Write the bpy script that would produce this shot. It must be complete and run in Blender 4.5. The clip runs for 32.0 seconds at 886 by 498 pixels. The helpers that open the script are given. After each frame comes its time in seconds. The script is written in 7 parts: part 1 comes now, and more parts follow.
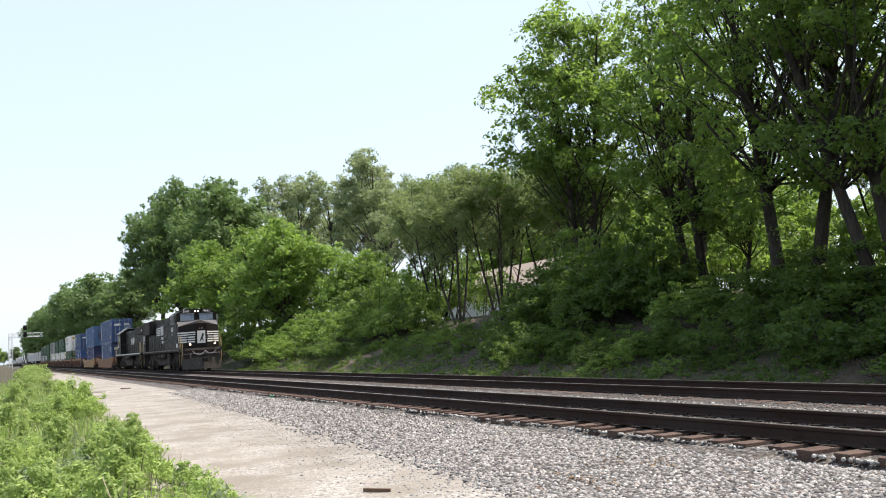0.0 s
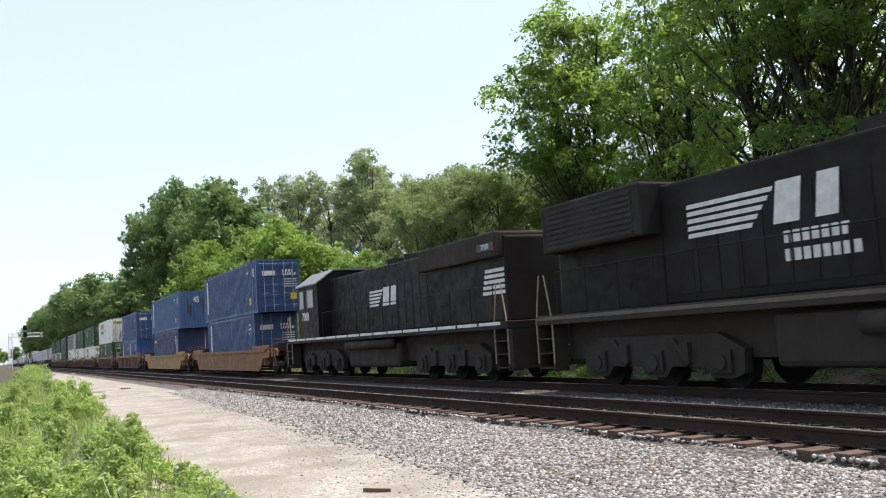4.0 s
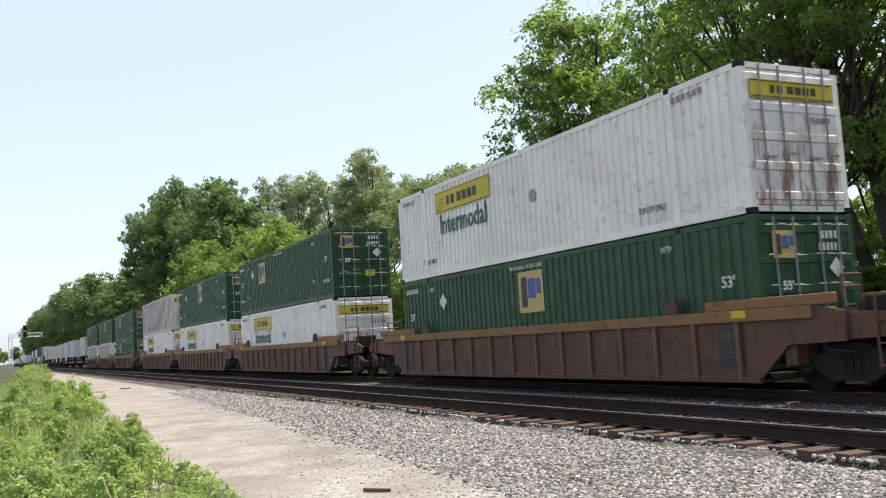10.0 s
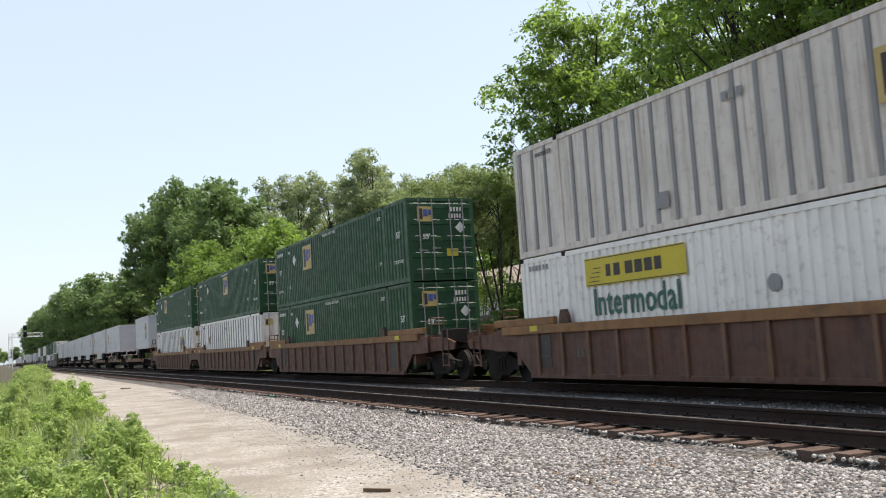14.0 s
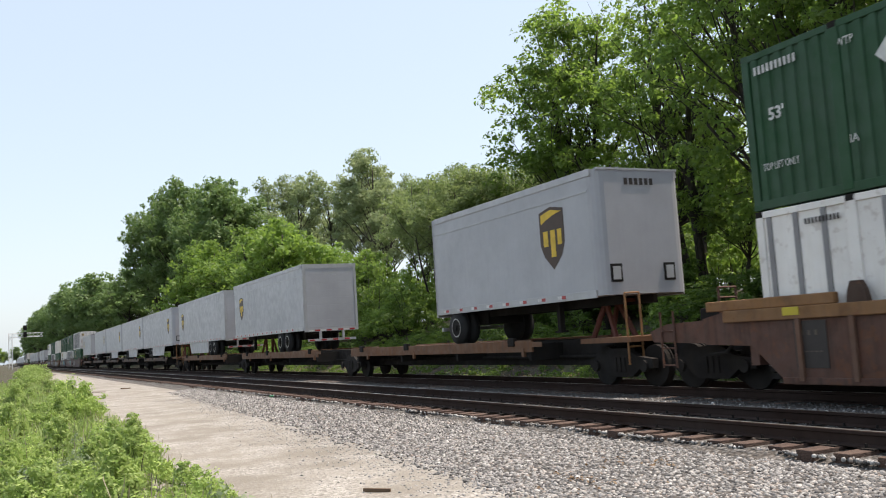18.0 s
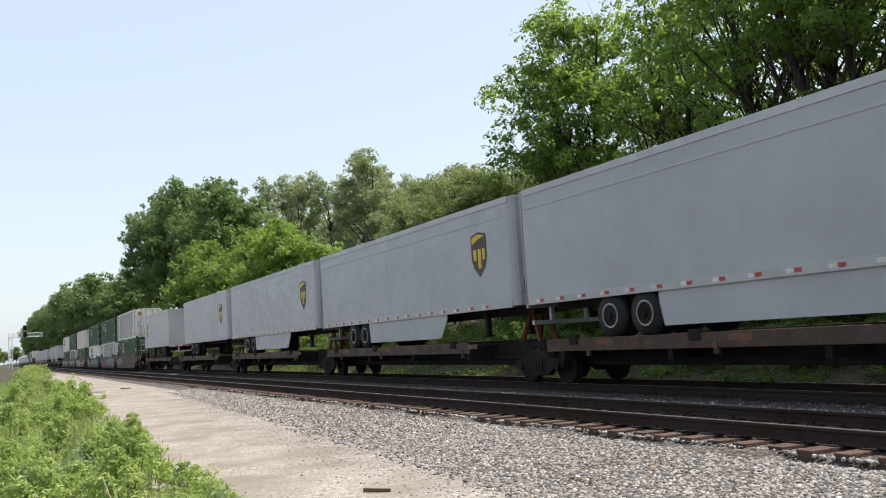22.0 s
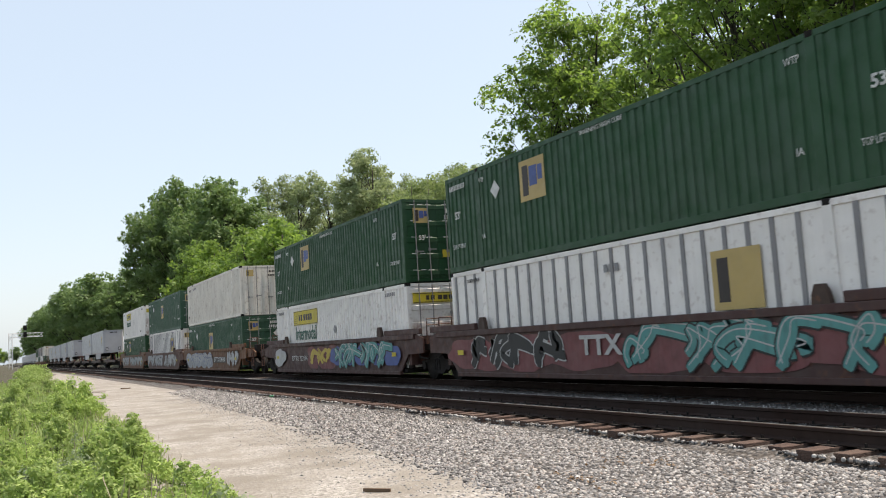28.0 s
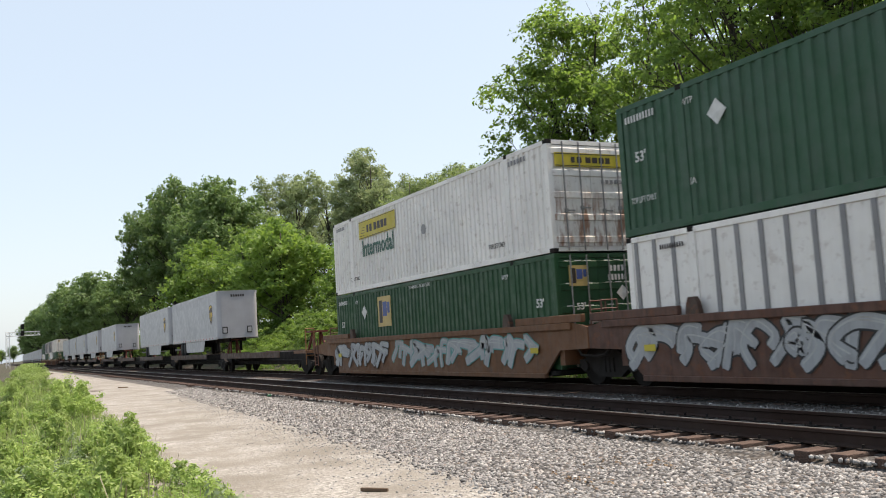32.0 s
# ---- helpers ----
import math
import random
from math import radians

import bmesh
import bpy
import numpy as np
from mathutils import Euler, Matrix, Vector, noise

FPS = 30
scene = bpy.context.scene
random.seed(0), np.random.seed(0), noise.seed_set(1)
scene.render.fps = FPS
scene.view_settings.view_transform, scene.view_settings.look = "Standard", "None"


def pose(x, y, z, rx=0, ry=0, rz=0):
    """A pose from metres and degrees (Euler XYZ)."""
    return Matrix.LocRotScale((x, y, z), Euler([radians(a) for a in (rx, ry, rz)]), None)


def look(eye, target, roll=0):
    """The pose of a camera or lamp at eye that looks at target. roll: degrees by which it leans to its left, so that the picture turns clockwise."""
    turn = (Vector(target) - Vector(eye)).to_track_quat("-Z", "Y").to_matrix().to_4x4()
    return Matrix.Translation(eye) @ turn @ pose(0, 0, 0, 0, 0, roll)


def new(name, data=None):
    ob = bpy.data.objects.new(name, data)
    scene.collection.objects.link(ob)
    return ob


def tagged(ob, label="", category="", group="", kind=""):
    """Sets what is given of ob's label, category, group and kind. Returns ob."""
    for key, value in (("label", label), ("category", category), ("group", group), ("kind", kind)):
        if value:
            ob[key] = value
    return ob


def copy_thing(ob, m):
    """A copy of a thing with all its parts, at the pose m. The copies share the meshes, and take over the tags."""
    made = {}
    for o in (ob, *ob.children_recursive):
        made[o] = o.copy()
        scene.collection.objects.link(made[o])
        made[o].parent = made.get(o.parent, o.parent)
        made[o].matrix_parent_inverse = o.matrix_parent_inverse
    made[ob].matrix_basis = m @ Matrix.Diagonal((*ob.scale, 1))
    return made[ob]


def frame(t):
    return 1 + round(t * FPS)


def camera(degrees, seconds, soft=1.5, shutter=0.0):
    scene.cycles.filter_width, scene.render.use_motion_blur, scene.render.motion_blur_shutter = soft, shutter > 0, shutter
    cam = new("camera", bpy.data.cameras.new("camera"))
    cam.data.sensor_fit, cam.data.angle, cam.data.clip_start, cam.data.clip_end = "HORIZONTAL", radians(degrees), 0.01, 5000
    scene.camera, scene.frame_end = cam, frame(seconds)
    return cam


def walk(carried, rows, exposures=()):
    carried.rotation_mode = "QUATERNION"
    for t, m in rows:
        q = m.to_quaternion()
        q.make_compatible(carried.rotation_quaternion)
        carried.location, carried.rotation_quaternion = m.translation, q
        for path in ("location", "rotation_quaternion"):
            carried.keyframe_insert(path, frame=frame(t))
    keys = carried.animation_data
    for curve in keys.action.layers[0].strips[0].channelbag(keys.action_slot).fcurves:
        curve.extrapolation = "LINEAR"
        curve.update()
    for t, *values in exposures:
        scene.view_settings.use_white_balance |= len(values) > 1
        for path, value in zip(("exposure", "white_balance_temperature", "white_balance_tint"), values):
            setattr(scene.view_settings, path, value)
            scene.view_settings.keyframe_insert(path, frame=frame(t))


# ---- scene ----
cam = camera(52.372, 32.0, soft=1.0, shutter=0.08)
EYE = Vector((0.0, 0.0, 1.367))


def aim(yaw, pitch, roll):
    """A camera pose at EYE: heading turned from +y towards -x, tilt and lean in degrees."""
    a, b = radians(yaw), radians(pitch)
    way = Vector((-math.sin(a) * math.cos(b), math.cos(a) * math.cos(b), math.sin(b)))
    return look(EYE, EYE + way, roll)


REST = aim(63.553, 5.579, -3.597)
NUDGE = aim(63.43, 5.56, -3.45)
walk(cam, [(0, REST), (30.1, REST), (30.5, aim(63.60, 5.579, -3.597)), (30.9, NUDGE), (31.3, NUDGE), (32.0, NUDGE)],
     [(t, e + 1.35, k, 15) for t, e, k in ((0, 0.03, 7350), (6, 0.0, 7400), (10, -0.08, 7500), (18, -0.17, 7600), (24, -0.22, 7650), (32, -0.19, 7800))])

# ---- light ----
SUN_WAY = Vector((0.4, 2.9, 6.2)).normalized()
world = bpy.data.worlds.new("sky")
scene.world = world
world.use_nodes = True
wn = world.node_tree
sky = wn.nodes.new("ShaderNodeTexSky")
sky.sky_type, sky.sun_disc = "NISHITA", False
sky.sun_elevation = math.asin(SUN_WAY.z)
sky.sun_rotation = math.atan2(SUN_WAY.x, SUN_WAY.y)
sky.air_density, sky.dust_density, sky.ozone_density = 1.05, 1.6, 1.0
wn.nodes["Background"].inputs["Strength"].default_value = 0.15
haze = wn.nodes.new("ShaderNodeMix")
haze.data_type = "RGBA"
haze.inputs[0].default_value = 0.75
haze.inputs[7].default_value = (1.80, 2.40, 3.10, 1)
wn.links.new(sky.outputs[0], haze.inputs[6])
wn.links.new(haze.outputs[2], wn.nodes["Background"].inputs[0])
sun = new("sun", bpy.data.lights.new("sun", "SUN"))
sun.data.energy, sun.data.angle, sun.data.color = 3.1, radians(0.6), (1.0, 0.972, 0.93)
sun.matrix_world = look((0, 0, 60), Vector((0, 0, 60)) - SUN_WAY)

# ---- plan ----
NEAR_RAIL, FAR_RAIL, HEAD = 8.885, 13.021, 1.505
NEAR_MID, LINE_Y = NEAR_RAIL + HEAD / 2, FAR_RAIL + HEAD / 2
TIE_TOP, PATH_Z = -0.19, -0.42


def lane_left(x):
    return float(np.interp(-x, [0, 11, 22, 42, 155, 400], [1.75, 2.12, 2.75, 3.35, 6.8, 8.0]))


def ballast_toe(x):
    return float(np.interp(-x, [0, 8, 13.5, 22.5, 47, 120], [4.9, 5.2, 5.64, 6.4, 7.6, 7.9]))


def ground_z(x, y):
    """Height of the ground over the whole place; 0 is the top of the rails."""
    toe = ballast_toe(x)
    if y < toe:
        z = PATH_Z
        if y < lane_left(x):
            z += min(0.16, 0.05 * (lane_left(x) - y))
        return z + 0.02 * noise.noise((x * 0.4, y * 0.4, 0))
    near_end, far_end = NEAR_MID - 1.32, LINE_Y + 1.32
    if y < near_end:
        k = (y - toe) / (near_end - toe)
        return PATH_Z + (-0.345 - PATH_Z) * k ** 0.8
    if y < far_end:
        return -0.222 if y > NEAR_MID - 0.7 else -0.262
    if y < 18.2:
        return -0.222 + (-0.378) * min(1, (y - far_end) / 1.6)
    bank = np.interp(y, [18.2, 19.5, 23.0, 27.0, 36, 50, 400], [-0.6, -0.35, 0.9, 2.4, 2.9, 3.4, 6.0])
    return float(bank) + 0.18 * noise.noise((x * 0.25, y * 0.25, 3))


# ---- materials ----
def nodes_of(name):
    m = bpy.data.materials.new(name)
    m.use_nodes = True
    t = m.node_tree
    return m, t, t.nodes["Principled BSDF"]


def add_node(t, kind, **sets):
    n = t.nodes.new(kind)
    for k, v in sets.items():
        n.inputs[k.replace("_", " ")].default_value = v
    return n


def coords(t, space="Object", scale=(1, 1, 1)):
    c = t.nodes.new("ShaderNodeTexCoord")
    mp = t.nodes.new("ShaderNodeMapping")
    mp.inputs["Scale"].default_value = scale
    t.links.new(c.outputs[space], mp.inputs[0])
    return mp.outputs[0]


def fac_noise(t, vec, scale, detail=4, lo=0.35, hi=0.65, rough=0.6):
    n = add_node(t, "ShaderNodeTexNoise", Scale=scale, Detail=detail, Roughness=rough)
    t.links.new(vec, n.inputs["Vector"])
    r = t.nodes.new("ShaderNodeMapRange")
    r.inputs["From Min"].default_value, r.inputs["From Max"].default_value = lo, hi
    t.links.new(n.outputs[0], r.inputs[0])
    return r.outputs[0]


def mixed(t, fac, a, b, blend="MIX"):
    m = t.nodes.new("ShaderNodeMix")
    m.data_type, m.blend_type = "RGBA", blend
    for sock, v in ((m.inputs[0], fac), (m.inputs[6], a), (m.inputs[7], b)):
        if hasattr(v, "links"):
            t.links.new(v, sock)
        elif isinstance(v, (int, float)):
            sock.default_value = v
        else:
            sock.default_value = (*v, 1)
    return m.outputs[2]


def scaled(t, v, k):
    m = t.nodes.new("ShaderNodeMath")
    m.operation = "MULTIPLY"
    t.links.new(v, m.inputs[0])
    m.inputs[1].default_value = k
    return m.outputs[0]


def bumped(t, bsdf, height, strength=0.3, distance=0.02):
    b = t.nodes.new("ShaderNodeBump")
    b.inputs["Strength"].default_value, b.inputs["Distance"].default_value = strength, distance
    t.links.new(height, b.inputs["Height"])
    t.links.new(b.outputs[0], bsdf.inputs["Normal"])


def painted(name, rgb, dirt=(0.10, 0.085, 0.07), amount=0.35, rough=0.5, streak=0.3, metal=0.0, rust=0.0, spec=0.4):
    """Weathered paint on steel: broad fading, rain streaks running down, specks of rust."""
    m, t, b = nodes_of(name)
    v = coords(t)
    info = t.nodes.new("ShaderNodeObjectInfo")
    shift = t.nodes.new("ShaderNodeVectorMath")
    shift.operation = "MULTIPLY_ADD"
    t.links.new(info.outputs["Random"], shift.inputs[0])
    shift.inputs[1].default_value = (37, 11, 19)
    t.links.new(v, shift.inputs[2])
    v = shift.outputs[0]
    col = mixed(t, fac_noise(t, v, 0.55, 5), rgb, [c * 0.82 + 0.012 for c in rgb])
    col = mixed(t, scaled(t, fac_noise(t, v, 2.3, 6, 0.5, 0.8), amount), col, dirt)
    mp = t.nodes.new("ShaderNodeMapping")
    mp.inputs["Scale"].default_value = (6.0, 6.0, 0.35)
    t.links.new(v, mp.inputs[0])
    col = mixed(t, scaled(t, fac_noise(t, mp.outputs[0], 1.6, 5, 0.48, 0.75), streak), col, dirt)
    if rust:
        col = mixed(t, scaled(t, fac_noise(t, v, 5.0, 8, 0.56, 0.66), rust), col, (0.16, 0.06, 0.025))
    t.links.new(col, b.inputs["Base Color"])
    b.inputs["Metallic"].default_value = metal
    b.inputs["Specular IOR Level"].default_value = spec
    r = t.nodes.new("ShaderNodeMapRange")
    r.inputs["To Min"].default_value, r.inputs["To Max"].default_value = rough - 0.1, rough + 0.2
    t.links.new(fac_noise(t, v, 3.1, 5), r.inputs[0])
    t.links.new(r.outputs[0], b.inputs["Roughness"])
    bumped(t, b, fac_noise(t, v, 14, 5), 0.06, 0.01)
    return m


def plain(name, rgb, rough=0.6, metal=0.0, glow=0.0):
    m, t, b = nodes_of(name)
    v = coords(t)
    col = mixed(t, fac_noise(t, v, 4.0, 6), rgb, [c * 0.75 for c in rgb])
    t.links.new(col, b.inputs["Base Color"])
    b.inputs["Roughness"].default_value, b.inputs["Metallic"].default_value = rough, metal
    if glow:
        b.inputs["Emission Color"].default_value, b.inputs["Emission Strength"].default_value = (*rgb, 1), glow
    return m


def leafy(name, rgb, second, through_rgb, lucent=0.45, patchy=0.0):
    """Leaves that let light through, each a little different."""
    m, t, b = nodes_of(name)
    g = t.nodes.new("ShaderNodeNewGeometry")
    info = t.nodes.new("ShaderNodeObjectInfo")
    col = mixed(t, g.outputs["Random Per Island"], rgb, second)
    col = mixed(t, scaled(t, info.outputs["Random"], 0.35), col, [c * 0.6 for c in rgb])
    if patchy:
        v = coords(t)
        col = mixed(t, scaled(t, fac_noise(t, v, 0.9, 4, 0.45, 0.62), patchy), col, [c * 0.45 for c in rgb])
        col = mixed(t, scaled(t, fac_noise(t, v, 1.7, 4, 0.55, 0.7), patchy), col, (0.34, 0.39, 0.12))
    b.inputs["Roughness"].default_value = 0.55
    b.inputs["Specular IOR Level"].default_value = 0.35
    t.links.new(col, b.inputs["Base Color"])
    tr = t.nodes.new("ShaderNodeBsdfTranslucent")
    t.links.new(mixed(t, 0.5, col, through_rgb), tr.inputs[0])
    mx = t.nodes.new("ShaderNodeMixShader")
    mx.inputs[0].default_value = lucent
    t.links.new(b.outputs[0], mx.inputs[1])
    t.links.new(tr.outputs[0], mx.inputs[2])
    t.links.new(mx.outputs[0], t.nodes["Material Output"].inputs[0])
    return m


def bark_material():
    m, t, b = nodes_of("bark")
    v = coords(t, scale=(1, 1, 0.3))
    t.links.new(mixed(t, fac_noise(t, v, 9, 7), (0.022, 0.018, 0.014), (0.060, 0.049, 0.038)), b.inputs["Base Color"])
    b.inputs["Roughness"].default_value = 0.9
    bumped(t, b, fac_noise(t, v, 16, 6), 0.7, 0.04)
    return m


def ground_material():
    """Soil and litter, with thin green where plants come through."""
    m, t, b = nodes_of("soil")
    v = coords(t)
    col = mixed(t, fac_noise(t, v, 0.5, 6), (0.036, 0.027, 0.019), (0.068, 0.051, 0.036))
    col = mixed(t, fac_noise(t, v, 0.23, 6, 0.45, 0.6), col, (0.036, 0.050, 0.016))
    col = mixed(t, scaled(t, fac_noise(t, v, 11, 7, 0.4, 0.7), 0.6), col, (0.040, 0.032, 0.022))
    t.links.new(col, b.inputs["Base Color"])
    b.inputs["Roughness"].default_value = 0.95
    bumped(t, b, fac_noise(t, v, 9, 8), 0.6, 0.05)
    return m


def lane_material():
    """Pale sandy gravel lane with tyre-worn bands and crushed stone."""
    m, t, b = nodes_of("sandy_gravel")
    v = coords(t)
    col = mixed(t, fac_noise(t, v, 0.35, 6), (0.222, 0.203, 0.176), (0.172, 0.154, 0.130))
    vo = add_node(t, "ShaderNodeTexVoronoi", Scale=26.0)
    t.links.new(v, vo.inputs["Vector"])
    grain = mixed(t, vo.outputs["Color"], (0.11, 0.102, 0.092), (0.48, 0.46, 0.43))
    col = mixed(t, scaled(t, fac_noise(t, v, 0.9, 5, 0.4, 0.62), 0.75), col, grain)
    col = mixed(t, scaled(t, fac_noise(t, v, 30, 6, 0.55, 0.75), 0.5), col, (0.16, 0.13, 0.10))
    t.links.new(col, b.inputs["Base Color"])
    b.inputs["Roughness"].default_value = 0.95
    bumped(t, b, vo.outputs["Distance"], 0.5, 0.02)
    return m


def ballast_bed_material():
    m, t, b = nodes_of("ballast_bed")
    v = coords(t)
    vo = add_node(t, "ShaderNodeTexVoronoi", Scale=17.0)
    t.links.new(v, vo.inputs["Vector"])
    sep = t.nodes.new("ShaderNodeSeparateColor")
    t.links.new(vo.outputs["Color"], sep.inputs[0])
    col = mixed(t, sep.outputs[0], (0.028, 0.026, 0.025), (0.19, 0.186, 0.182))
    # shade in the crevices between stones, put into the colour
    gap = t.nodes.new("ShaderNodeMapRange")
    gap.inputs["From Min"].default_value, gap.inputs["From Max"].default_value = 0.35, 0.75
    t.links.new(vo.outputs["Distance"], gap.inputs[0])
    col = mixed(t, gap.outputs[0], col, (0.035, 0.031, 0.028))
    col = mixed(t, scaled(t, fac_noise(t, v, 0.6, 5), 0.35), col, (0.14, 0.112, 0.09))
    # oil and rust dust along each track, darkened further for the train's shade
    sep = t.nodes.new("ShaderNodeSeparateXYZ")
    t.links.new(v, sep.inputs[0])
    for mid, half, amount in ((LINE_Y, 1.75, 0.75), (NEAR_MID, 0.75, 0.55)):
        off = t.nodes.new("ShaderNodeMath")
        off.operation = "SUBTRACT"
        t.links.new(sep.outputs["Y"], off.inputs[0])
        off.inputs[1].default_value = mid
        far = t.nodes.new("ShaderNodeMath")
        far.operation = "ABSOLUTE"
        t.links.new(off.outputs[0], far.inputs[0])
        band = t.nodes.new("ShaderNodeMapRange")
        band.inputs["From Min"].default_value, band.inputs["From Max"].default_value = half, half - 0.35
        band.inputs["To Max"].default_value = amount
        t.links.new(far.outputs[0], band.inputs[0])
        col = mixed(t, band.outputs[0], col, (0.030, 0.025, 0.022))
    t.links.new(col, b.inputs["Base Color"])
    b.inputs["Roughness"].default_value = 0.9
    inv = scaled(t, vo.outputs["Distance"], -1)
    bumped(t, b, inv, 0.9, 0.06)
    return m


def stone_material(name="ballast_stone", pale=0.0, towards=0.34):
    m, t, b = nodes_of(name)
    g = t.nodes.new("ShaderNodeNewGeometry")
    r = t.nodes.new("ShaderNodeValToRGB")
    e = r.color_ramp.elements
    e[0].color, e[1].color = (0.030, 0.029, 0.030, 1), (0.52, 0.515, 0.50, 1)
    for p, c in ((0.25, (0.085, 0.083, 0.084, 1)), (0.55, (0.215, 0.21, 0.207, 1)), (0.84, (0.35, 0.345, 0.335, 1)), (0.90, (0.20, 0.155, 0.13, 1))):
        e.new(p).color = c
    for k in e[:]:
        k.color = [c + pale * (towards - c) for c in k.color[:3]] + [1]
    t.links.new(g.outputs["Random Per Island"], r.inputs[0])
    v = coords(t)
    t.links.new(mixed(t, scaled(t, fac_noise(t, v, 40, 4), 0.22), r.outputs[0], (0.12, 0.11, 0.10)), b.inputs["Base Color"])
    b.inputs["Roughness"].default_value = 0.85
    return m


def tie_material():
    m, t, b = nodes_of("creosoted_wood")
    v = coords(t, scale=(3, 0.25, 3))
    info = t.nodes.new("ShaderNodeObjectInfo")
    col = mixed(t, fac_noise(t, v, 9, 7), (0.032, 0.017, 0.013), (0.088, 0.048, 0.036))
    col = mixed(t, scaled(t, info.outputs["Random"], 0.5), col, (0.110, 0.070, 0.052))
    t.links.new(col, b.inputs["Base Color"])
    b.inputs["Roughness"].default_value = 0.9
    bumped(t, b, fac_noise(t, v, 18, 6), 0.6, 0.02)
    return m


def brushed_trailer():
    """White-grey trailer sheet with a slight sheen, so that the bright ground shows softly in it."""
    m = painted("trailer_sheet", (0.385, 0.388, 0.41), (0.29, 0.29, 0.30), 0.25, 0.38, 0.18, spec=0.5)
    return m


def stained_door():
    """White door paint with brown rust that has run down the lower half."""
    m = painted("rust_stained_white_door", (0.80, 0.77, 0.735), (0.42, 0.35, 0.27), 0.12, 0.5, 0.2, rust=0.3)
    t = m.node_tree
    b = t.nodes["Principled BSDF"]
    old = b.inputs["Base Color"].links[0].from_socket
    run = fac_noise(t, coords(t, scale=(1, 3.4, 0.75)), 1.25, 6, 0.47, 0.60, 0.65)
    sep = t.nodes.new("ShaderNodeSeparateXYZ")
    t.links.new(coords(t), sep.inputs[0])
    low = t.nodes.new("ShaderNodeMapRange")
    low.inputs["From Min"].default_value, low.inputs["From Max"].default_value = 1.75, 1.2
    t.links.new(sep.outputs["Z"], low.inputs[0])
    k = t.nodes.new("ShaderNodeMath")
    k.operation = "MULTIPLY"
    t.links.new(run, k.inputs[0]), t.links.new(low.outputs[0], k.inputs[1])
    t.links.new(mixed(t, scaled(t, k.outputs[0], 0.85), old, (0.24, 0.095, 0.040)), b.inputs["Base Color"])
    return m


SOIL, LANE, BED, STONE, TIE = ground_material(), lane_material(), ballast_bed_material(), stone_material(), tie_material()
BARK = bark_material()
PALE_STONE = stone_material("lane_pebble", 0.55)
# track stones: oily, and their colour lowered to deepen the train's shade
SHADED_OILY_STONE = stone_material("shaded_grimy_stone", 0.72, 0.045)
RAIL_SIDE = painted("rusty_rail", (0.036, 0.022, 0.018), (0.020, 0.014, 0.012), 0.5, 0.85, spec=0.08)
RAIL_TOP = plain("worn_rail_head", (0.42, 0.41, 0.40), 0.35, 1.0)
BLUE = painted("blue_paint", (0.020, 0.060, 0.165), (0.05, 0.06, 0.09), 0.3, 0.5, 0.25)
BRIGHT_BLUE = painted("bright_blue_paint", (0.020, 0.072, 0.225), (0.05, 0.06, 0.09), 0.25, 0.45, 0.2)
DARK_BLUE = painted("dark_blue_paint", (0.022, 0.035, 0.12), (0.05, 0.05, 0.07), 0.3, 0.5, 0.25)
LIGHT_BLUE = painted("faded_blue_paint", (0.035, 0.105, 0.235), (0.09, 0.10, 0.12), 0.4, 0.55, 0.35, rust=0.2)
GREEN = painted("green_paint", (0.008, 0.060, 0.020), (0.02, 0.045, 0.025), 0.3, 0.5, 0.25)
FADED_GREEN = painted("faded_green_paint", (0.022, 0.080, 0.042), (0.07, 0.08, 0.07), 0.3, 0.55, 0.25)
WHITE = painted("white_paint", (0.80, 0.77, 0.735), (0.42, 0.35, 0.27), 0.10, 0.5, 0.14, rust=0.25)
CREAM = painted("grimy_white_paint", (0.76, 0.715, 0.64), (0.28, 0.20, 0.14), 0.25, 0.55, 0.42, rust=0.3)
GRIMY = painted("rust_streaked_white_paint", (0.64, 0.58, 0.53), (0.22, 0.16, 0.12), 0.22, 0.55, 0.65, rust=0.2)
RIB_GREY = painted("grey_rib_paint", (0.23, 0.225, 0.23), (0.12, 0.11, 0.10), 0.35, 0.5, 0.2)
YELLOW = painted("yellow_paint", (0.52, 0.41, 0.035), (0.2, 0.16, 0.05), 0.2, 0.5, 0.15)
GOLD = painted("gold_panel", (0.47, 0.34, 0.13), (0.3, 0.22, 0.1), 0.25, 0.5, 0.1)
LOGO_DARK = plain("dark_letter_paint", (0.03, 0.022, 0.02), 0.55)
LOGO_BLUE = plain("blue_letter_paint", (0.05, 0.09, 0.27), 0.55)
LOGO_GREEN = plain("deep_green_letter_paint", (0.015, 0.10, 0.07), 0.55)
LETTER_WHITE = plain("white_letter_paint", (0.62, 0.62, 0.60), 0.55)
LETTER_YELLOW = plain("yellow_letter_paint", (0.70, 0.50, 0.05), 0.55)
STEEL = painted("galvanised_rod", (0.24, 0.24, 0.24), (0.2, 0.17, 0.14), 0.3, 0.45, 0.2, metal=0.4)
DARK_STEEL = painted("grimy_running_gear", (0.016, 0.014, 0.013), (0.03, 0.024, 0.019), 0.4, 0.8, spec=0.1)
BROWN_CAR = painted("brown_car_paint", (0.108, 0.047, 0.031), (0.036, 0.019, 0.014), 0.8, 0.65, 0.75, rust=0.5)
RIB_BROWN = painted("worn_rib_paint", (0.155, 0.075, 0.045), (0.07, 0.036, 0.024), 0.6, 0.65, 0.4, rust=0.4)
MAROON_CAR = painted("maroon_car_paint", (0.062, 0.026, 0.022), (0.06, 0.04, 0.036), 0.4, 0.6, 0.4, rust=0.3)
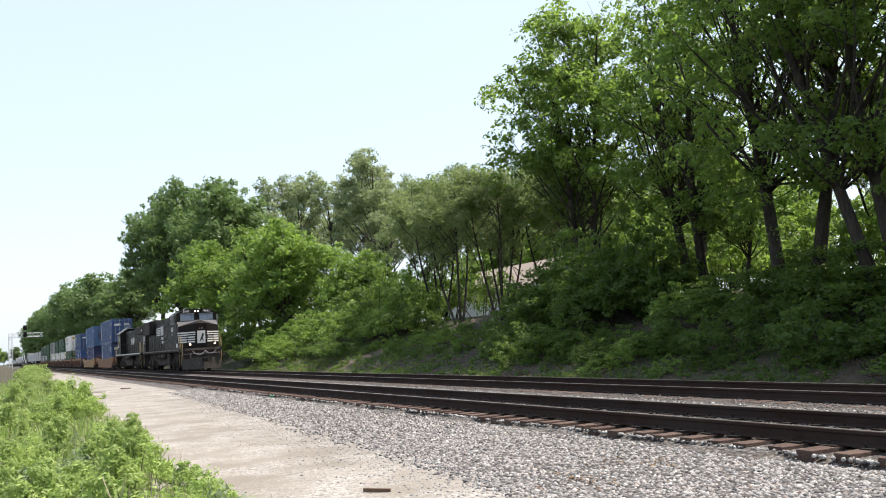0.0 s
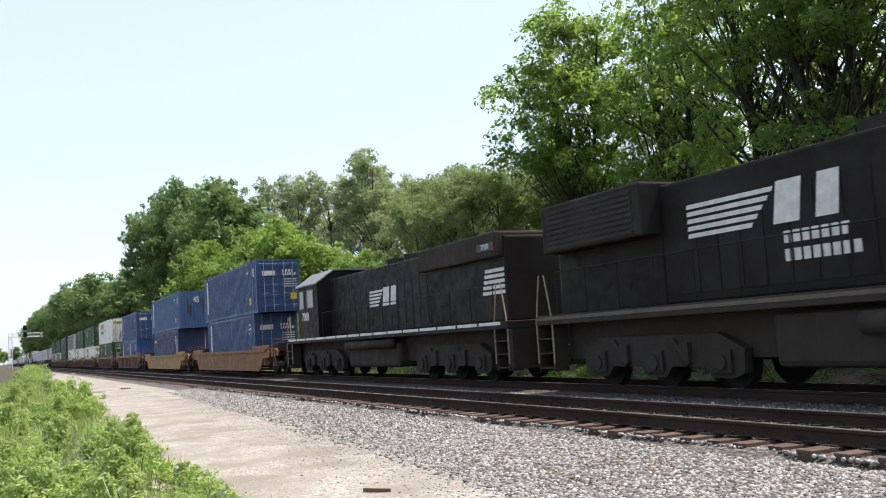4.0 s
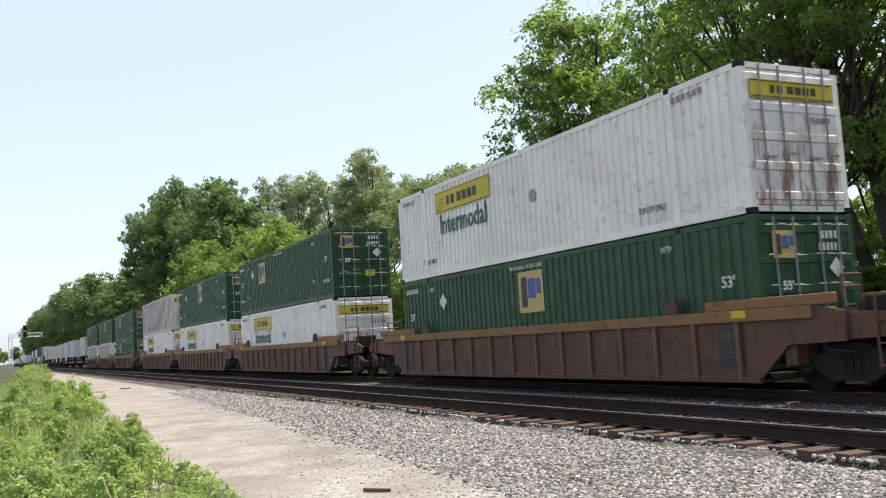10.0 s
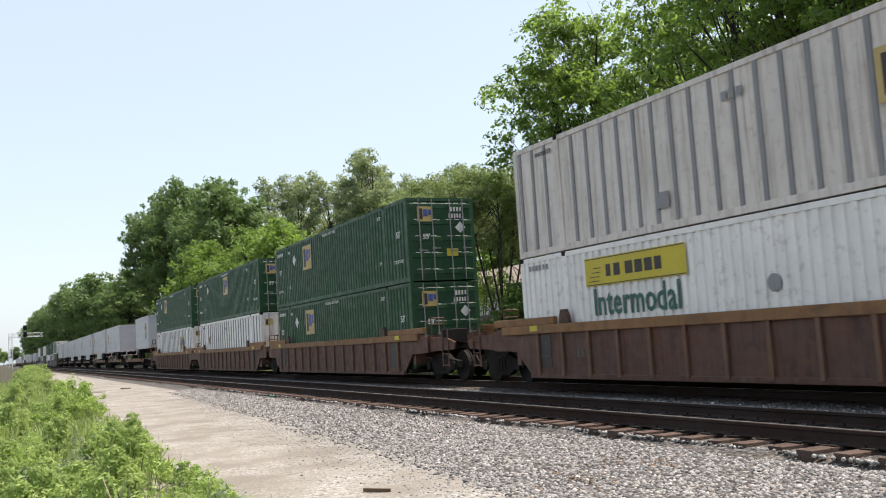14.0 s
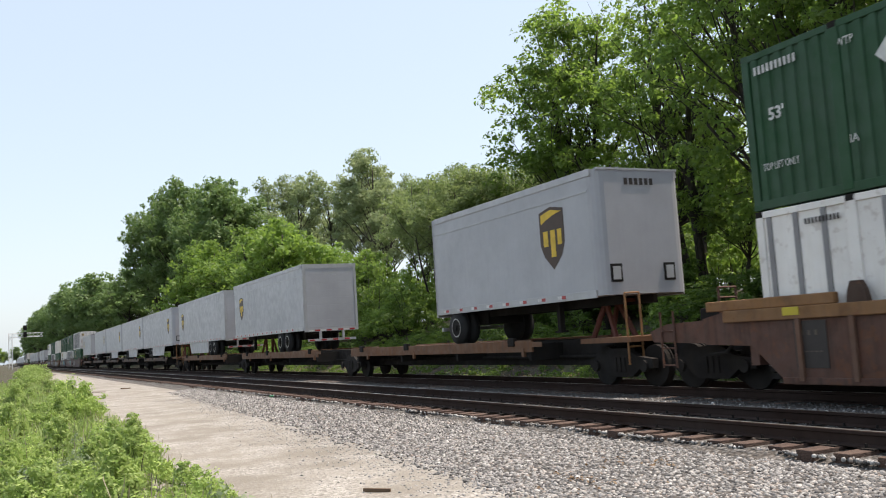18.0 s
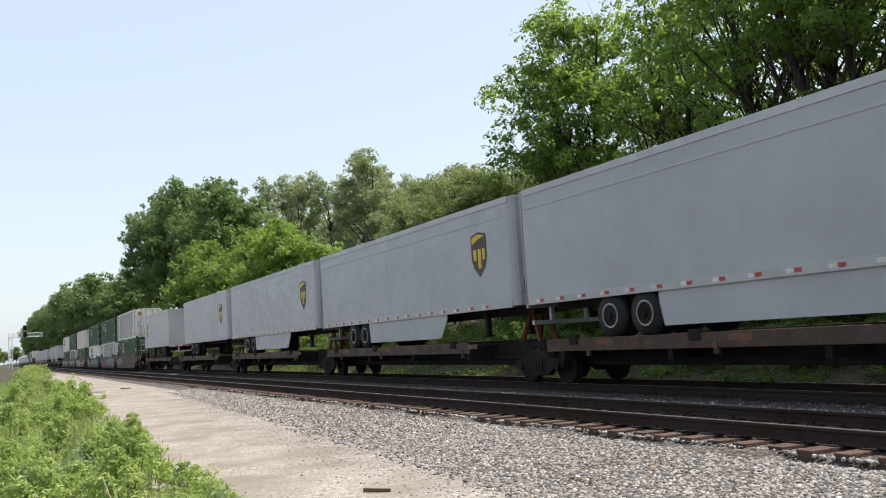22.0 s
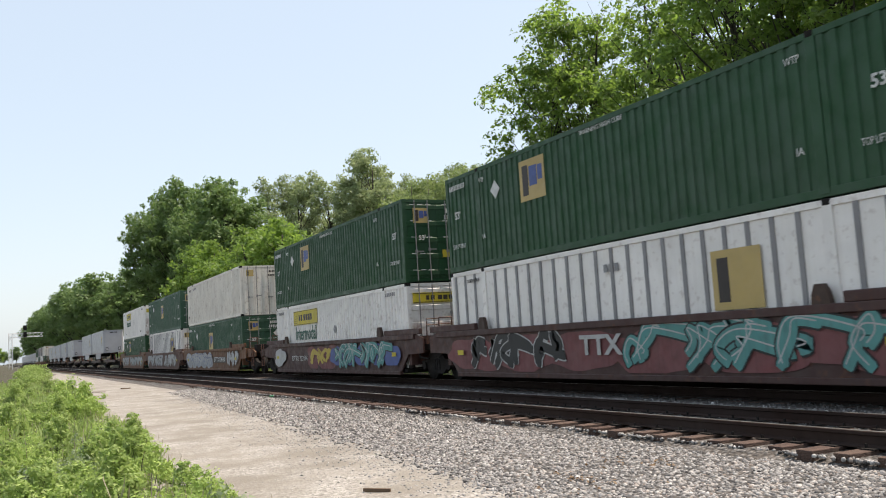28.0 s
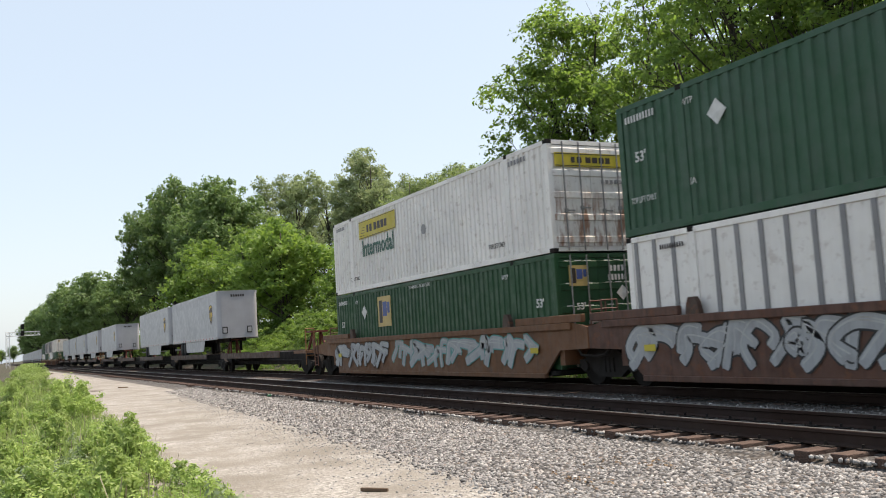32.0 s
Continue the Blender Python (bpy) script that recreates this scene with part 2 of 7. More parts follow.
YELLOW_CAR = painted("yellow_car_paint", (0.36, 0.19, 0.060), (0.12, 0.055, 0.026), 0.75, 0.6, 0.65, rust=0.4)
AMBER_CAR = painted("rusty_amber_car_paint", (0.255, 0.105, 0.036), (0.075, 0.034, 0.019), 0.8, 0.65, 0.75, rust=0.6)
ORANGE_CAR = painted("rusty_orange_car_paint", (0.15, 0.065, 0.028), (0.06, 0.035, 0.025), 0.6, 0.65, 0.5, rust=0.6)
CHORD = painted("weathered_orange_chord", (0.235, 0.112, 0.042), (0.075, 0.038, 0.022), 0.8, 0.65, 0.3, rust=0.5)
GREY_GRAFFITI = painted("silver_spray", (0.34, 0.35, 0.36), (0.16, 0.15, 0.15), 0.5, 0.55, 0.4)
SPINE = painted("grimy_spine_paint", (0.060, 0.032, 0.022), (0.03, 0.02, 0.015), 0.5, 0.65, 0.4, rust=0.6)
DOOR_WHITE = stained_door()
HITCH = painted("hitch_red", (0.13, 0.030, 0.018), (0.1, 0.05, 0.03), 0.5, 0.6, 0.3, rust=0.4)
TEAL = painted("teal_spray", (0.075, 0.27, 0.25), (0.06, 0.10, 0.10), 0.5, 0.6, 0.4)
SPRAY_YELLOW = plain("yellow_spray", (0.50, 0.36, 0.05), 0.55)
PINK = painted("pink_spray", (0.20, 0.065, 0.065), (0.07, 0.03, 0.028), 0.6, 0.6, 0.4)
BLACK_SPRAY = plain("black_spray", (0.015, 0.015, 0.016), 0.55)
PALE_SPRAY = painted("pale_spray", (0.44, 0.44, 0.43), (0.2, 0.17, 0.15), 0.5, 0.6, 0.4)
TRAILER = brushed_trailer()
TRAILER_RAIL = painted("trailer_rail", (0.43, 0.43, 0.44), (0.25, 0.24, 0.23), 0.3, 0.4, 0.2, metal=0.3)
RUBBER = plain("tyre_rubber", (0.018, 0.018, 0.019), 0.85)
RIM = plain("alloy_rim", (0.30, 0.30, 0.31), 0.35, 0.8)
RED = plain("red_reflector", (0.42, 0.03, 0.03), 0.4)
SHIELD_BROWN = plain("brown_shield_paint", (0.050, 0.022, 0.010), 0.5)
SHIELD_GOLD = plain("gold_shield_paint", (0.70, 0.45, 0.03), 0.5)
ENGINE_BLACK = painted("locomotive_black", (0.0125, 0.0100, 0.0092), (0.030, 0.022, 0.018), 0.05, 0.5, 0.1, spec=0.08)
ENGINE_GRIME = painted("dusty_black", (0.034, 0.027, 0.0235), (0.070, 0.054, 0.045), 0.3, 0.75, 0.3, spec=0.1)
GLASS, _t, _b = nodes_of("tinted_glass")
_b.inputs["Base Color"].default_value = (0.02, 0.025, 0.03, 1)
_b.inputs["Roughness"].default_value = 0.06
_b.inputs["Specular IOR Level"].default_value = 0.8
SIDE_GLASS = plain("dark_side_glass", (0.010, 0.010, 0.011), 0.7)
SIDE_GLASS.node_tree.nodes["Principled BSDF"].inputs["Specular IOR Level"].default_value = 0.05
# the sky's reflection is put into the pane's pale blue base colour
WINDSHIELD = plain("sky_toned_windshield", (0.10, 0.13, 0.17), 0.12)
GRAB = painted("dusty_yellow_grab", (0.36, 0.27, 0.13), (0.16, 0.12, 0.08), 0.5, 0.6, 0.3)
# black nose's top face: sun and sky gloss put into a lighter grey
NOSE_TOP = painted("sunlit_nose_top", (0.085, 0.085, 0.088), (0.05, 0.045, 0.04), 0.3, 0.4, 0.2)
PLOW = painted("scraped_plow_steel", (0.048, 0.042, 0.037), (0.025, 0.02, 0.016), 0.5, 0.6, 0.6)
LAMP = plain("lit_headlamp", (1.0, 0.78, 0.52), 0.3, 0, 2.8)
SILL_TAN = painted("worn_sill_paint", (0.10, 0.078, 0.06), (0.03, 0.025, 0.02), 0.6, 0.6, 0.3)
LEAF_OAK = leafy("oak_leaf", (0.062, 0.118, 0.032), (0.135, 0.210, 0.056), (0.36, 0.57, 0.09), 0.55)
LEAF_MID = leafy("woodland_leaf", (0.088, 0.155, 0.058), (0.150, 0.225, 0.085), (0.26, 0.42, 0.10), 0.42)
LEAF_FEATHER = leafy("feathery_leaf", (0.115, 0.175, 0.066), (0.200, 0.260, 0.115), (0.38, 0.50, 0.16), 0.48)
LEAF_BRIGHT = leafy("bright_leaf", (0.108, 0.195, 0.044), (0.180, 0.280, 0.064), (0.34, 0.53, 0.08), 0.45)
LEAF_PALE = leafy("pale_leaf", (0.18, 0.24, 0.115), (0.28, 0.33, 0.18), (0.38, 0.48, 0.20))
LEAF_DARK = leafy("shrub_leaf", (0.040, 0.078, 0.022), (0.085, 0.145, 0.038), (0.28, 0.46, 0.07), 0.5)
SEED = leafy("seed_head", (0.34, 0.30, 0.20), (0.42, 0.36, 0.30), (0.4, 0.36, 0.2), 0.3)
DRY_LEAF = leafy("dry_leaf", (0.15, 0.09, 0.05), (0.25, 0.17, 0.10), (0.22, 0.14, 0.07), 0.2)
LEAF_WEED = leafy("weed_leaf", (0.215, 0.340, 0.080), (0.40, 0.50, 0.15), (0.34, 0.52, 0.12), 0.40, 0.25)
LEAF_SAGE = leafy("sage_leaf", (0.17, 0.23, 0.12), (0.28, 0.35, 0.22), (0.30, 0.42, 0.16), 0.35, 0.2)
LEAF_GRASS = leafy("grass_blade", (0.220, 0.335, 0.090), (0.42, 0.51, 0.19), (0.36, 0.52, 0.14), 0.45, 0.5)


# ---- building blocks ----
def part(name, bm, material, parent=None, label="", smooth=False):
    """Links a bmesh (or a mesh) as one object, under a thing or a part."""
    if isinstance(bm, bmesh.types.BMesh):
        me = bpy.data.meshes.new(name)
        bm.to_mesh(me)
        bm.free()
    else:
        me = bm
    if smooth:
        me.shade_smooth()
    if not me.materials:
        me.materials.append(material)
    ob = new(name, me)
    ob.parent = parent
    if label:
        ob["label"] = label
    return ob


def box(bm, x0, x1, y0, y1, z0, z1):
    vs = [bm.verts.new((x, y, z)) for x in (x0, x1) for y in (y0, y1) for z in (z0, z1)]
    for f in ((0, 1, 3, 2), (4, 6, 7, 5), (0, 4, 5, 1), (2, 3, 7, 6), (0, 2, 6, 4), (1, 5, 7, 3)):
        bm.faces.new([vs[i] for i in f])


def boxes(*rows):
    bm = bmesh.new()
    for r in rows:
        box(bm, *r)
    return bm


def soft_box(x0, x1, y0, y1, z0, z1, r=0.02):
    bm = boxes((x0, x1, y0, y1, z0, z1))
    bmesh.ops.bevel(bm, geom=bm.edges[:], offset=r, segments=2, affect="EDGES", profile=0.5)
    return bm


def prism(bm, outline, lo, hi, axis="y"):
    """Pushes a flat outline from lo to hi along an axis: pairs are (x, z) along y, (y, z) along x, (x, y) along z."""
    def at(p, h):
        return {"y": (p[0], h, p[1]), "x": (h, p[0], p[1]), "z": (p[0], p[1], h)}[axis]
    a = [bm.verts.new(at(p, lo)) for p in outline]
    b = [bm.verts.new(at(p, hi)) for p in outline]
    n = len(outline)
    bm.faces.new(a), bm.faces.new(b[::-1])
    for i in range(n):
        bm.faces.new((a[i], b[i], b[(i + 1) % n], a[(i + 1) % n]))
    bmesh.ops.recalc_face_normals(bm, faces=bm.faces[:])


def tube(bm, points, radii, sides=8, cap=True):
    """A tapered tube along points."""
    rings = []
    for i, p in enumerate(points):
        p = Vector(p)
        d = Vector(points[min(i + 1, len(points) - 1)]) - Vector(points[max(i - 1, 0)])
        q = d.to_track_quat("Z", "Y")
        r = radii[i] if isinstance(radii, (list, tuple)) else radii
        rings.append([bm.verts.new(p + q @ Vector((r * math.cos(a), r * math.sin(a), 0)))
                      for a in (2 * math.pi * k / sides for k in range(sides))])
    for a, b in zip(rings, rings[1:]):
        for k in range(sides):
            bm.faces.new((a[k], a[(k + 1) % sides], b[(k + 1) % sides], b[k]))
    if cap:
        bm.faces.new(rings[0][::-1]), bm.faces.new(rings[-1])


def rod(p, q, r, sides=6):
    bm = bmesh.new()
    tube(bm, [p, q], r, sides)
    return bm


def bar(bm, p, q, r, sides=6):
    tube(bm, [p, q], r, sides)


def disc(bm, x, y0, y1, z, r, sides=20, hole=0.0):
    """A wheel-like disc whose axle runs along y."""
    pts = [(x + r * math.cos(a), z + r * math.sin(a)) for a in (2 * math.pi * k / sides for k in range(sides))]
    prism(bm, pts, y0, y1, "y")


LETTERS = {}


def lettering(words, size, material, parent, at, facing="side", name="lettering", wide=1.0, bold=0.0, label=""):
    """Flat painted letters, centred at a place, on a near side or on a front end."""
    key = (words, size, wide, bold, material.name)
    if key not in LETTERS:
        cu = bpy.data.curves.new("letters", "FONT")
        cu.body, cu.size, cu.align_x, cu.align_y = words, size, "CENTER", "CENTER"
        cu.extrude, cu.offset, cu.resolution_u = 0.003, bold, 2
        ob = new("letters", cu)
        me = bpy.data.meshes.new_from_object(ob.evaluated_get(bpy.context.evaluated_depsgraph_get()))
        scene.collection.objects.unlink(ob)
        bpy.data.objects.remove(ob)
        me.transform(Matrix.Diagonal((wide, 1, 1, 1)))
        me.materials.clear()
        me.materials.append(material)
        LETTERS[key] = me
    ob = part(name, LETTERS[key], material, parent, label)
    ob.matrix_local = pose(*at, 90, 0, 0 if facing == "side" else 90)
    return ob


def sheet(name, outline, material, parent, at, facing="side", label="", thick=0.006):
    """A thin painted patch with a given outline (pairs across and up), on a near side or a front end."""
    bm = bmesh.new()
    prism(bm, outline, 0, thick, "z")
    ob = part(name, bm, material, parent, label)
    ob.matrix_local = pose(*at, 90, 0, 0 if facing == "side" else 90)
    return ob


def rect(w, h):
    return [(-w / 2, -h / 2), (w / 2, -h / 2), (w / 2, h / 2), (-w / 2, h / 2)]


def quad_mesh(name, verts, quads):
    me = bpy.data.meshes.new(name)
    verts, quads = np.asarray(verts, np.float32), np.asarray(quads, np.int32)
    k = quads.shape[1]
    me.vertices.add(len(verts))
    me.vertices.foreach_set("co", verts.ravel())
    me.loops.add(quads.size)
    me.loops.foreach_set("vertex_index", quads.ravel())
    me.polygons.add(len(quads))
    me.polygons.foreach_set("loop_start", np.arange(0, quads.size, k, dtype=np.int32))
    me.update(calc_edges=True)
    return me


# ---- ground, lane and tracks ----
def build_ground():
    xs = np.unique(np.concatenate([np.linspace(-4000, -300, 20), np.linspace(-300, -70, 36), np.linspace(-70, 10, 101), np.linspace(10, 4000, 30)]))
    ys = np.unique(np.concatenate([np.linspace(-4000, -20, 20), np.linspace(-20, 0, 11), np.linspace(0, 30, 91), np.linspace(30, 60, 16), np.linspace(60, 4000, 22)]))
    def sunk(x, y):
        return 0.10 if ballast_toe(x) + 0.45 < y < LINE_Y + 2.6 else 0.0
    verts = [(x, y, ground_z(x, y) - sunk(x, y)) for x in xs for y in ys]
    n = len(ys)
    quads = [(i * n + j, (i + 1) * n + j, (i + 1) * n + j + 1, i * n + j + 1) for i in range(len(xs) - 1) for j in range(n - 1)]
    me = quad_mesh("ground", verts, quads)
    me.materials.append(SOIL)
    tagged(part("ground", me, SOIL), "brown soil ground with leaf litter rising to a bank", "ground", kind="structure")


def strip(name, left, right, x_list, lift, material, label, category, rows=9):
    """A strip of ground between two lines, laid a little above the soil."""
    verts = []
    for x in x_list:
        a, b = left(x), right(x)
        for k in range(rows):
            y = a + (b - a) * k / (rows - 1)
            verts.append((x, y, ground_z(x, y) + lift))
    quads = [(i * rows + j, (i + 1) * rows + j, (i + 1) * rows + j + 1, i * rows + j + 1) for i in range(len(x_list) - 1) for j in range(rows - 1)]
    me = quad_mesh(name, verts, quads)
    me.materials.append(material)
    return tagged(part(name, me, material), label, category, kind="structure")


def long_steps():
    return list(np.concatenate([np.linspace(-1500, -120, 40), np.linspace(-118, -40, 60), np.linspace(-39.5, 20, 140), np.linspace(25, 300, 12)]))


def rail_outline(y):
    half = [(0.075, -0.186), (0.075, -0.172), (0.014, -0.150), (0.010, -0.055), (0.036, -0.042), (0.037, -0.006), (0.028, 0.0)]
    return [(y + a, b) for a, b in half] + [(y - a, b) for a, b in half[::-1]]


def build_track(name, mid, first_tie):
    track = tagged(new(name), "railway track of rusty rails on dark wooden ties", "track", kind="structure")
    for y in (mid - HEAD / 2, mid + HEAD / 2):
        bm = bmesh.new()
        prism(bm, rail_outline(y), -1400, 260, "x")
        rail = part("rail", bm, RAIL_SIDE, track, "rust-brown steel rail")
        part("rail_head", boxes((-1400, 260, y - 0.024, y + 0.024, 0.001, 0.003)), RAIL_TOP, rail, "bright worn running band")
    tie = soft_box(-0.115, 0.115, -1.295, 1.295, -0.175, 0, 0.012)
    me = bpy.data.meshes.new("tie")
    tie.to_mesh(me)
    tie.free()
    me.materials.append(TIE)
    plates = bpy.data.meshes.new("tie_plate")
    bm = boxes((-0.10, 0.10, -0.18, 0.18, 0, 0.014), (-0.06, -0.035, -0.125, -0.10, 0.01, 0.06), (0.035, 0.06, 0.10, 0.125, 0.01, 0.06))
    bm.to_mesh(plates)
    bm.free()
    plates.materials.append(DARK_STEEL)
    rng = random.Random(4)
    for k in range(150):
        x = first_tie - 0.52 * k
        ob = part("tie", me, TIE, track)
        ob.matrix_local = pose(x + rng.uniform(-.03, .03), mid + rng.uniform(-.05, .05), TIE_TOP + rng.uniform(-.012, .004), 0, rng.uniform(-1.5, 1.5), rng.uniform(-1.3, 1.3))
        if k < 45 and mid < 10:
            for s in (-1, 1):
                p = part("tie_plate", plates, DARK_STEEL, track)
                p.matrix_local = pose(x, mid + s * HEAD / 2, TIE_TOP + 0.002)
    bm = bmesh.new()
    for k in range(150, 1000):
        x = first_tie - 0.52 * k
        box(bm, x - .115, x + .115, mid - 1.3, mid + 1.3, TIE_TOP - .1, TIE_TOP)
    for k in range(1, 60):
        x = first_tie + 0.52 * k
        box(bm, x - .115, x + .115, mid - 1.3, mid + 1.3, TIE_TOP - .1, TIE_TOP)
    tagged(part("far_ties", bm, TIE, track), kind="stuff")
    return track


def stones(name, spots, size, material, label, round_ones=False):
    """Crushed stones, each an uneven little lump, in one heap."""
    rng = np.random.default_rng(11)
    n = len(spots)
    if round_ones:
        g = (1 + 5 ** 0.5) / 2
        base = np.array([(a, b * g, 0) for a in (-1, 1) for b in (-1, 1)] + [(0, a, b * g) for a in (-1, 1) for b in (-1, 1)] + [(b * g, 0, a) for a in (-1, 1) for b in (-1, 1)], np.float32) / 1.9
        d = np.linalg.norm(base[:, None] - base[None], axis=2)
        edge = d < 1.06 * d[d > 0].min()
        trio = [(i, j, k) for i in range(12) for j in range(i + 1, 12) for k in range(j + 1, 12) if edge[i, j] and edge[j, k] and edge[i, k]]
        faces = np.array([t if np.dot(np.cross(base[t[1]] - base[t[0]], base[t[2]] - base[t[0]]), base[t[0]]) > 0 else t[::-1] for t in trio], np.int32)
    else:
        base = np.array([(1, 0, 0), (-1, 0, 0), (0, 1, 0), (0, -1, 0), (0, 0, 1), (0, 0, -1)], np.float32)
        faces = np.array([(0, 2, 4), (2, 1, 4), (1, 3, 4), (3, 0, 4), (2, 0, 5), (1, 2, 5), (3, 1, 5), (0, 3, 5)], np.int32)
    c = len(base)
    r = size * rng.uniform(0.55, 1.25, (n, 1, 3)) * np.array([1, 1, 0.8]) * rng.uniform(0.8, 1.2, (n, c, 3))
    v = base[None] * r + rng.normal(0, size * (0.08 if round_ones else 0.18), (n, c, 3))
    a = rng.uniform(0, 6.283, n)
    b = rng.uniform(-0.7, 0.7, n)
    ca, sa, cb, sb = np.cos(a)[:, None], np.sin(a)[:, None], np.cos(b)[:, None], np.sin(b)[:, None]
    x, y, z = v[..., 0], v[..., 1], v[..., 2]
    y, z = y * cb - z * sb, y * sb + z * cb
    v = np.stack([x * ca - y * sa, x * sa + y * ca, z], -1) + np.asarray(spots)[:, None]
    f = faces[None] + (np.arange(n) * c)[:, None, None]
    me = quad_mesh(name, v.reshape(-1, 3), f.reshape(-1, 3))
    me.materials.append(material)
    return tagged(part(name, me, material), label, "gravel", kind="stuff")


def scatter(n, x0, x1, y0, y1, seed, lift=0.0, near_bias=1.0):
    """Spots on the ground, denser towards x1."""
    rng = np.random.default_rng(seed)
    xs = x1 - (x1 - x0) * rng.uniform(0, 1, n) ** near_bias
    out = []
    for x, q in zip(xs, rng.uniform(0, 1, n)):
        a, b = (y0(x) if callable(y0) else y0), (y1(x) if callable(y1) else y1)
        y = a + (b - a) * q
        out.append((x, y, ground_z(x, y) + lift))
    return np.array(out)


build_ground()
STEPS = long_steps()
strip("lane", lambda x: lane_left(x) - 0.6, lambda x: ballast_toe(x) + 0.25, STEPS, 0.012, LANE, "pale sandy gravel service lane beside the tracks", "lane")
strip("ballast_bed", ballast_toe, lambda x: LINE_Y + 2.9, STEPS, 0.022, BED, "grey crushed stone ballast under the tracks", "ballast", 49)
build_track("near_track", NEAR_MID, -4.58)
build_track("far_track", LINE_Y, -4.3)
stones("ballast_stones", scatter(17000, -15.5, -5, lambda x: ballast_toe(x) - 0.45 * random.random() ** 2, NEAR_MID - 1.22, 1, 0.014, 1.25), 0.032, STONE, "loose grey crushed ballast stones on the shoulder", True)
stones("farther_ballast_stones", scatter(15000, -44, -15.5, lambda x: ballast_toe(x) - 0.6 * random.random() ** 2, NEAR_MID - 1.22, 6, 0.016, 1.35), 0.040, STONE, "loose grey crushed ballast stones farther up the shoulder")
stones("spilled_stones", scatter(9000, -38, -5, lambda x: ballast_toe(x) - 2.0 * random.random() ** 2.2, lambda x: ballast_toe(x) + 0.2, 5, 0.014, 1.45), 0.019, PALE_STONE, "grey ballast stones spilled onto the lane")
stones("track_stones", scatter(9000, -55, -6, NEAR_MID + 0.72, LINE_Y - 1.7, 2, 0.018, 1.5), 0.036, STONE, "grey crushed stones between the two tracks")
stones("grimy_stones", scatter(3500, -40, -6, NEAR_MID - 0.7, NEAR_MID + 0.7, 8, 0.018, 1.5), 0.034, SHADED_OILY_STONE, "oily stones between the near rails, darkened for the train's shade")
stones("far_grimy_stones", scatter(6500, -55, -6, LINE_Y - 1.7, LINE_Y + 1.7, 9, 0.018, 1.5), 0.036, SHADED_OILY_STONE, "oily stones under the far track, darkened for the train's shade")
stones("far_shoulder_stones", scatter(2500, -55, -8, LINE_Y + 1.7, LINE_Y + 2.6, 10, 0.018, 1.5), 0.034, STONE, "grey stones on the far shoulder")
stones("lane_stones", scatter(7000, -32, -4, lambda x: lane_left(x), ballast_toe, 3, 0.010, 1.6), 0.010, PALE_STONE, "small pale stones scattered over the lane")


# ---- trees and plants ----
def leaf_cloud(name, centres, radii, per, size, material, seed, flat=0.5, slim=0.55, tri=False, squash=0.62):
    """Small pointed leaves gathered in flattened clumps round the given centres, facing mostly outwards and up."""
    rng = np.random.default_rng(seed)
    c = np.repeat(np.asarray(centres, float), per, 0)
    rad = np.repeat(np.asarray(radii, float), per)[:, None]
    n = len(c)
    d = rng.normal(0, 1, (n, 3))
    d /= np.linalg.norm(d, axis=1)[:, None]
    p = c + d * rad * rng.uniform(0.1, 1.0, (n, 1)) ** 0.5 * np.array([1, 1, squash])
    nrm = rng.normal(0, 1, (n, 3)) * (1 - flat) * 0.8 + np.array([0, 0, flat]) + d * 0.55
    nrm /= np.linalg.norm(nrm, axis=1)[:, None]
    ref = rng.normal(0, 1, (n, 3))
    u = np.cross(nrm, ref)
    u /= np.linalg.norm(u, axis=1)[:, None]
    w = np.cross(nrm, u)
    s = size * rng.uniform(0.6, 1.35, (n, 1))
    droop = nrm * s * -0.18
    v = np.stack([p - u * s + droop, p - w * s * slim - u * s * 0.15, p + u * s + droop, p + w * s * slim - u * s * 0.15], 1)
    if tri:
        v = np.stack([p - u * s * 0.8 - w * s * slim * 1.25, p - u * s * 0.8 + w * s * slim * 1.25, p + u * s * 1.15 + droop], 1)
    k = 3 if tri else 4
    me = quad_mesh(name, v.reshape(-1, 3), np.arange(n * k).reshape(n, k))
    me.materials.append(material)
    return me


def limb_path(rng, a, b, bend=0.12, steps=5):
    a, b = Vector(a), Vector(b)
    side = Vector((rng.uniform(-1, 1), rng.uniform(-1, 1), rng.uniform(-.2, .6))) * (b - a).length * bend
    return [a.lerp(b, k / steps) + side * math.sin(math.pi * k / steps) for k in range(steps + 1)]


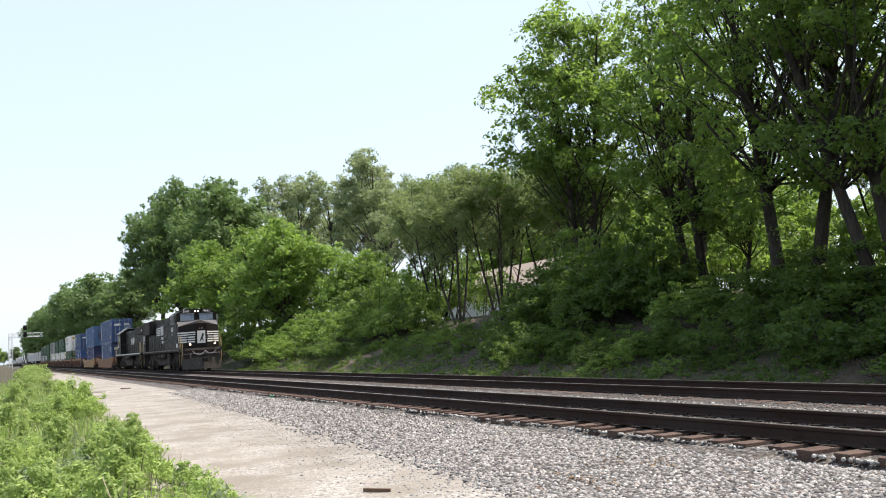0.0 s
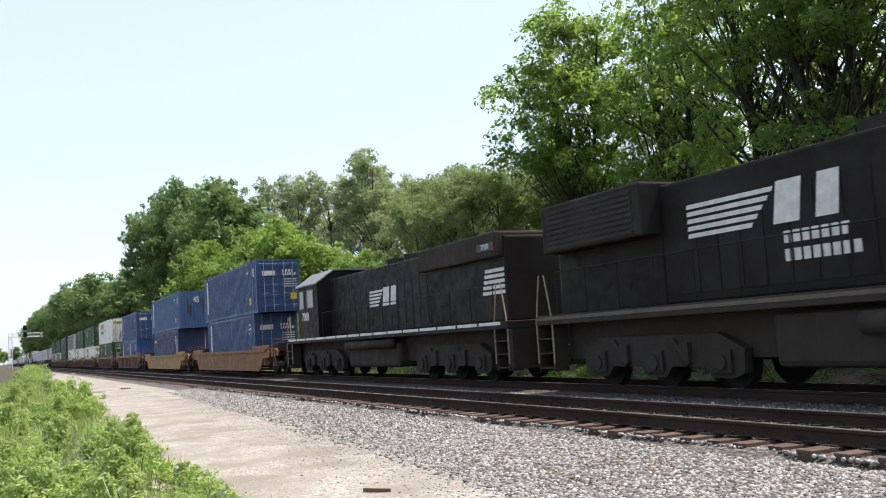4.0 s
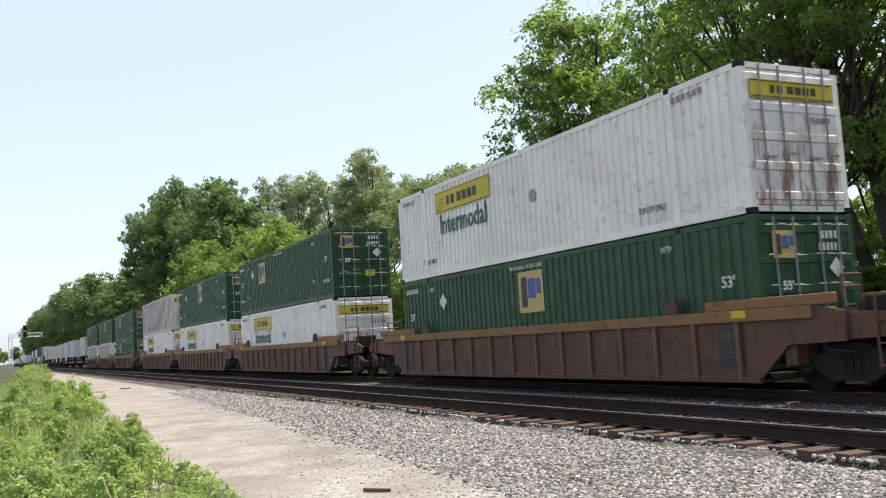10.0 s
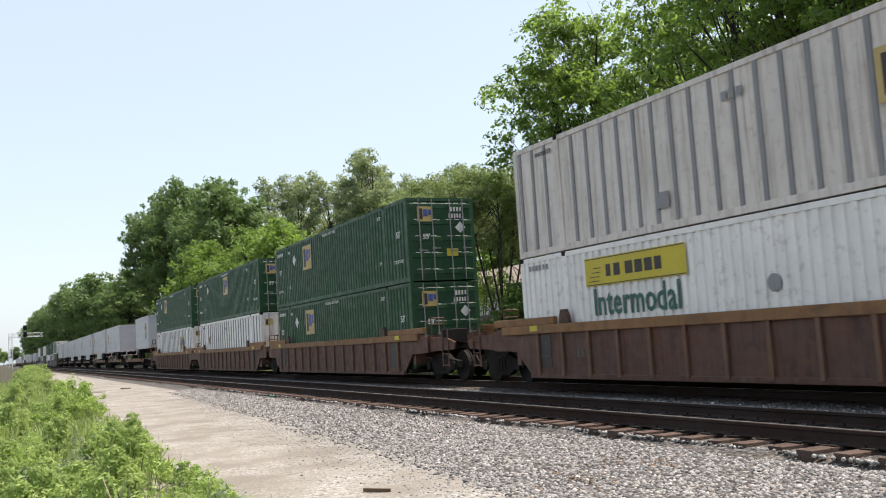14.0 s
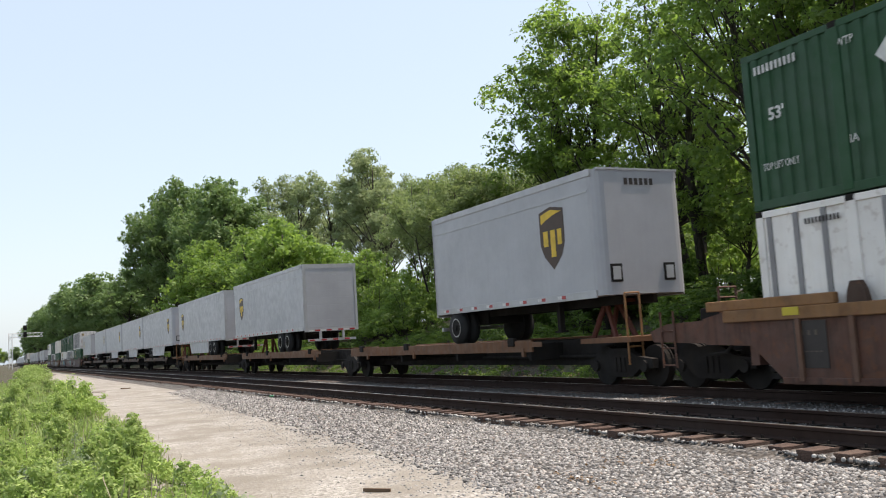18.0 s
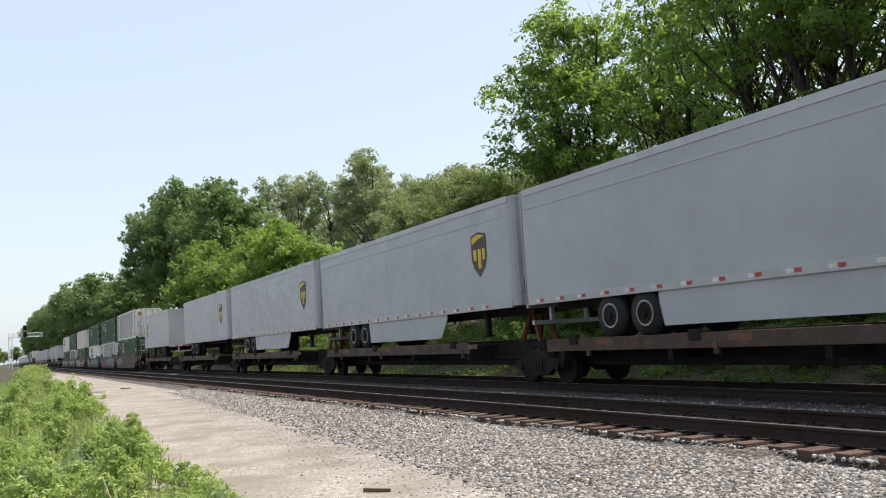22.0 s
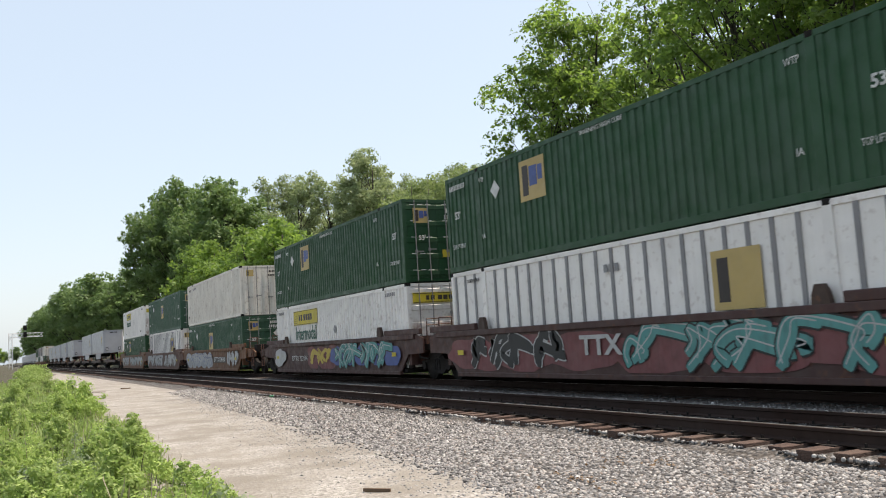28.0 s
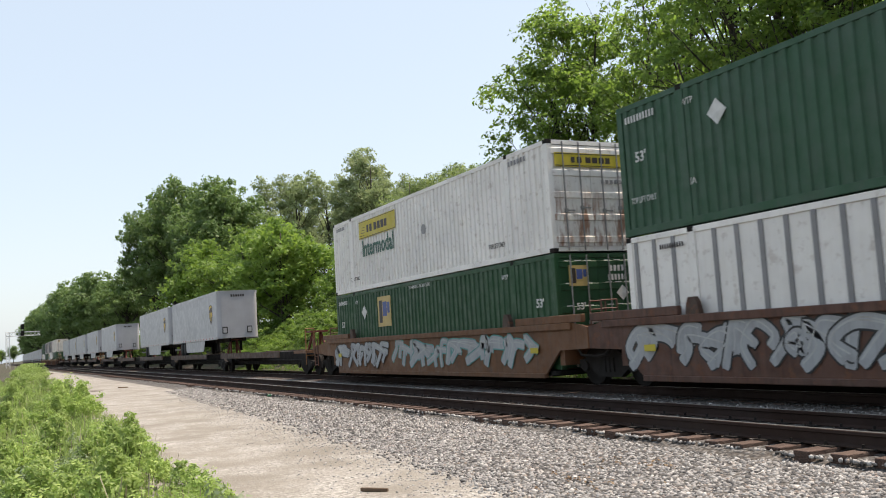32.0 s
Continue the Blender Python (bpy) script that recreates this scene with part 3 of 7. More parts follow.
def grow_tree(name, label, height, spread, clear, stems, blobs, clumps, per, leaf, material, seed, trunk=0.28, clump_r=0.9, airy=0.0, lean=0.0, rounded=False, puff=(0.22, 0.36), tri=False):
    """A tapered trunk with limbs, and a crown of leaf clumps round the limb ends."""
    rng = random.Random(seed)
    tree = tagged(new(name), label, "tree")
    wood, twigs = bmesh.new(), bmesh.new()
    centres, radii = [], []
    crown_mid, crown_half = (height + clear) / 2, (height - clear) / 2
    lobes = []
    for k in range(blobs):
        for _ in range(20):
            q = Vector((rng.uniform(-1, 1), rng.uniform(-1, 1), rng.uniform(-1, 1)))
            if 0.35 < q.length < 1:
                break
        if rounded:
            # evenly spread over an egg, so that the outline is full and round
            up, ang = 1 - 2 * (k + .5) / blobs, 2.39996 * k
            flat = math.sqrt(1 - up * up)
            q = Vector((flat * math.cos(ang), flat * math.sin(ang), up)) * (rng.uniform(.72, .98) if k % 3 else .45)
        taper = 1.0 - 0.35 * max(0, q.z)
        lobes.append(Vector((q.x * spread * 0.72 * taper, q.y * spread * 0.72 * taper, crown_mid + q.z * crown_half * 0.78)))
    for s in range(stems):
        ang = 6.283 * s / stems + rng.uniform(-.5, .5)
        foot = Vector((math.cos(ang), math.sin(ang), 0)) * (0.0 if stems == 1 else trunk * 1.6)
        out = 0.06 * height if stems == 1 else spread * 0.36
        top = Vector((math.cos(ang) * out + lean * height, math.sin(ang) * out, height * 0.80))
        path = limb_path(rng, foot - Vector((0, 0, 0.5)), top, 0.05, 8)
        rr = [trunk * (1.25 if i == 0 else 1.0 - 0.82 * i / 8) for i in range(9)]
        tube(wood, path, rr, 8)
        for j, lobe in enumerate(lobes):
            if j % stems != s:
                continue
            t0 = max(0.25, min(0.85, (lobe.z - crown_half * 0.55) / (height * 0.80)))
            k = int(t0 * 8)
            start = path[k].lerp(path[min(8, k + 1)], t0 * 8 - k)
            limb = limb_path(rng, start, lobe, 0.14)
            r0 = max(0.03, rr[k] * 0.38)
            tube(wood, limb, [r0 * (1 - 0.75 * i / 5) for i in range(6)], 5)
            for _ in range(2 if leaf < 0.3 else 0):
                end = lobe + Vector((rng.gauss(0, 1), rng.gauss(0, 1), rng.gauss(0, .8))) * spread * 0.16
                tube(twigs, limb_path(rng, limb[rng.randint(2, 4)], end, 0.15, 3), [r0 * .4, r0 * .28, r0 * .18, r0 * .07], 3, False)
    for lobe in lobes:
        lr = spread * rng.uniform(*puff)
        for _ in range(clumps):
            d = Vector((rng.gauss(0, 1), rng.gauss(0, 1), rng.gauss(0, 1))).normalized()
            p = lobe + Vector((d.x, d.y, d.z * 0.8)) * lr * rng.uniform(0.55 - 0.3 * airy, 1.08)
            if p.z < clear * 0.7:
                continue
            centres.append(p)
            radii.append(clump_r * rng.uniform(0.55, 1.2))
    part("trunk", wood, BARK, tree, "grey-brown furrowed bark", True)
    if twigs.verts:
        part("limb_spray", twigs, BARK, tree)
    part("crown", leaf_cloud("crown", centres, radii, per, leaf, material, seed, tri=tri), material, tree)
    return tree


def grow_bush(name, label, spread, height, clumps, per, leaf, material, seed, clump_r=0.5):
    rng = random.Random(seed)
    bush = tagged(new(name), label, "bush")
    bm = bmesh.new()
    centres, radii = [], []
    for _ in range(clumps):
        a, q = rng.uniform(0, 6.283), rng.uniform(0, 1) ** 0.55
        top = height * (1.02 - 0.62 * q ** 2) * rng.uniform(0.55, 1.08)
        p = Vector((math.cos(a) * q * spread, math.sin(a) * q * spread, top * rng.uniform(0.25, 1) ** 0.6))
        centres.append(p)
        radii.append(clump_r * rng.uniform(0.6, 1.3))
    r = height * 0.011
    for c in centres[:: max(1, len(centres) // 10)]:
        tube(bm, limb_path(rng, (c.x * .25, c.y * .25, -.3 * min(1, height)), c, 0.1, 3), [r, r * .8, r * .5, r * .2], 3, False)
    tagged(part("stem", bm, BARK, bush), kind="stuff")
    part("foliage", leaf_cloud("foliage", centres, radii, per, leaf, material, seed, slim=0.36 if height < 1 else 0.6, tri=True), material, bush)
    return bush


def plant(proto, x, y, scale=1.0, turn=0.0, tall=1.0, sink=0.15):
    m = Matrix.Translation((x, y, ground_z(x, y) - sink)) @ Matrix.Rotation(radians(turn), 4, "Z") @ Matrix.Diagonal((scale, scale, scale * tall, 1))
    if not proto.get("used"):
        proto["used"] = 1
        proto.matrix_basis = m
        return proto
    ob = copy_thing(proto, Matrix())
    ob.matrix_basis = m
    return ob


def build_trees():
    oak = "tall broadleaf tree with a dense dark green crown"
    crown_tree = grow_tree("broadleaf_tree", "round-crowned broadleaf tree with dense dark green leaves", 19.6, 6.3, 2.4, 2, 62, 14, 32, 0.125, LEAF_OAK, 1, 0.19, 0.66, 0.2, 0, True, (0.20, 0.30))
    broad = grow_tree("broadleaf_tree", oak, 23, 6.6, 0.2, 2, 68, 12, 29, 0.122, LEAF_OAK, 2, 0.28, 0.64, 0.2, 0, True, (0.18, 0.30))
    leaning = grow_tree("broadleaf_tree", "leaning broadleaf tree forked low, with open gaps in its crown", 21, 6.2, 0.8, 2, 50, 13, 30, 0.118, LEAF_OAK, 12, 0.24, 0.64, 0.4, -0.12, True, (0.17, 0.28))
    open_tree = grow_tree("broadleaf_tree", "tall broadleaf tree with lighter green leaves and open gaps", 21, 6.0, 3.0, 1, 36, 14, 30, 0.12, LEAF_BRIGHT, 3, 0.22, 0.66, 0.4, 0, True, (0.18, 0.29))
    # coarse-leaved tree, added out of view to shade the bank
    unseen_shade_tree = grow_tree("broadleaf_tree", oak, 22, 7.4, 3.0, 1, 30, 16, 22, 0.21, LEAF_OAK, 4, 0.34, 0.85, 0.4, 0, True, tri=True)
    # the stand over the bank, close to the line, carried on out of view
    for p, x, y, s, turn, tall in ((crown_tree, -40.2, 28.6, 1.03, 20, 0.97), (broad, -23.6, 25.9, 0.97, 65, 1.0), (leaning, -19.0, 25.2, 0.96, 0, 1.0), (broad, -31.0, 28.2, 0.84, 200, 0.98),
                                   (open_tree, -35.4, 32.0, 0.8, 40, 0.9), (open_tree, -29.4, 29.0, 0.5, 15, 0.75), (open_tree, -20.6, 29.0, 0.5, 80, 0.75),
                                   # unseen trees to the right, added to throw shade onto the bank
                                   (unseen_shade_tree, -13.5, 27.5, 0.95, 120, 1.0), (unseen_shade_tree, -5, 26.0, 1.0, 30, 1.0), (unseen_shade_tree, -11, 33, 1.0, 90, 1.0), (unseen_shade_tree, -2, 31, 1.0, 10, 1.0), (unseen_shade_tree, 5, 32, 1.0, 250, 1.0)):
        plant(p, x, y, s, turn, tall)
    small = grow_tree("multi_stem_tree", "slender multi-stemmed tree with feathery green leaves", 12.4, 5.2, 3.0, 3, 44, 14, 30, 0.085, LEAF_FEATHER, 5, 0.10, 0.55, 0.5, 0, False, (0.15, 0.25), True)
    for x, y, s, turn in ((-51.2, 26.4, 0.92, 0), (-46.4, 26.6, 0.88, 120), (-58.2, 28.5, 1.02, 60), (-65, 31, 0.95, 300), (-43.5, 30.5, 0.85, 170), (-27.2, 36.5, 0.95, 20), (-57, 33, 1.0, 210), (-51.5, 34, 1.0, 30)):
        plant(small, x, y, s, turn)
    pale = grow_tree("pale_tree", "tall airy tree with pale young leaves and visible branches", 23, 6.5, 6, 1, 34, 15, 17, 0.17, LEAF_PALE, 6, 0.30, 0.75, 0.5, 0, False, (0.13, 0.23), True)
    for x, y, s, turn, tall in ((-112, 45, 1.14, 0, 1.02), (-122, 47, 1.12, 70, 0.95), (-133, 46, 1.18, 140, 0.95), (-146, 47, 1.25, 200, 1.04), (-103, 45, 0.95, 260, 0.95), (-95, 48, 0.85, 100, 0.9), (-158, 49, 1.35, 30, 1.04), (-128, 53, 1.2, 300, 1.0), (-169, 48, 1.45, 110, 1.0)):
        plant(pale, x, y, s, turn, tall)
    round_tree = grow_tree("round_tree", "broad bright green tree with leaves down to the ground", 13, 7.6, 1.0, 2, 40, 16, 22, 0.20, LEAF_BRIGHT, 7, 0.3, 0.85, 0.2, 0, True, (0.20, 0.31), True)
    for x, y, s, turn, tall in ((-86, 25.5, 0.98, 0, 1.02), (-99, 27, 0.98, 90, 1.05), (-113, 28, 1.1, 200, 1.0), (-76, 29, 0.6, 40, 1.0), (-128, 27, 1.15, 20, 1.05),
                                   (-40, 44, 0.62, 150, 0.9), (-31, 45, 0.66, 10, 0.9), (-22, 44, 0.66, 250, 0.9), (-13, 43, 0.66, 300, 0.9), (-49, 48, 0.6, 60, 0.9), (-4, 42, 0.7, 90, 1.0),
                                   (-104, 61, 1.0, 30, 1.1), (-92, 62, 1.05, 80, 1.15), (-82, 60, 1.05, 140, 1.1), (-72, 59, 1.0, 200, 1.1), (-62, 56, 0.95, 260, 1.1), (-54, 53, 0.9, 320, 1.0)):
        plant(round_tree, x, y, s, turn, tall)
    far_tree = grow_tree("woodland_tree", "distant dark green woodland tree", 27, 10, 3, 1, 40, 14, 14, 0.42, LEAF_MID, 18, 0.5, 1.5, 0.2, 0, True, (0.18, 0.28), True)
    wide = grow_tree("woodland_tree", "large dark green woodland tree", 27, 10, 3, 1, 52, 17, 26, 0.25, LEAF_MID, 8, 0.5, 1.05, 0.2, 0, True, (0.17, 0.27), True)
    for x, y, s, turn, tall in ((-143, 33, 1.02, 0, 1.07), (-158, 34, 1.07, 120, 1.09), (-178, 32, 1.07, 60, 1.27), (-200, 31, 1.08, 200, 1.28), (-128, 38, 0.75, 300, 0.9),
                                (-228, 29, 0.95, 20, 0.88), (-255, 27, 0.8, 90, 1.0), (-282, 26, 0.85, 150, 1.0), (-312, 25, 0.9, 210, 1.0), (-345, 24.5, 0.95, 10, 1.0),
                                (-380, 25, 0.95, 75, 1.0), (-420, 24, 1.0, 130, 1.0), (-465, 24, 1.0, 190, 1.0), (-515, 23, 1.05, 280, 1.0), (-575, 23, 1.05, 30, 1.0),
                                (-640, 21.5, 1.05, 95, 1.0), (-720, 24, 1.1, 160, 1.0), (-820, 26, 1.1, 240, 1.0), (-960, 30, 1.1, 80, 1.0), (-1150, 34, 1.2, 0, 1.0), (-1450, -12, 1.0, 50, 0.8), (-1480, 6, 0.9, 130, 0.8), (-1470, 22, 1.0, 210, 0.9), (-1500, 40, 1.0, 320, 1.0),
                                (6, 40, 0.7, 30, 1.0), (-80, 68, 0.5, 190, 1.0)):
        plant(far_tree if x < -270 else wide, x, y, s * (1.2 if x < -270 else 1), turn, tall)
    for x, y, s, turn in ((-252, -2.6, 0.36, 0), (-300, -6, 0.5, 90), (-420, -7.5, 0.6, 200), (-520, -6, 0.6, 40)):
        plant(round_tree, x, y, s * 1.7, turn)
    shrub = "leafy green shrub on the railway bank"
    bush_a = grow_bush("shrub", shrub, 2.5, 4.0, 85, 44, 0.085, LEAF_DARK, 21, 0.46)
    bush_b = grow_bush("shrub", shrub, 2.4, 3.2, 75, 44, 0.082, LEAF_BRIGHT, 22, 0.42)
    bush_c = grow_bush("shrub", shrub, 1.9, 2.0, 55, 38, 0.072, LEAF_DARK, 23, 0.36)
    rng = random.Random(9)
    for k in range(40):
        # tall growth along the crest: a high mass, a sunlit gap, a lower mass, then the house gap
        x = -12 - 2.0 * k + rng.uniform(-.7, .7)
        if -56 < x < -39.5:
            continue
        # the gap's sunlight is helped by shrubs of a brighter leaf colour
        kind = bush_b if -29.5 < x < -26.3 or x < -56 and rng.random() < .6 else bush_a
        tall = rng.uniform(.35, .45) if -29.5 < x < -26.3 else rng.uniform(.36, .56) if x > -26.3 else rng.uniform(.72, .98) if x > -40 else rng.uniform(.8, 1.05)
        plant(kind, x, 24.8 + rng.uniform(-.8, 1.2), rng.uniform(0.85, 1.15), rng.uniform(0, 360), tall)
    for k in range(34):
        x = -12 - 2.2 * k + rng.uniform(-.7, .7)
        low = 0.45 if -58 < x < -38 else 0.62 if -30 < x < -26 else 1.0
        plant(bush_c if x > -58 else rng.choice([bush_c, bush_b]), x, 22.2 + rng.uniform(-.8, .8), rng.uniform(0.75, 1.15) * low, rng.uniform(0, 360), rng.uniform(0.6, 1.0))
    for k in range(26):
        x = -14 - 2.4 * k + rng.uniform(-.9, .9)
        if not -72 < x < -36:
            plant(rng.choice([bush_c, bush_c, bush_b]), x, 20.4 + rng.uniform(-.7, .6), rng.uniform(0.25, 0.45), rng.uniform(0, 360), rng.uniform(0.6, 1.0))
    for k in range(9):
        plant(rng.choice([bush_a, bush_b]), -92 - 9 * k, 22.5 + rng.uniform(-1, 1), rng.uniform(1.3, 1.9), rng.uniform(0, 360))
    # thicket beside the house gap, and low growth below it
    for x, y, s, tall in ((-38.4, 26.4, 0.95, 1.0), (-36.0, 25.4, 1.05, 1.15), (-33.6, 26.0, 1.1, 1.2), (-31.4, 25.6, 1.0, 1.05), (-23.4, 25.4, 0.9, .62), (-21.0, 25.8, .9, .55)):
        plant(bush_a, x, y, s, rng.uniform(0, 360), tall)
    for x, y, s, tall in ((-42.8, 29.4, 0.75, 1.6), (-40.4, 25.4, 0.62, 1.0), (-28.0, 24.2, .55, 1.0), (-58.4, 26.4, 1.1, 1.15), (-60.6, 25.0, 0.9, 0.9)):
        plant(bush_b, x, y, s, rng.uniform(0, 360), tall)
    for k in range(22):
        x = -39.5 - 0.82 * k
        plant(bush_c if k % 4 else bush_b, x, (22.6, 24.4, 23.4, 25.4)[k % 4] + rng.uniform(-.3, .3), (0.42, 0.50, 0.46, 0.36)[k % 4] * rng.uniform(0.85, 1.15), rng.uniform(0, 360), rng.uniform(0.7, 1.0))
    for k in range(18):
        x = -13 - 1.45 * k + rng.uniform(-.5, .5)
        plant(bush_c, x, 21.0 + rng.uniform(-.6, 1.0), rng.uniform(0.45, 0.75), rng.uniform(0, 360), rng.uniform(0.5, 0.8))
    # low seedlings and litter on the foot of the bank
    nr = np.random.default_rng(51)
    bx, by = -12 - 62 * nr.uniform(0, 1, 900), 17.4 + 6.6 * nr.uniform(0, 1, 900) ** 0.8
    spots = [(a, b, ground_z(a, b) + .08) for a, b in zip(bx, by)]
    me = leaf_cloud("bank_seedlings", spots, nr.uniform(.10, .42, 900), 20, .065, LEAF_DARK, 52)
    tagged(part("bank_seedlings", me, LEAF_DARK), "low green seedlings on the foot of the bank", "plants", kind="stuff")
    bx, by = -12 - 70 * nr.uniform(0, 1, 750), 17.2 + 5.4 * nr.uniform(0, 1, 750)
    me = leaf_cloud("bank_grass", [(a, b, ground_z(a, b) + .09) for a, b in zip(bx, by)], nr.uniform(.10, .30, 750), 18, .13, LEAF_DARK, 54, 0.0, 0.12, True, .4)
    tagged(part("bank_grass", me, LEAF_DARK), "dark green grass tufts on the shaded bank", "grass", kind="stuff")
    bx, by = -12 - 62 * nr.uniform(0, 1, 2600), 17.0 + 5.5 * nr.uniform(0, 1, 2600)
    me = leaf_cloud("leaf_litter", [(a, b, ground_z(a, b) + .02) for a, b in zip(bx, by)], [.12] * 2600, 3, .06, DRY_LEAF, 53, .95, .5, False, .1)
    tagged(part("leaf_litter", me, DRY_LEAF), "brown dry leaf litter on the bank", "leaves", kind="stuff")
    for x, y, s, tall in ((-63.5, 28.5, 1.1, 1.25), (-66.5, 30.0, 1.2, 1.4), (-70, 28.0, 1.2, 1.2), (-74, 30.5, 1.3, 1.4), (-78, 28, 1.2, 1.2), (-68, 34, 1.4, 1.5), (-62, 34, 1.2, 1.3)):
        plant(bush_b if x % 2 else bush_a, x, y, s, rng.uniform(0, 360), tall)
    # sunlit growth behind the stand
    for k in range(16):
        x = -6 - 3.1 * k
        if x > -46:
            plant(bush_b, x, 37 + rng.uniform(-1.5, 2.5), rng.uniform(1.1, 1.6), rng.uniform(0, 360), rng.uniform(1.1, 1.6))


def build_verge():
    """Tall grass and weeds beside the lane."""
    rng = np.random.default_rng(31)
    n = 30000
    x = -6.5 - 75 * rng.uniform(0, 1, n) ** 2.1
    edge = np.array([lane_left(a) for a in x]) + 0.22 * np.sin(x * 1.7) + 0.15 * np.sin(x * 4.1 + 1)
    y = edge - (edge + 3.0) * rng.uniform(0, 1, n) ** 1.25
    x[:7000] = rng.uniform(-7, 6, 7000)
    y[:7000] = rng.uniform(-3.2, 1.9, 7000)
    z = np.array([ground_z(a, b) for a, b in zip(x, y)])
    tuft = 0.50 + 0.50 * np.sin(x * 2.3 + y * 1.1) * np.sin(y * 2.9 - x * 0.7)
    h = (0.12 + 0.30 * tuft + 0.16 * np.sin(x * 0.9 + 2) * np.sin(y * 1.3)) * rng.uniform(0.5, 1.3, n) * np.clip((edge - y) * 2.2 + 0.25, 0.25, 1)
    a = rng.uniform(0, 6.283, n)
    wv = 0.006 + 0.012 * rng.uniform(0, 1, n) * np.clip(-x / 14, 0.9, 2.0)
    side = np.stack([-np.sin(a), np.cos(a), 0 * a], 1) * wv[:, None]
    lean = np.stack([np.cos(a), np.sin(a), 0 * a], 1) * (h * rng.uniform(0.1, 0.75, n))[:, None]
    p = np.stack([x, y, z - 0.03], 1)
    up = np.array([0, 0, 1.0])
    mid = p + lean * 0.35 + up * h[:, None] * 0.6
    tip = p + lean + up * h[:, None]
    v = np.stack([p - side, mid + side * 1.3, tip, mid - side * 0.6], 1)
    me = quad_mesh("tall_grass", v.reshape(-1, 3), np.arange(n * 4).reshape(n, 4))
    me.materials.append(LEAF_GRASS)
    tagged(part("tall_grass", me, LEAF_GRASS), "tall sunlit green grass beside the lane", "grass", kind="stuff")
    m = 3500
    pick = rng.integers(0, n, m)
    base, top = p[pick], tip[pick] + up * 0.10 * rng.uniform(0, 1.6, (m, 1))
    wide = np.stack([-np.sin(a[pick]), np.cos(a[pick]), 0 * a[pick]], 1) * 0.005
    v = np.stack([base, top - wide, top + up * 0.035, top + wide], 1)
    me = quad_mesh("seed_stalks", v.reshape(-1, 3), np.arange(m * 4).reshape(m, 4))
    me.materials.append(SEED)
    tagged(part("seed_stalks", me, SEED), "pale dry seed heads standing in the grass", "grass", kind="stuff")
    q = 17000
    pick = rng.integers(0, n, q)
    spots = p[pick] + up * (h[pick] * rng.uniform(0.3, 1.0, q))[:, None]
    me = leaf_cloud("verge_leaves", spots, np.full(q, 0.07), 3, 0.027, LEAF_WEED, 32, 0.45, 0.36, True)
    tagged(part("verge_leaves", me, LEAF_GRASS), "broad leaves of low weeds mixed into the grass", "grass", kind="stuff")
    weeds = [grow_bush("weed", "leafy green weed growing among the tall grass", 0.34, 0.66, 60, 30, 0.024, LEAF_WEED, 41, 0.10),
             grow_bush("weed", "upright weed with narrow pointed green leaves", 0.22, 0.75, 44, 30, 0.030, LEAF_GRASS, 44, 0.09),
             grow_bush("weed", "low spreading weed with bluish green leaves", 0.42, 0.40, 50, 26, 0.025, LEAF_SAGE, 45, 0.11)]
    rr = random.Random(17)
    spots = [(-9.0, 1.72, 1.0, 0), (-9.6, 1.9, 1.1, 1), (-10.4, 2.0, 1.1, 0), (-11.3, 2.0, 1.1, 1), (-12.3, 1.7, 1.1, 0), (-8.4, 1.5, .9, 0), (-8.8, 1.2, 1.0, 2), (-26.5, 2.0, 1.9, 0), (-28.0, 1.7, 1.8, 0), (-29.5, 2.3, 1.6, 1), (-14, 2.0, .8, 2), (-17, 2.2, .8, 0)]
    for k in range(95):
        x = -7.6 - 46 * rr.random() ** 1.7
        spots.append((x, lane_left(x) - 0.3 - 2.9 * rr.random(), rr.uniform(0.6, 1.35), rr.choice((0, 0, 1, 1, 2))))
    for k in range(60):
        x = -7.0 - 10 * rr.random() ** 1.3
        spots.append((x, lane_left(x) - 0.35 - 2.6 * rr.random() ** 0.8, rr.uniform(0.7, 1.25), rr.choice((0, 1, 1, 2))))
    for x, y, s, kind in spots:
        plant(weeds[kind], x, y, s, rr.uniform(0, 360), rr.uniform(0.75, 1.15), 0.03)
    far = grow_bush("verge_bush", "low green bush beside the lane", 1.6, 1.5, 80, 34, 0.06, LEAF_GRASS, 43, 0.36)
    for k in range(10):
        x = -70 - 14 * k
        plant(far, x, lane_left(x) - 1.6 - rr.uniform(0, 1.2), rr.uniform(0.6, 1.2), rr.uniform(0, 360))


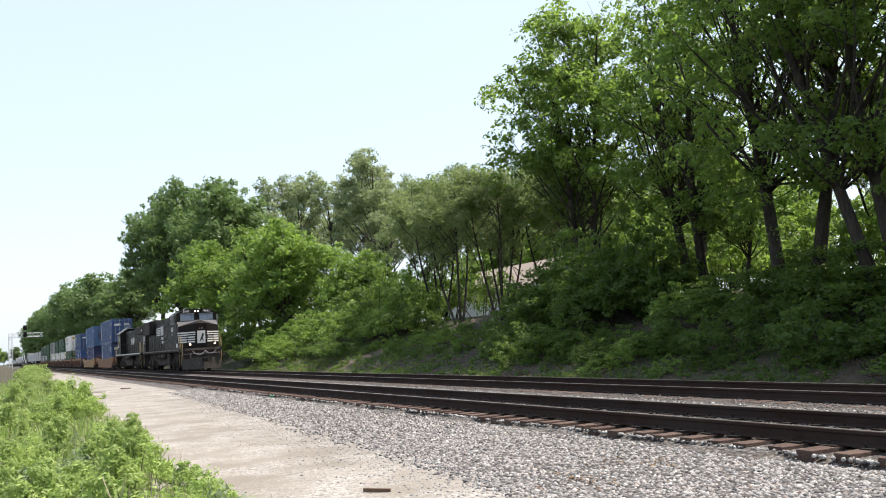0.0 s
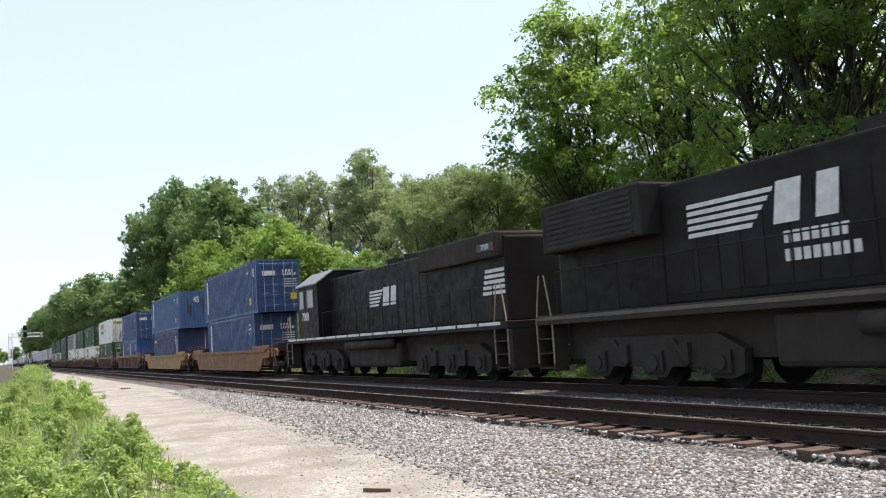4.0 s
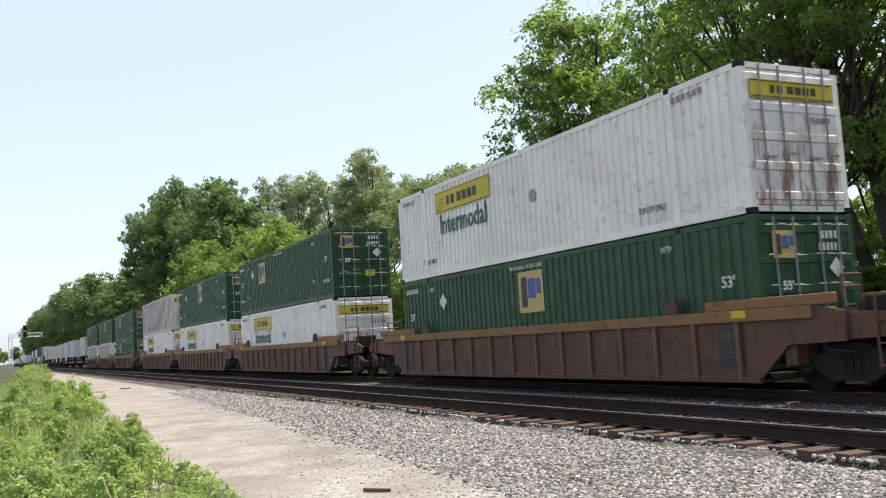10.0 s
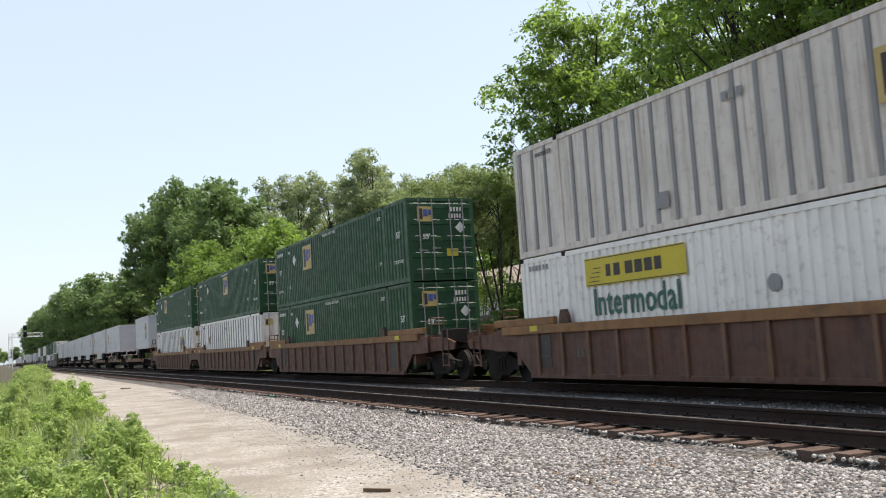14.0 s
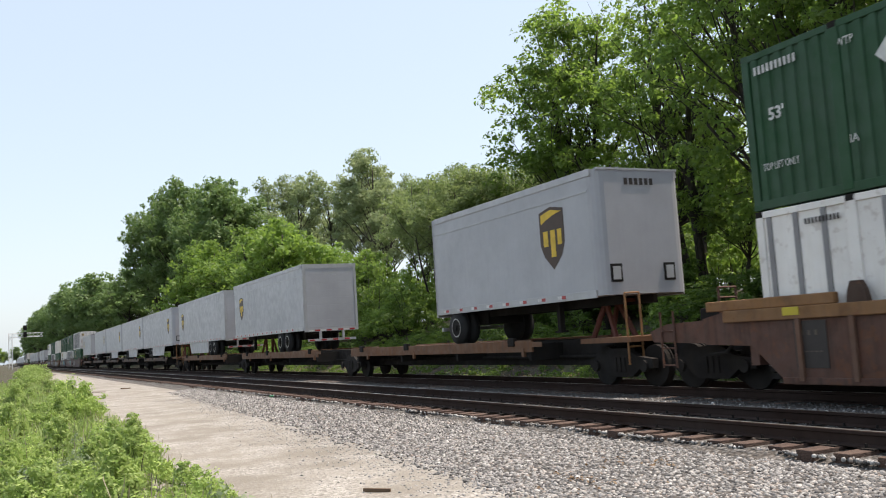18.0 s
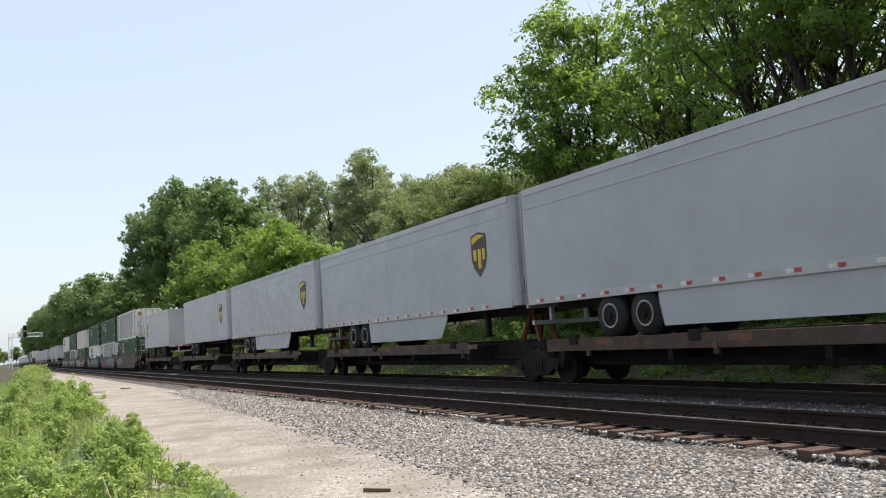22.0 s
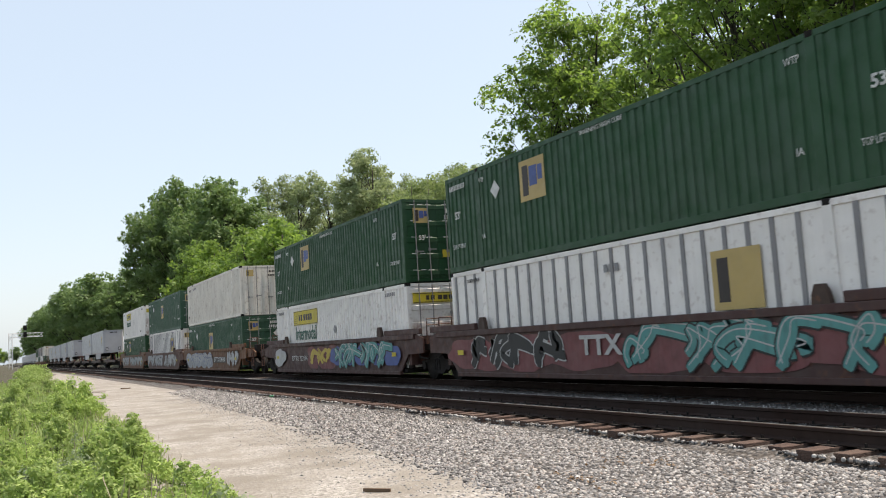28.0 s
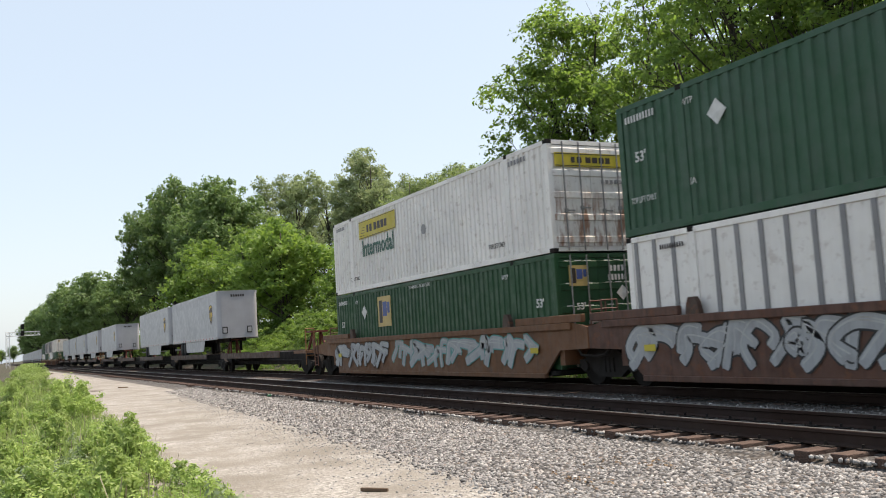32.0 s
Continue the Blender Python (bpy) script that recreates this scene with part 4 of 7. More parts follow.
# ---- house and signal behind the line ----
def build_house():
    home = tagged(new("house"), "white-walled house with a tan shingle roof beyond the trees", "house")
    home.matrix_basis = pose(-76, 45.5, 3.0, 0, 0, 0)
    wall = painted("white_siding", (0.70, 0.71, 0.72), (0.4, 0.4, 0.38), 0.2, 0.6, 0.1)
    roof = painted("tan_shingles", (0.26, 0.215, 0.18), (0.2, 0.17, 0.14), 0.4, 0.85, 0.1)
    part("wall", boxes((-8.5, 8.5, -3.4, -3.2, 0, 2.7), (-8.5, 8.5, 3.2, 3.4, 0, 2.7), (-8.5, -8.3, -3.2, 3.2, 0, 2.7), (8.3, 8.5, -3.2, 3.2, 0, 2.7)), wall, home)
    bm = bmesh.new()
    prism(bm, [(-3.2, 2.7), (3.2, 2.7), (0, 4.7)], -8.45, -8.3, "x")
    prism(bm, [(-3.2, 2.7), (3.2, 2.7), (0, 4.7)], 8.3, 8.45, "x")
    part("gable", bm, wall, home)
    for s in (-1, 1):
        bm = bmesh.new()
        prism(bm, [(s * 4.0, 2.28), (0, 4.78), (0, 4.93), (s * 4.0, 2.43)], -9.0, 9.0, "x")
        part("roof_slope", bm, roof, home)
    for k in range(13):
        z = 0.2 + 0.2 * k
        part("siding_board", boxes((-8.5, 8.5, -3.425, -3.402, z - 0.2, z - 0.015)), wall, home)
    for x in (-5.0, 4.0):
        w = part("window", boxes((x - .6, x + .6, -3.46, -3.43, 0.9, 2.1)), GLASS, home, "dark window pane")
        part("window_frame", boxes((x - .68, x + .68, -3.47, -3.428, 0.82, 0.9), (x - .68, x + .68, -3.47, -3.428, 2.1, 2.18), (x - .68, x - .6, -3.47, -3.428, .9, 2.1), (x + .6, x + .68, -3.47, -3.428, .9, 2.1)), LETTER_WHITE, w)


def build_signal():
    sig = tagged(new("cantilever_signal"), "silver lattice cantilever signal reaching over the tracks", "signal")
    sig.matrix_basis = pose(-300, 0, 0)
    silver = painted("aluminium_paint", (0.62, 0.63, 0.64), (0.3, 0.3, 0.3), 0.2, 0.5, 0.1)
    bm = bmesh.new()
    for dx in (-.45, .45):
        for y in (2.6, 3.6):
            bar(bm, (dx, y, -0.5), (dx, y, 10.6), 0.09)
    for k in range(9):
        z = 0.2 + 1.15 * k
        bar(bm, (-.45, 2.6, z), (-.45, 3.6, z + 1.15), 0.06)
        bar(bm, (.45, 3.6, z), (.45, 2.6, z + 1.15), 0.06)
        bar(bm, (-.45, 2.6, z), (.45, 2.6, z + 1.15), 0.06)
    part("mast", bm, silver, sig)
    bm = bmesh.new()
    for dx in (-.4, .4):
        for z in (9.3, 10.4):
            bar(bm, (dx, 2.6, z), (dx, 12.0, z), 0.09)
    for k in range(8):
        y = 3.6 + 1.05 * k
        bar(bm, (-.4, y, 9.3), (-.4, y + 1.05, 10.4), 0.06)
        bar(bm, (.4, y, 10.4), (.4, y + 1.05, 9.3), 0.06)
    part("arm", bm, silver, sig)
    part("walkway", boxes((-.5, .5, 3.0, 12.0, 9.18, 9.26)), silver, sig)
    for z in (10.0, 12.0):
        head = part("signal_head", boxes((0.45, 0.75, 6.6, 7.6, z - .75, z + .75)), DARK_STEEL, sig, "black signal head")
        bm = bmesh.new()
        bar(bm, (.75, 7.1, z + .1), (.95, 7.1, z + .1), 0.22, 10)
        part("hood", bm, DARK_STEEL, head)
    part("post", rod((0.4, 7.1, 9.2), (0.4, 7.1, 12.6), 0.07), silver, sig)




# ---- the train ----
MOVERS = []
FOOT = 0.3048


def set_out(ob, u, z=0.0):
    """Puts a vehicle or a load on the far track; u is its place along the line at the start."""
    ob.matrix_basis = pose(u, LINE_Y, z)
    MOVERS.append((ob, u, z))
    return ob


PROTOS = {}


def another(key, build):
    """The first call builds a kind of thing, later ones copy it."""
    if key not in PROTOS:
        PROTOS[key] = build()
        return PROTOS[key]
    return copy_thing(PROTOS[key], Matrix())


MESHES = {}


def painted_copy(key, build, material):
    full = (key, material.name)
    if full not in MESHES:
        bm = build()
        me = bpy.data.meshes.new("shape")
        bm.to_mesh(me)
        bm.free()
        me.materials.append(material)
        MESHES[full] = me
    return MESHES[full]


def wave_wall(x0, x1, z0, z1, y, pitch, depth):
    """A corrugated sheet in the plane y, whose ridges stand out towards -y."""
    bm = bmesh.new()
    n = max(1, round((x1 - x0) / pitch))
    p = (x1 - x0) / n
    line = []
    for k in range(n):
        a = x0 + k * p
        line += [(a, 0), (a + p * 0.36, 0), (a + p * 0.45, depth), (a + p * 0.92, depth)]
    line.append((x1, 0))
    lo = [bm.verts.new((x, y - d, z0)) for x, d in line]
    hi = [bm.verts.new((x, y - d, z1)) for x, d in line]
    for i in range(len(line) - 1):
        bm.faces.new((lo[i], lo[i + 1], hi[i + 1], hi[i]))
    return bm


def container(name, label, length, high, wide, body, front="door", style="wave", rail=None, group="containers on the train"):
    """A freight container, doors or a plain end wall towards +x, floor at z = 0."""
    box_ob = tagged(new(name), label, "container", group)
    rail = rail or body
    a, w = length / 2, wide / 2
    core = boxes((-a + .06, a - .1, -w + .05, w - .05, .10, high - .06))
    part("inner_shell", core, body, box_ob)
    for s in (-1, 1):
        if style == "wave":
            me = painted_copy(("wave", length, high, wide), lambda: wave_wall(-a + .1, a - .1, .14, high - .1, -w + .042, .278, .034), body)
        elif style == "fine":
            me = painted_copy(("fine", length, high, wide), lambda: wave_wall(-a + .1, a - .1, .14, high - .1, -w + .048, .26, .040), body)
        else:
            me = painted_copy(("flat", length, high, wide), lambda: boxes((-a + .1, a - .1, -w + .030, -w + .048, .14, high - .1)), body)
        wall = part("side_wall", me, body, box_ob)
        if s > 0:
            wall.matrix_local = pose(0, 0, 0, 0, 0, 180)
        if style == "rib":
            n = round((length - .6) / .60)
            rib = painted_copy(("rib", high), lambda: soft_box(-.055, .055, -.030, 0, .16, high - .12, .008), RIB_GREY)
            if s < 0:
                for k in range(n + 1):
                    ob = part("rib", rib, RIB_GREY, wall)
                    ob.matrix_local = pose(-a + .3 + k * (length - .6) / n, -w + .031, 0)
    for s in (-1, 1):
        part("top_rail", painted_copy(("top_rail", length, high), lambda: soft_box(-a + .08, a - .08, -.06, .06, high - .13, high - .008, .01), rail), rail, box_ob).matrix_local = pose(0, s * (w - .06), 0)
        part("bottom_rail", painted_copy(("bottom_rail", length), lambda: soft_box(-a + .08, a - .08, -.055, .055, .012, .17, .01), rail), rail, box_ob).matrix_local = pose(0, s * (w - .057), 0)
        for e in (-1, 1):
            part("corner_post", painted_copy(("corner_post", high), lambda: soft_box(-.085, .085, -.085, .085, .1, high - .1, .012), rail), rail, box_ob).matrix_local = pose(e * (a - .085), s * (w - .085), 0)
            for z in (0.0, high - .118):
                part("corner_casting", painted_copy("corner_casting", lambda: soft_box(-.09, .09, -.082, .082, 0, .118, .012), DARK_STEEL if body in (WHITE, CREAM) else rail), rail, box_ob).matrix_local = pose(e * (a - .088), s * (w - .080), z)
            if length > 12.5:
                part("lifting_post", painted_copy(("lifting_post", high), lambda: soft_box(-.11, .11, -.02, .03, .06, high - .03, .01), rail), rail, box_ob).matrix_local = pose(e * 6.02, s * (w - .012), 0)
                part("lifting_casting", painted_copy("corner_casting", lambda: soft_box(-.09, .09, -.082, .082, 0, .118, .012), DARK_STEEL), rail, box_ob).matrix_local = pose(e * 6.02, s * (w - .072), high - .115)
    roof = painted_copy(("roof", length, wide), lambda: boxes(*[(-a + .2 + k * .55, -a + .55 + k * .55, -w + .12, w - .12, -.012, .008) for k in range(int((length - .4) / .55))]), body)
    part("roof", roof, body, box_ob).matrix_local = pose(0, 0, high - .05)
    header = painted_copy(("header", wide), lambda: boxes((-.09, 0, -w + .15, w - .15, -.11, 0), ), rail)
    part("end_header", header, rail, box_ob).matrix_local = pose(a - .01, 0, high - .01)
    part("end_sill", header, rail, box_ob).matrix_local = pose(a - .01, 0, .14)
    if front == "door":
        for s in (-1, 1):
            def leaf():
                bm = bmesh.new()
                line = [(-.015, .16)]
                for k in range(0 if body is CREAM or style == "rib" else 5):
                    z = .34 + (high - .62) * k / 4.0
                    line += [(-.015, z - .10), (.012, z - .08), (.012, z + .06), (-.015, z + .08)]
                line += [(-.015, high - .14), (-.05, high - .14), (-.05, .16)]
                prism(bm, line, -w / 2 + .06, w / 2 - .06, "y")
                return bm
            skin = DOOR_WHITE if body is WHITE else body
            door = part("door", painted_copy(("door", high, wide, body is CREAM or style == "rib"), leaf, skin), skin, box_ob)
            door.matrix_local = pose(a, s * (w / 2 - .055), 0)
            for q in (-.25, .25):
                part("lock_rod", painted_copy(("lock_rod", high), lambda: rod((.035, 0, .05), (.035, 0, high - .05), .021, 8), STEEL), STEEL, door).matrix_local = pose(0, q, 0)
                part("rod_handle", painted_copy("rod_handle", lambda: boxes((.03, .055, -.02, .26, -.018, .018), (.02, .05, -.05, .05, -.05, .05)), STEEL), STEEL, door).matrix_local = pose(0, q, high * .38 + q * .14)
    else:
        bm = wave_wall(-w + .14, w - .14, .14, high - .1, 0, .25, .04)
        end = part("end_wall", bm, body, box_ob)
        end.matrix_local = pose(a - .05, 0, 0, 0, 0, 90)
    return box_ob


def side_y(wide):
    return -wide / 2 - 0.004


def gold_logo(ob, x, z, size, y, facing="side", faded=False):
    """The square emblem of the green boxes: a gold field with a dark and a blue block."""
    at = (x, y, z)
    s = size
    field = sheet("emblem", rect(1.12 * s, s), GOLD, ob, at, facing, "gold square emblem")
    for q, wd, hi, col in ((-.30, .26, .74, LOGO_DARK), (.05, .34, .48, LOGO_BLUE), (.36, .20, .36, LOGO_BLUE)):
        if faded and col is LOGO_BLUE:
            continue
        b = sheet("emblem_mark", rect(wd * s, hi * s), col, field, (0, 0, 0))
        b.matrix_local = pose(q * s, (hi - .74) * -.3 * s if col is LOGO_BLUE else 0, .004)


def yellow_panel(ob, x, z, width, high, y, facing="side"):
    """The haulier's yellow name panel; its name is a row of dark blocks."""
    field = sheet("name_panel", rect(width, high), YELLOW, ob, (x, y, z), facing, "yellow name panel with dark marks")
    for q, w in ((-.245, .05), (-.155, .065), (-.03, .075), (.065, .075), (.16, .075), (.25, .065)):
        b = sheet("panel_mark", rect(w * width, high * .42), LOGO_DARK, field, (0, 0, 0))
        b.matrix_local = pose(q * width, 0, .004)
    for q in (-1, 1):
        b = sheet("panel_edge", rect(width - .06, .02), LOGO_DARK, field, (0, 0, 0))
        b.matrix_local = pose(0, q * (high / 2 - .03), .004)


def bars(ob, x, y, z, n, w, h, gap, material, facing="side", name="small_print"):
    """Writing too small to read, as one row of bars."""
    bm = bmesh.new()
    for k in range(n):
        q = -((n - 1) / 2) * gap + k * gap
        prism(bm, [(q - w / 2, -h / 2), (q + w / 2, -h / 2), (q + w / 2, h / 2), (q - w / 2, h / 2)], 0, .005, "z")
    o = part(name, bm, material, ob)
    if n > 3:
        tagged(o, kind="stuff")
    o.matrix_local = pose(x, y, z, 90, 0, 0 if facing == "side" else 90)


def diamond(ob, x, y, z, s, facing="side", material=None):
    sheet("placard", [(-s, 0), (0, -s), (s, 0), (0, s)], material or LETTER_WHITE, ob, (x, y, z), facing, "white diamond placard")


def green_box(logo_x=-3.05, logo_z=.70, body=None):
    L, H, W = 53 * FOOT, 2.896, 2.591
    ob = container("freight_container", "faded green corrugated 53-foot container with a gold emblem" if body else "green corrugated 53-foot container with a gold emblem", L, H, W, body or GREEN)
    y, f = side_y(W), L / 2 + .03
    gold_logo(ob, logo_x, H * logo_z, 1.08, y)
    diamond(ob, -5.0, y, H * .72, .26)
    for x in (-7.35, 7.3):
        lettering("53'", .31, LETTER_WHITE, ob, (x, y, H * .58), bold=.008)
        lettering("TOP LIFT ONLY", .19, LETTER_WHITE, ob, (x - .05 * (x > 0), y, H * .26), wide=.62)
    bars(ob, -7.3, y, H * .88, 10, .055, .15, .10, LETTER_WHITE)
    for x in (-5.8, 5.6):
        lettering("WTP", .20, LETTER_WHITE, ob, (x, y, H * .86), wide=.8)
        lettering("IA", .20, LETTER_WHITE, ob, (x, y, H * .30))
    lettering("WARNING HIGH CUBE", .16, LETTER_WHITE, ob, (0, y, H * .93))
    gold_logo(ob, f, H * .80, .52, -.62, "end")
    bars(ob, f, .58, H * .86, 4, .07, .15, .12, LETTER_WHITE, "end")
    bars(ob, f, .58, H * .78, 6, .06, .15, .105, LETTER_WHITE, "end")
    lettering("53'", .24, LETTER_WHITE, ob, (f, -.60, H * .53), "end", bold=.006)
    diamond(ob, f, .72, H * .64, .20, "end")
    sheet("notice", rect(.42, .26), YELLOW, ob, (f, .36, H * .34), "end")
    for k in range(5):
        for s in (-.62, .6):
            bars(ob, f, s, .34 + (H - .62) * k / 4.0 + .085, 3, .20, .022, .30, LETTER_WHITE, "end", "door_mark")
    return ob


def white_box():
    L, H, W = 53 * FOOT, 2.896, 2.591
    ob = container("freight_container", "white corrugated 53-foot container with a yellow name panel", L, H, W, WHITE, style="fine")
    y, f = side_y(W), L / 2 + .03
    yellow_panel(ob, -3.4, H * .785, 3.5, .66, y)
    for k in range(4):
        b = sheet("panel_line", rect(.42 - .05 * k, .018), LOGO_DARK, ob, (-4.82 + .05 * k, y - .008, H * .785 - .22 + .1 * k))
    lettering("Intermodal", .86, LOGO_GREEN, ob, (-3.4, y, H * .53), wide=.80, bold=.014)
    for x in (-7.2, 6.6):
        bars(ob, x, y, H * .90, 6, .10, .13, .16, RIB_GREY)
        lettering("TOP LIFT ONLY", .20, LOGO_DARK, ob, (x * .8, y, H * .17), wide=.66)
    sheet("round_placard", [(.17 * math.cos(k * .524), .17 * math.sin(k * .524)) for k in range(12)], RIB_GREY, ob, (.6, y, H * .55))
    yellow_panel(ob, f, H * .82, 2.2, .36, 0, "end")
    bars(ob, f, .62, H * .63, 5, .09, .10, .14, RIB_GREY, "end")
    return ob


def ribbed_box(grimy=False, logo_x=4.0, logo=1.05, faded=False):
    L, H, W = 53 * FOOT, 2.896, 2.591
    body = GRIMY if grimy else WHITE
    ob = container("freight_container", "grimy off-white ribbed 53-foot container" if grimy else "white 53-foot container with grey upright ribs", L, H, W, body, style="rib", rail=body)
    y, f = side_y(W) - .012, L / 2 + .03
    gold_logo(ob, logo_x, H * .60, logo, y, faded=grimy or faded)
    bars(ob, -6.6, y, H * .89, 10, .04, .10, .075, LOGO_DARK)
    bars(ob, 0.0, y, H * .80, 3, .14, .18, .2, RIB_GREY)
    sheet("inspection_plate", rect(.42, .34), RIB_GREY, ob, (-2.2, y, H * .22))
    gold_logo(ob, f, H * .82, .36, -.85, "end", True)
    bars(ob, f, .75, H * .80, 5, .09, .12, .13, LOGO_DARK, "end")
    return ob


def plain_white_box():
    L, H, W = 53 * FOOT, 2.896, 2.591
    ob = container("freight_container", "dusty cream-white 53-foot container with thin raised seams", L, H, W, CREAM, style="fine")
    y, f = side_y(W), L / 2 + .03
    bars(ob, -5.4, y, H * .88, 9, .07, .15, .13, RIB_GREY)
    lettering("WTP", .26, LOGO_DARK, ob, (-7.0, y, H * .86))
    lettering("53'", .30, LOGO_DARK, ob, (-7.7, y, H * .2))
    gold_logo(ob, f, H * .85, .38, -.72, "end", True)
    bars(ob, f, .72, H * .88, 4, .12, .10, .17, LOGO_DARK, "end")
    bars(ob, f, .72, H * .80, 6, .09, .10, .13, LOGO_DARK, "end")
    sheet("notice", rect(.3, .3), ORANGE_CAR, ob, (f, .9, H * .30), "end")
    return ob


def blue_box(feet, body, label, front="door", high=2.896, bar_mark=True, mark="", white_spot=False):
    L, W = feet * FOOT, 2.44
    ob = container("freight_container", label, L, high, W, body, front=front)
    y, f = side_y(W), L / 2 + .035
    if bar_mark:
        w = sheet("name_stripe", rect(.36, high * .72), LETTER_WHITE, ob, (-L / 2 + 1.0, y, high * .55), "side", "white upright name stripe")
        n = 8
        for k in range(n):
            b = sheet("stripe_mark", rect(.11, .07) if k % 2 else rect(.07, .10), BLUE, w, (0, 0, 0))
            b.matrix_local = pose(0, (k - (n - 1) / 2) * high * .085, .004)
    if mark:
        lettering(mark, .62, LETTER_WHITE, ob, (L / 2 - .62, y, high * .76), bold=.012, wide=.75)
        sheet("notice", rect(.36, .40), YELLOW, ob, (L / 2 - 1.45, y, high * .24))
        bars(ob, L / 2 - 1.9, y, high * .80, 5, .05, .12, .09, LETTER_WHITE)
    else:
        bars(ob, L / 2 - 1.0, y, high * .80, 4, .055, .12, .10, LETTER_WHITE)
        bars(ob, L / 2 - 1.0, y, high * .72, 7, .045, .12, .085, LETTER_WHITE)
        bars(ob, L / 2 - 1.1, y, high * .64, 3, .05, .11, .09, LETTER_WHITE)
        if not bar_mark:
            bars(ob, -L / 2 + 1.0, y, high * .74, 6, .13, .22, .19, LETTER_YELLOW, "side", "name_mark")
            for q in (.35, .8):
                sheet("upright_mark", rect(.06, high * .62), LETTER_WHITE, ob, (L / 2 - q, y, high * .5))
    if white_spot:
        sheet("round_placard", [(.16 * math.cos(k * .524), .16 * math.sin(k * .524)) for k in range(12)], LETTER_WHITE, ob, (-3.2, y, high * .80))
    if front == "door":
        sheet("name_plate", rect(.72, .26), LETTER_WHITE, ob, (f, -.55, high * .74), "end", "white name plate")
        bars(ob, f, .52, high * .78, 4, .11, .14, .17, LETTER_WHITE, "end")
        bars(ob, f, .60, high * .72, 6, .08, .14, .13, LETTER_WHITE, "end")
        sheet("notice", rect(.36, .36), YELLOW, ob, (f, .82, high * .30), "end")
        for k in range(4):
            bars(ob, f, .66, high * (.62 - .045 * k), 5, .12, .05, .15, LETTER_WHITE, "end")
    else:
        if mark:
            lettering(mark, .62, LETTER_WHITE, ob, (f + .02, .10, high * .76), "end", bold=.012, wide=.75)
        else:
            sheet("upright_mark", rect(.04, high * .66), LETTER_WHITE, ob, (f + .02, .86, high * .55), "end")
        for q, z, wd, hi in ((-.55, .62, .10, 1.2), (-.36, .5, .16, .9), (.62, .62, .12, 1.3), (.45, .72, .06, .8), (.9, .3, .22, .34), (-.1, .35, .10, .7)):
            if body is LIGHT_BLUE:
                sheet("rust_run", [(-wd / 2, -hi * .5), (-wd * .1, -hi * .62), (wd / 2, -hi * .45), (wd * .4, hi * .4), (0, hi * .5), (-wd * .35, hi * .38)], ORANGE_CAR if q > .85 else LOGO_DARK, ob, (f + .006, q, high * z), "end", "dark rust streak")
    return ob


# -- running gear --
def bogie(parent, x, big=False):
    """A two-axle bogie: side frames, bolster, wheels."""
    b = part("bogie", boxes((x - .22, x + .22, -1.0, 1.0, .45, .72)), DARK_STEEL, parent, "grimy cast steel bogie")
    half = .89
    frame_me = painted_copy("sideframe", sideframe, DARK_STEEL)
    wheel_me = painted_copy("railwheel", rail_wheel, DARK_STEEL)
    for s in (-1, 1):
        part("side_frame", frame_me, DARK_STEEL, b).matrix_local = pose(x, s * 1.02, 0, 0, 0, 0 if s < 0 else 180)
        for e in (-1, 1):
            part("wheel", wheel_me, DARK_STEEL, b).matrix_local = pose(x + e * half, s * .755, .46, 0, 0, 0 if s < 0 else 180)
    for e in (-1, 1):
        part("axle", painted_copy("axle", lambda: boxes((-.07, .07, -.66, .66, -.07, .07)), DARK_STEEL), DARK_STEEL, b).matrix_local = pose(x + e * half, 0, .46)
    return b


def sideframe():
    bm = bmesh.new()
    top = [(-1.16, .42), (-1.16, .62), (-.62, .68), (-.30, .86), (.30, .86), (.62, .68), (1.16, .62), (1.16, .42), (.72, .42), (.42, .22), (-.42, .22), (-.72, .42)]
    prism(bm, top, -.09, .07, "y")
    for e in (-1, 1):
        disc(bm, e * .89, -.15, -.08, .47, .13, 12)
    for k in (-.16, 0, .16):
        box(bm, k - .055, k + .055, -.12, .05, .34, .66)
    return bm


def rail_wheel():
    bm = bmesh.new()
    disc(bm, 0, -.075, .05, 0, .457, 22)
    disc(bm, 0, .05, .085, 0, .485, 22)
    disc(bm, 0, -.11, -.075, 0, .13, 10)
    return bm


def coupler(parent, x, way):
    bm = boxes((min(x, x + way * .75), max(x, x + way * .75), -.09, .09, .72, .90))
    box(bm, x + way * .72 - .12, x + way * .72 + .12, -.2, .2, .66, .96)
    part("coupler", bm, DARK_STEEL, parent)
    part("air_hose", _hose(x, way), RUBBER, parent)


def _hose(x, way):
    bm = bmesh.new()
    tube(bm, [(x, -.4, .75), (x + way * .25, -.38, .45), (x + way * .55, -.25, .38), (x + way * .75, -.15, .5)], .03, 6)
    return bm


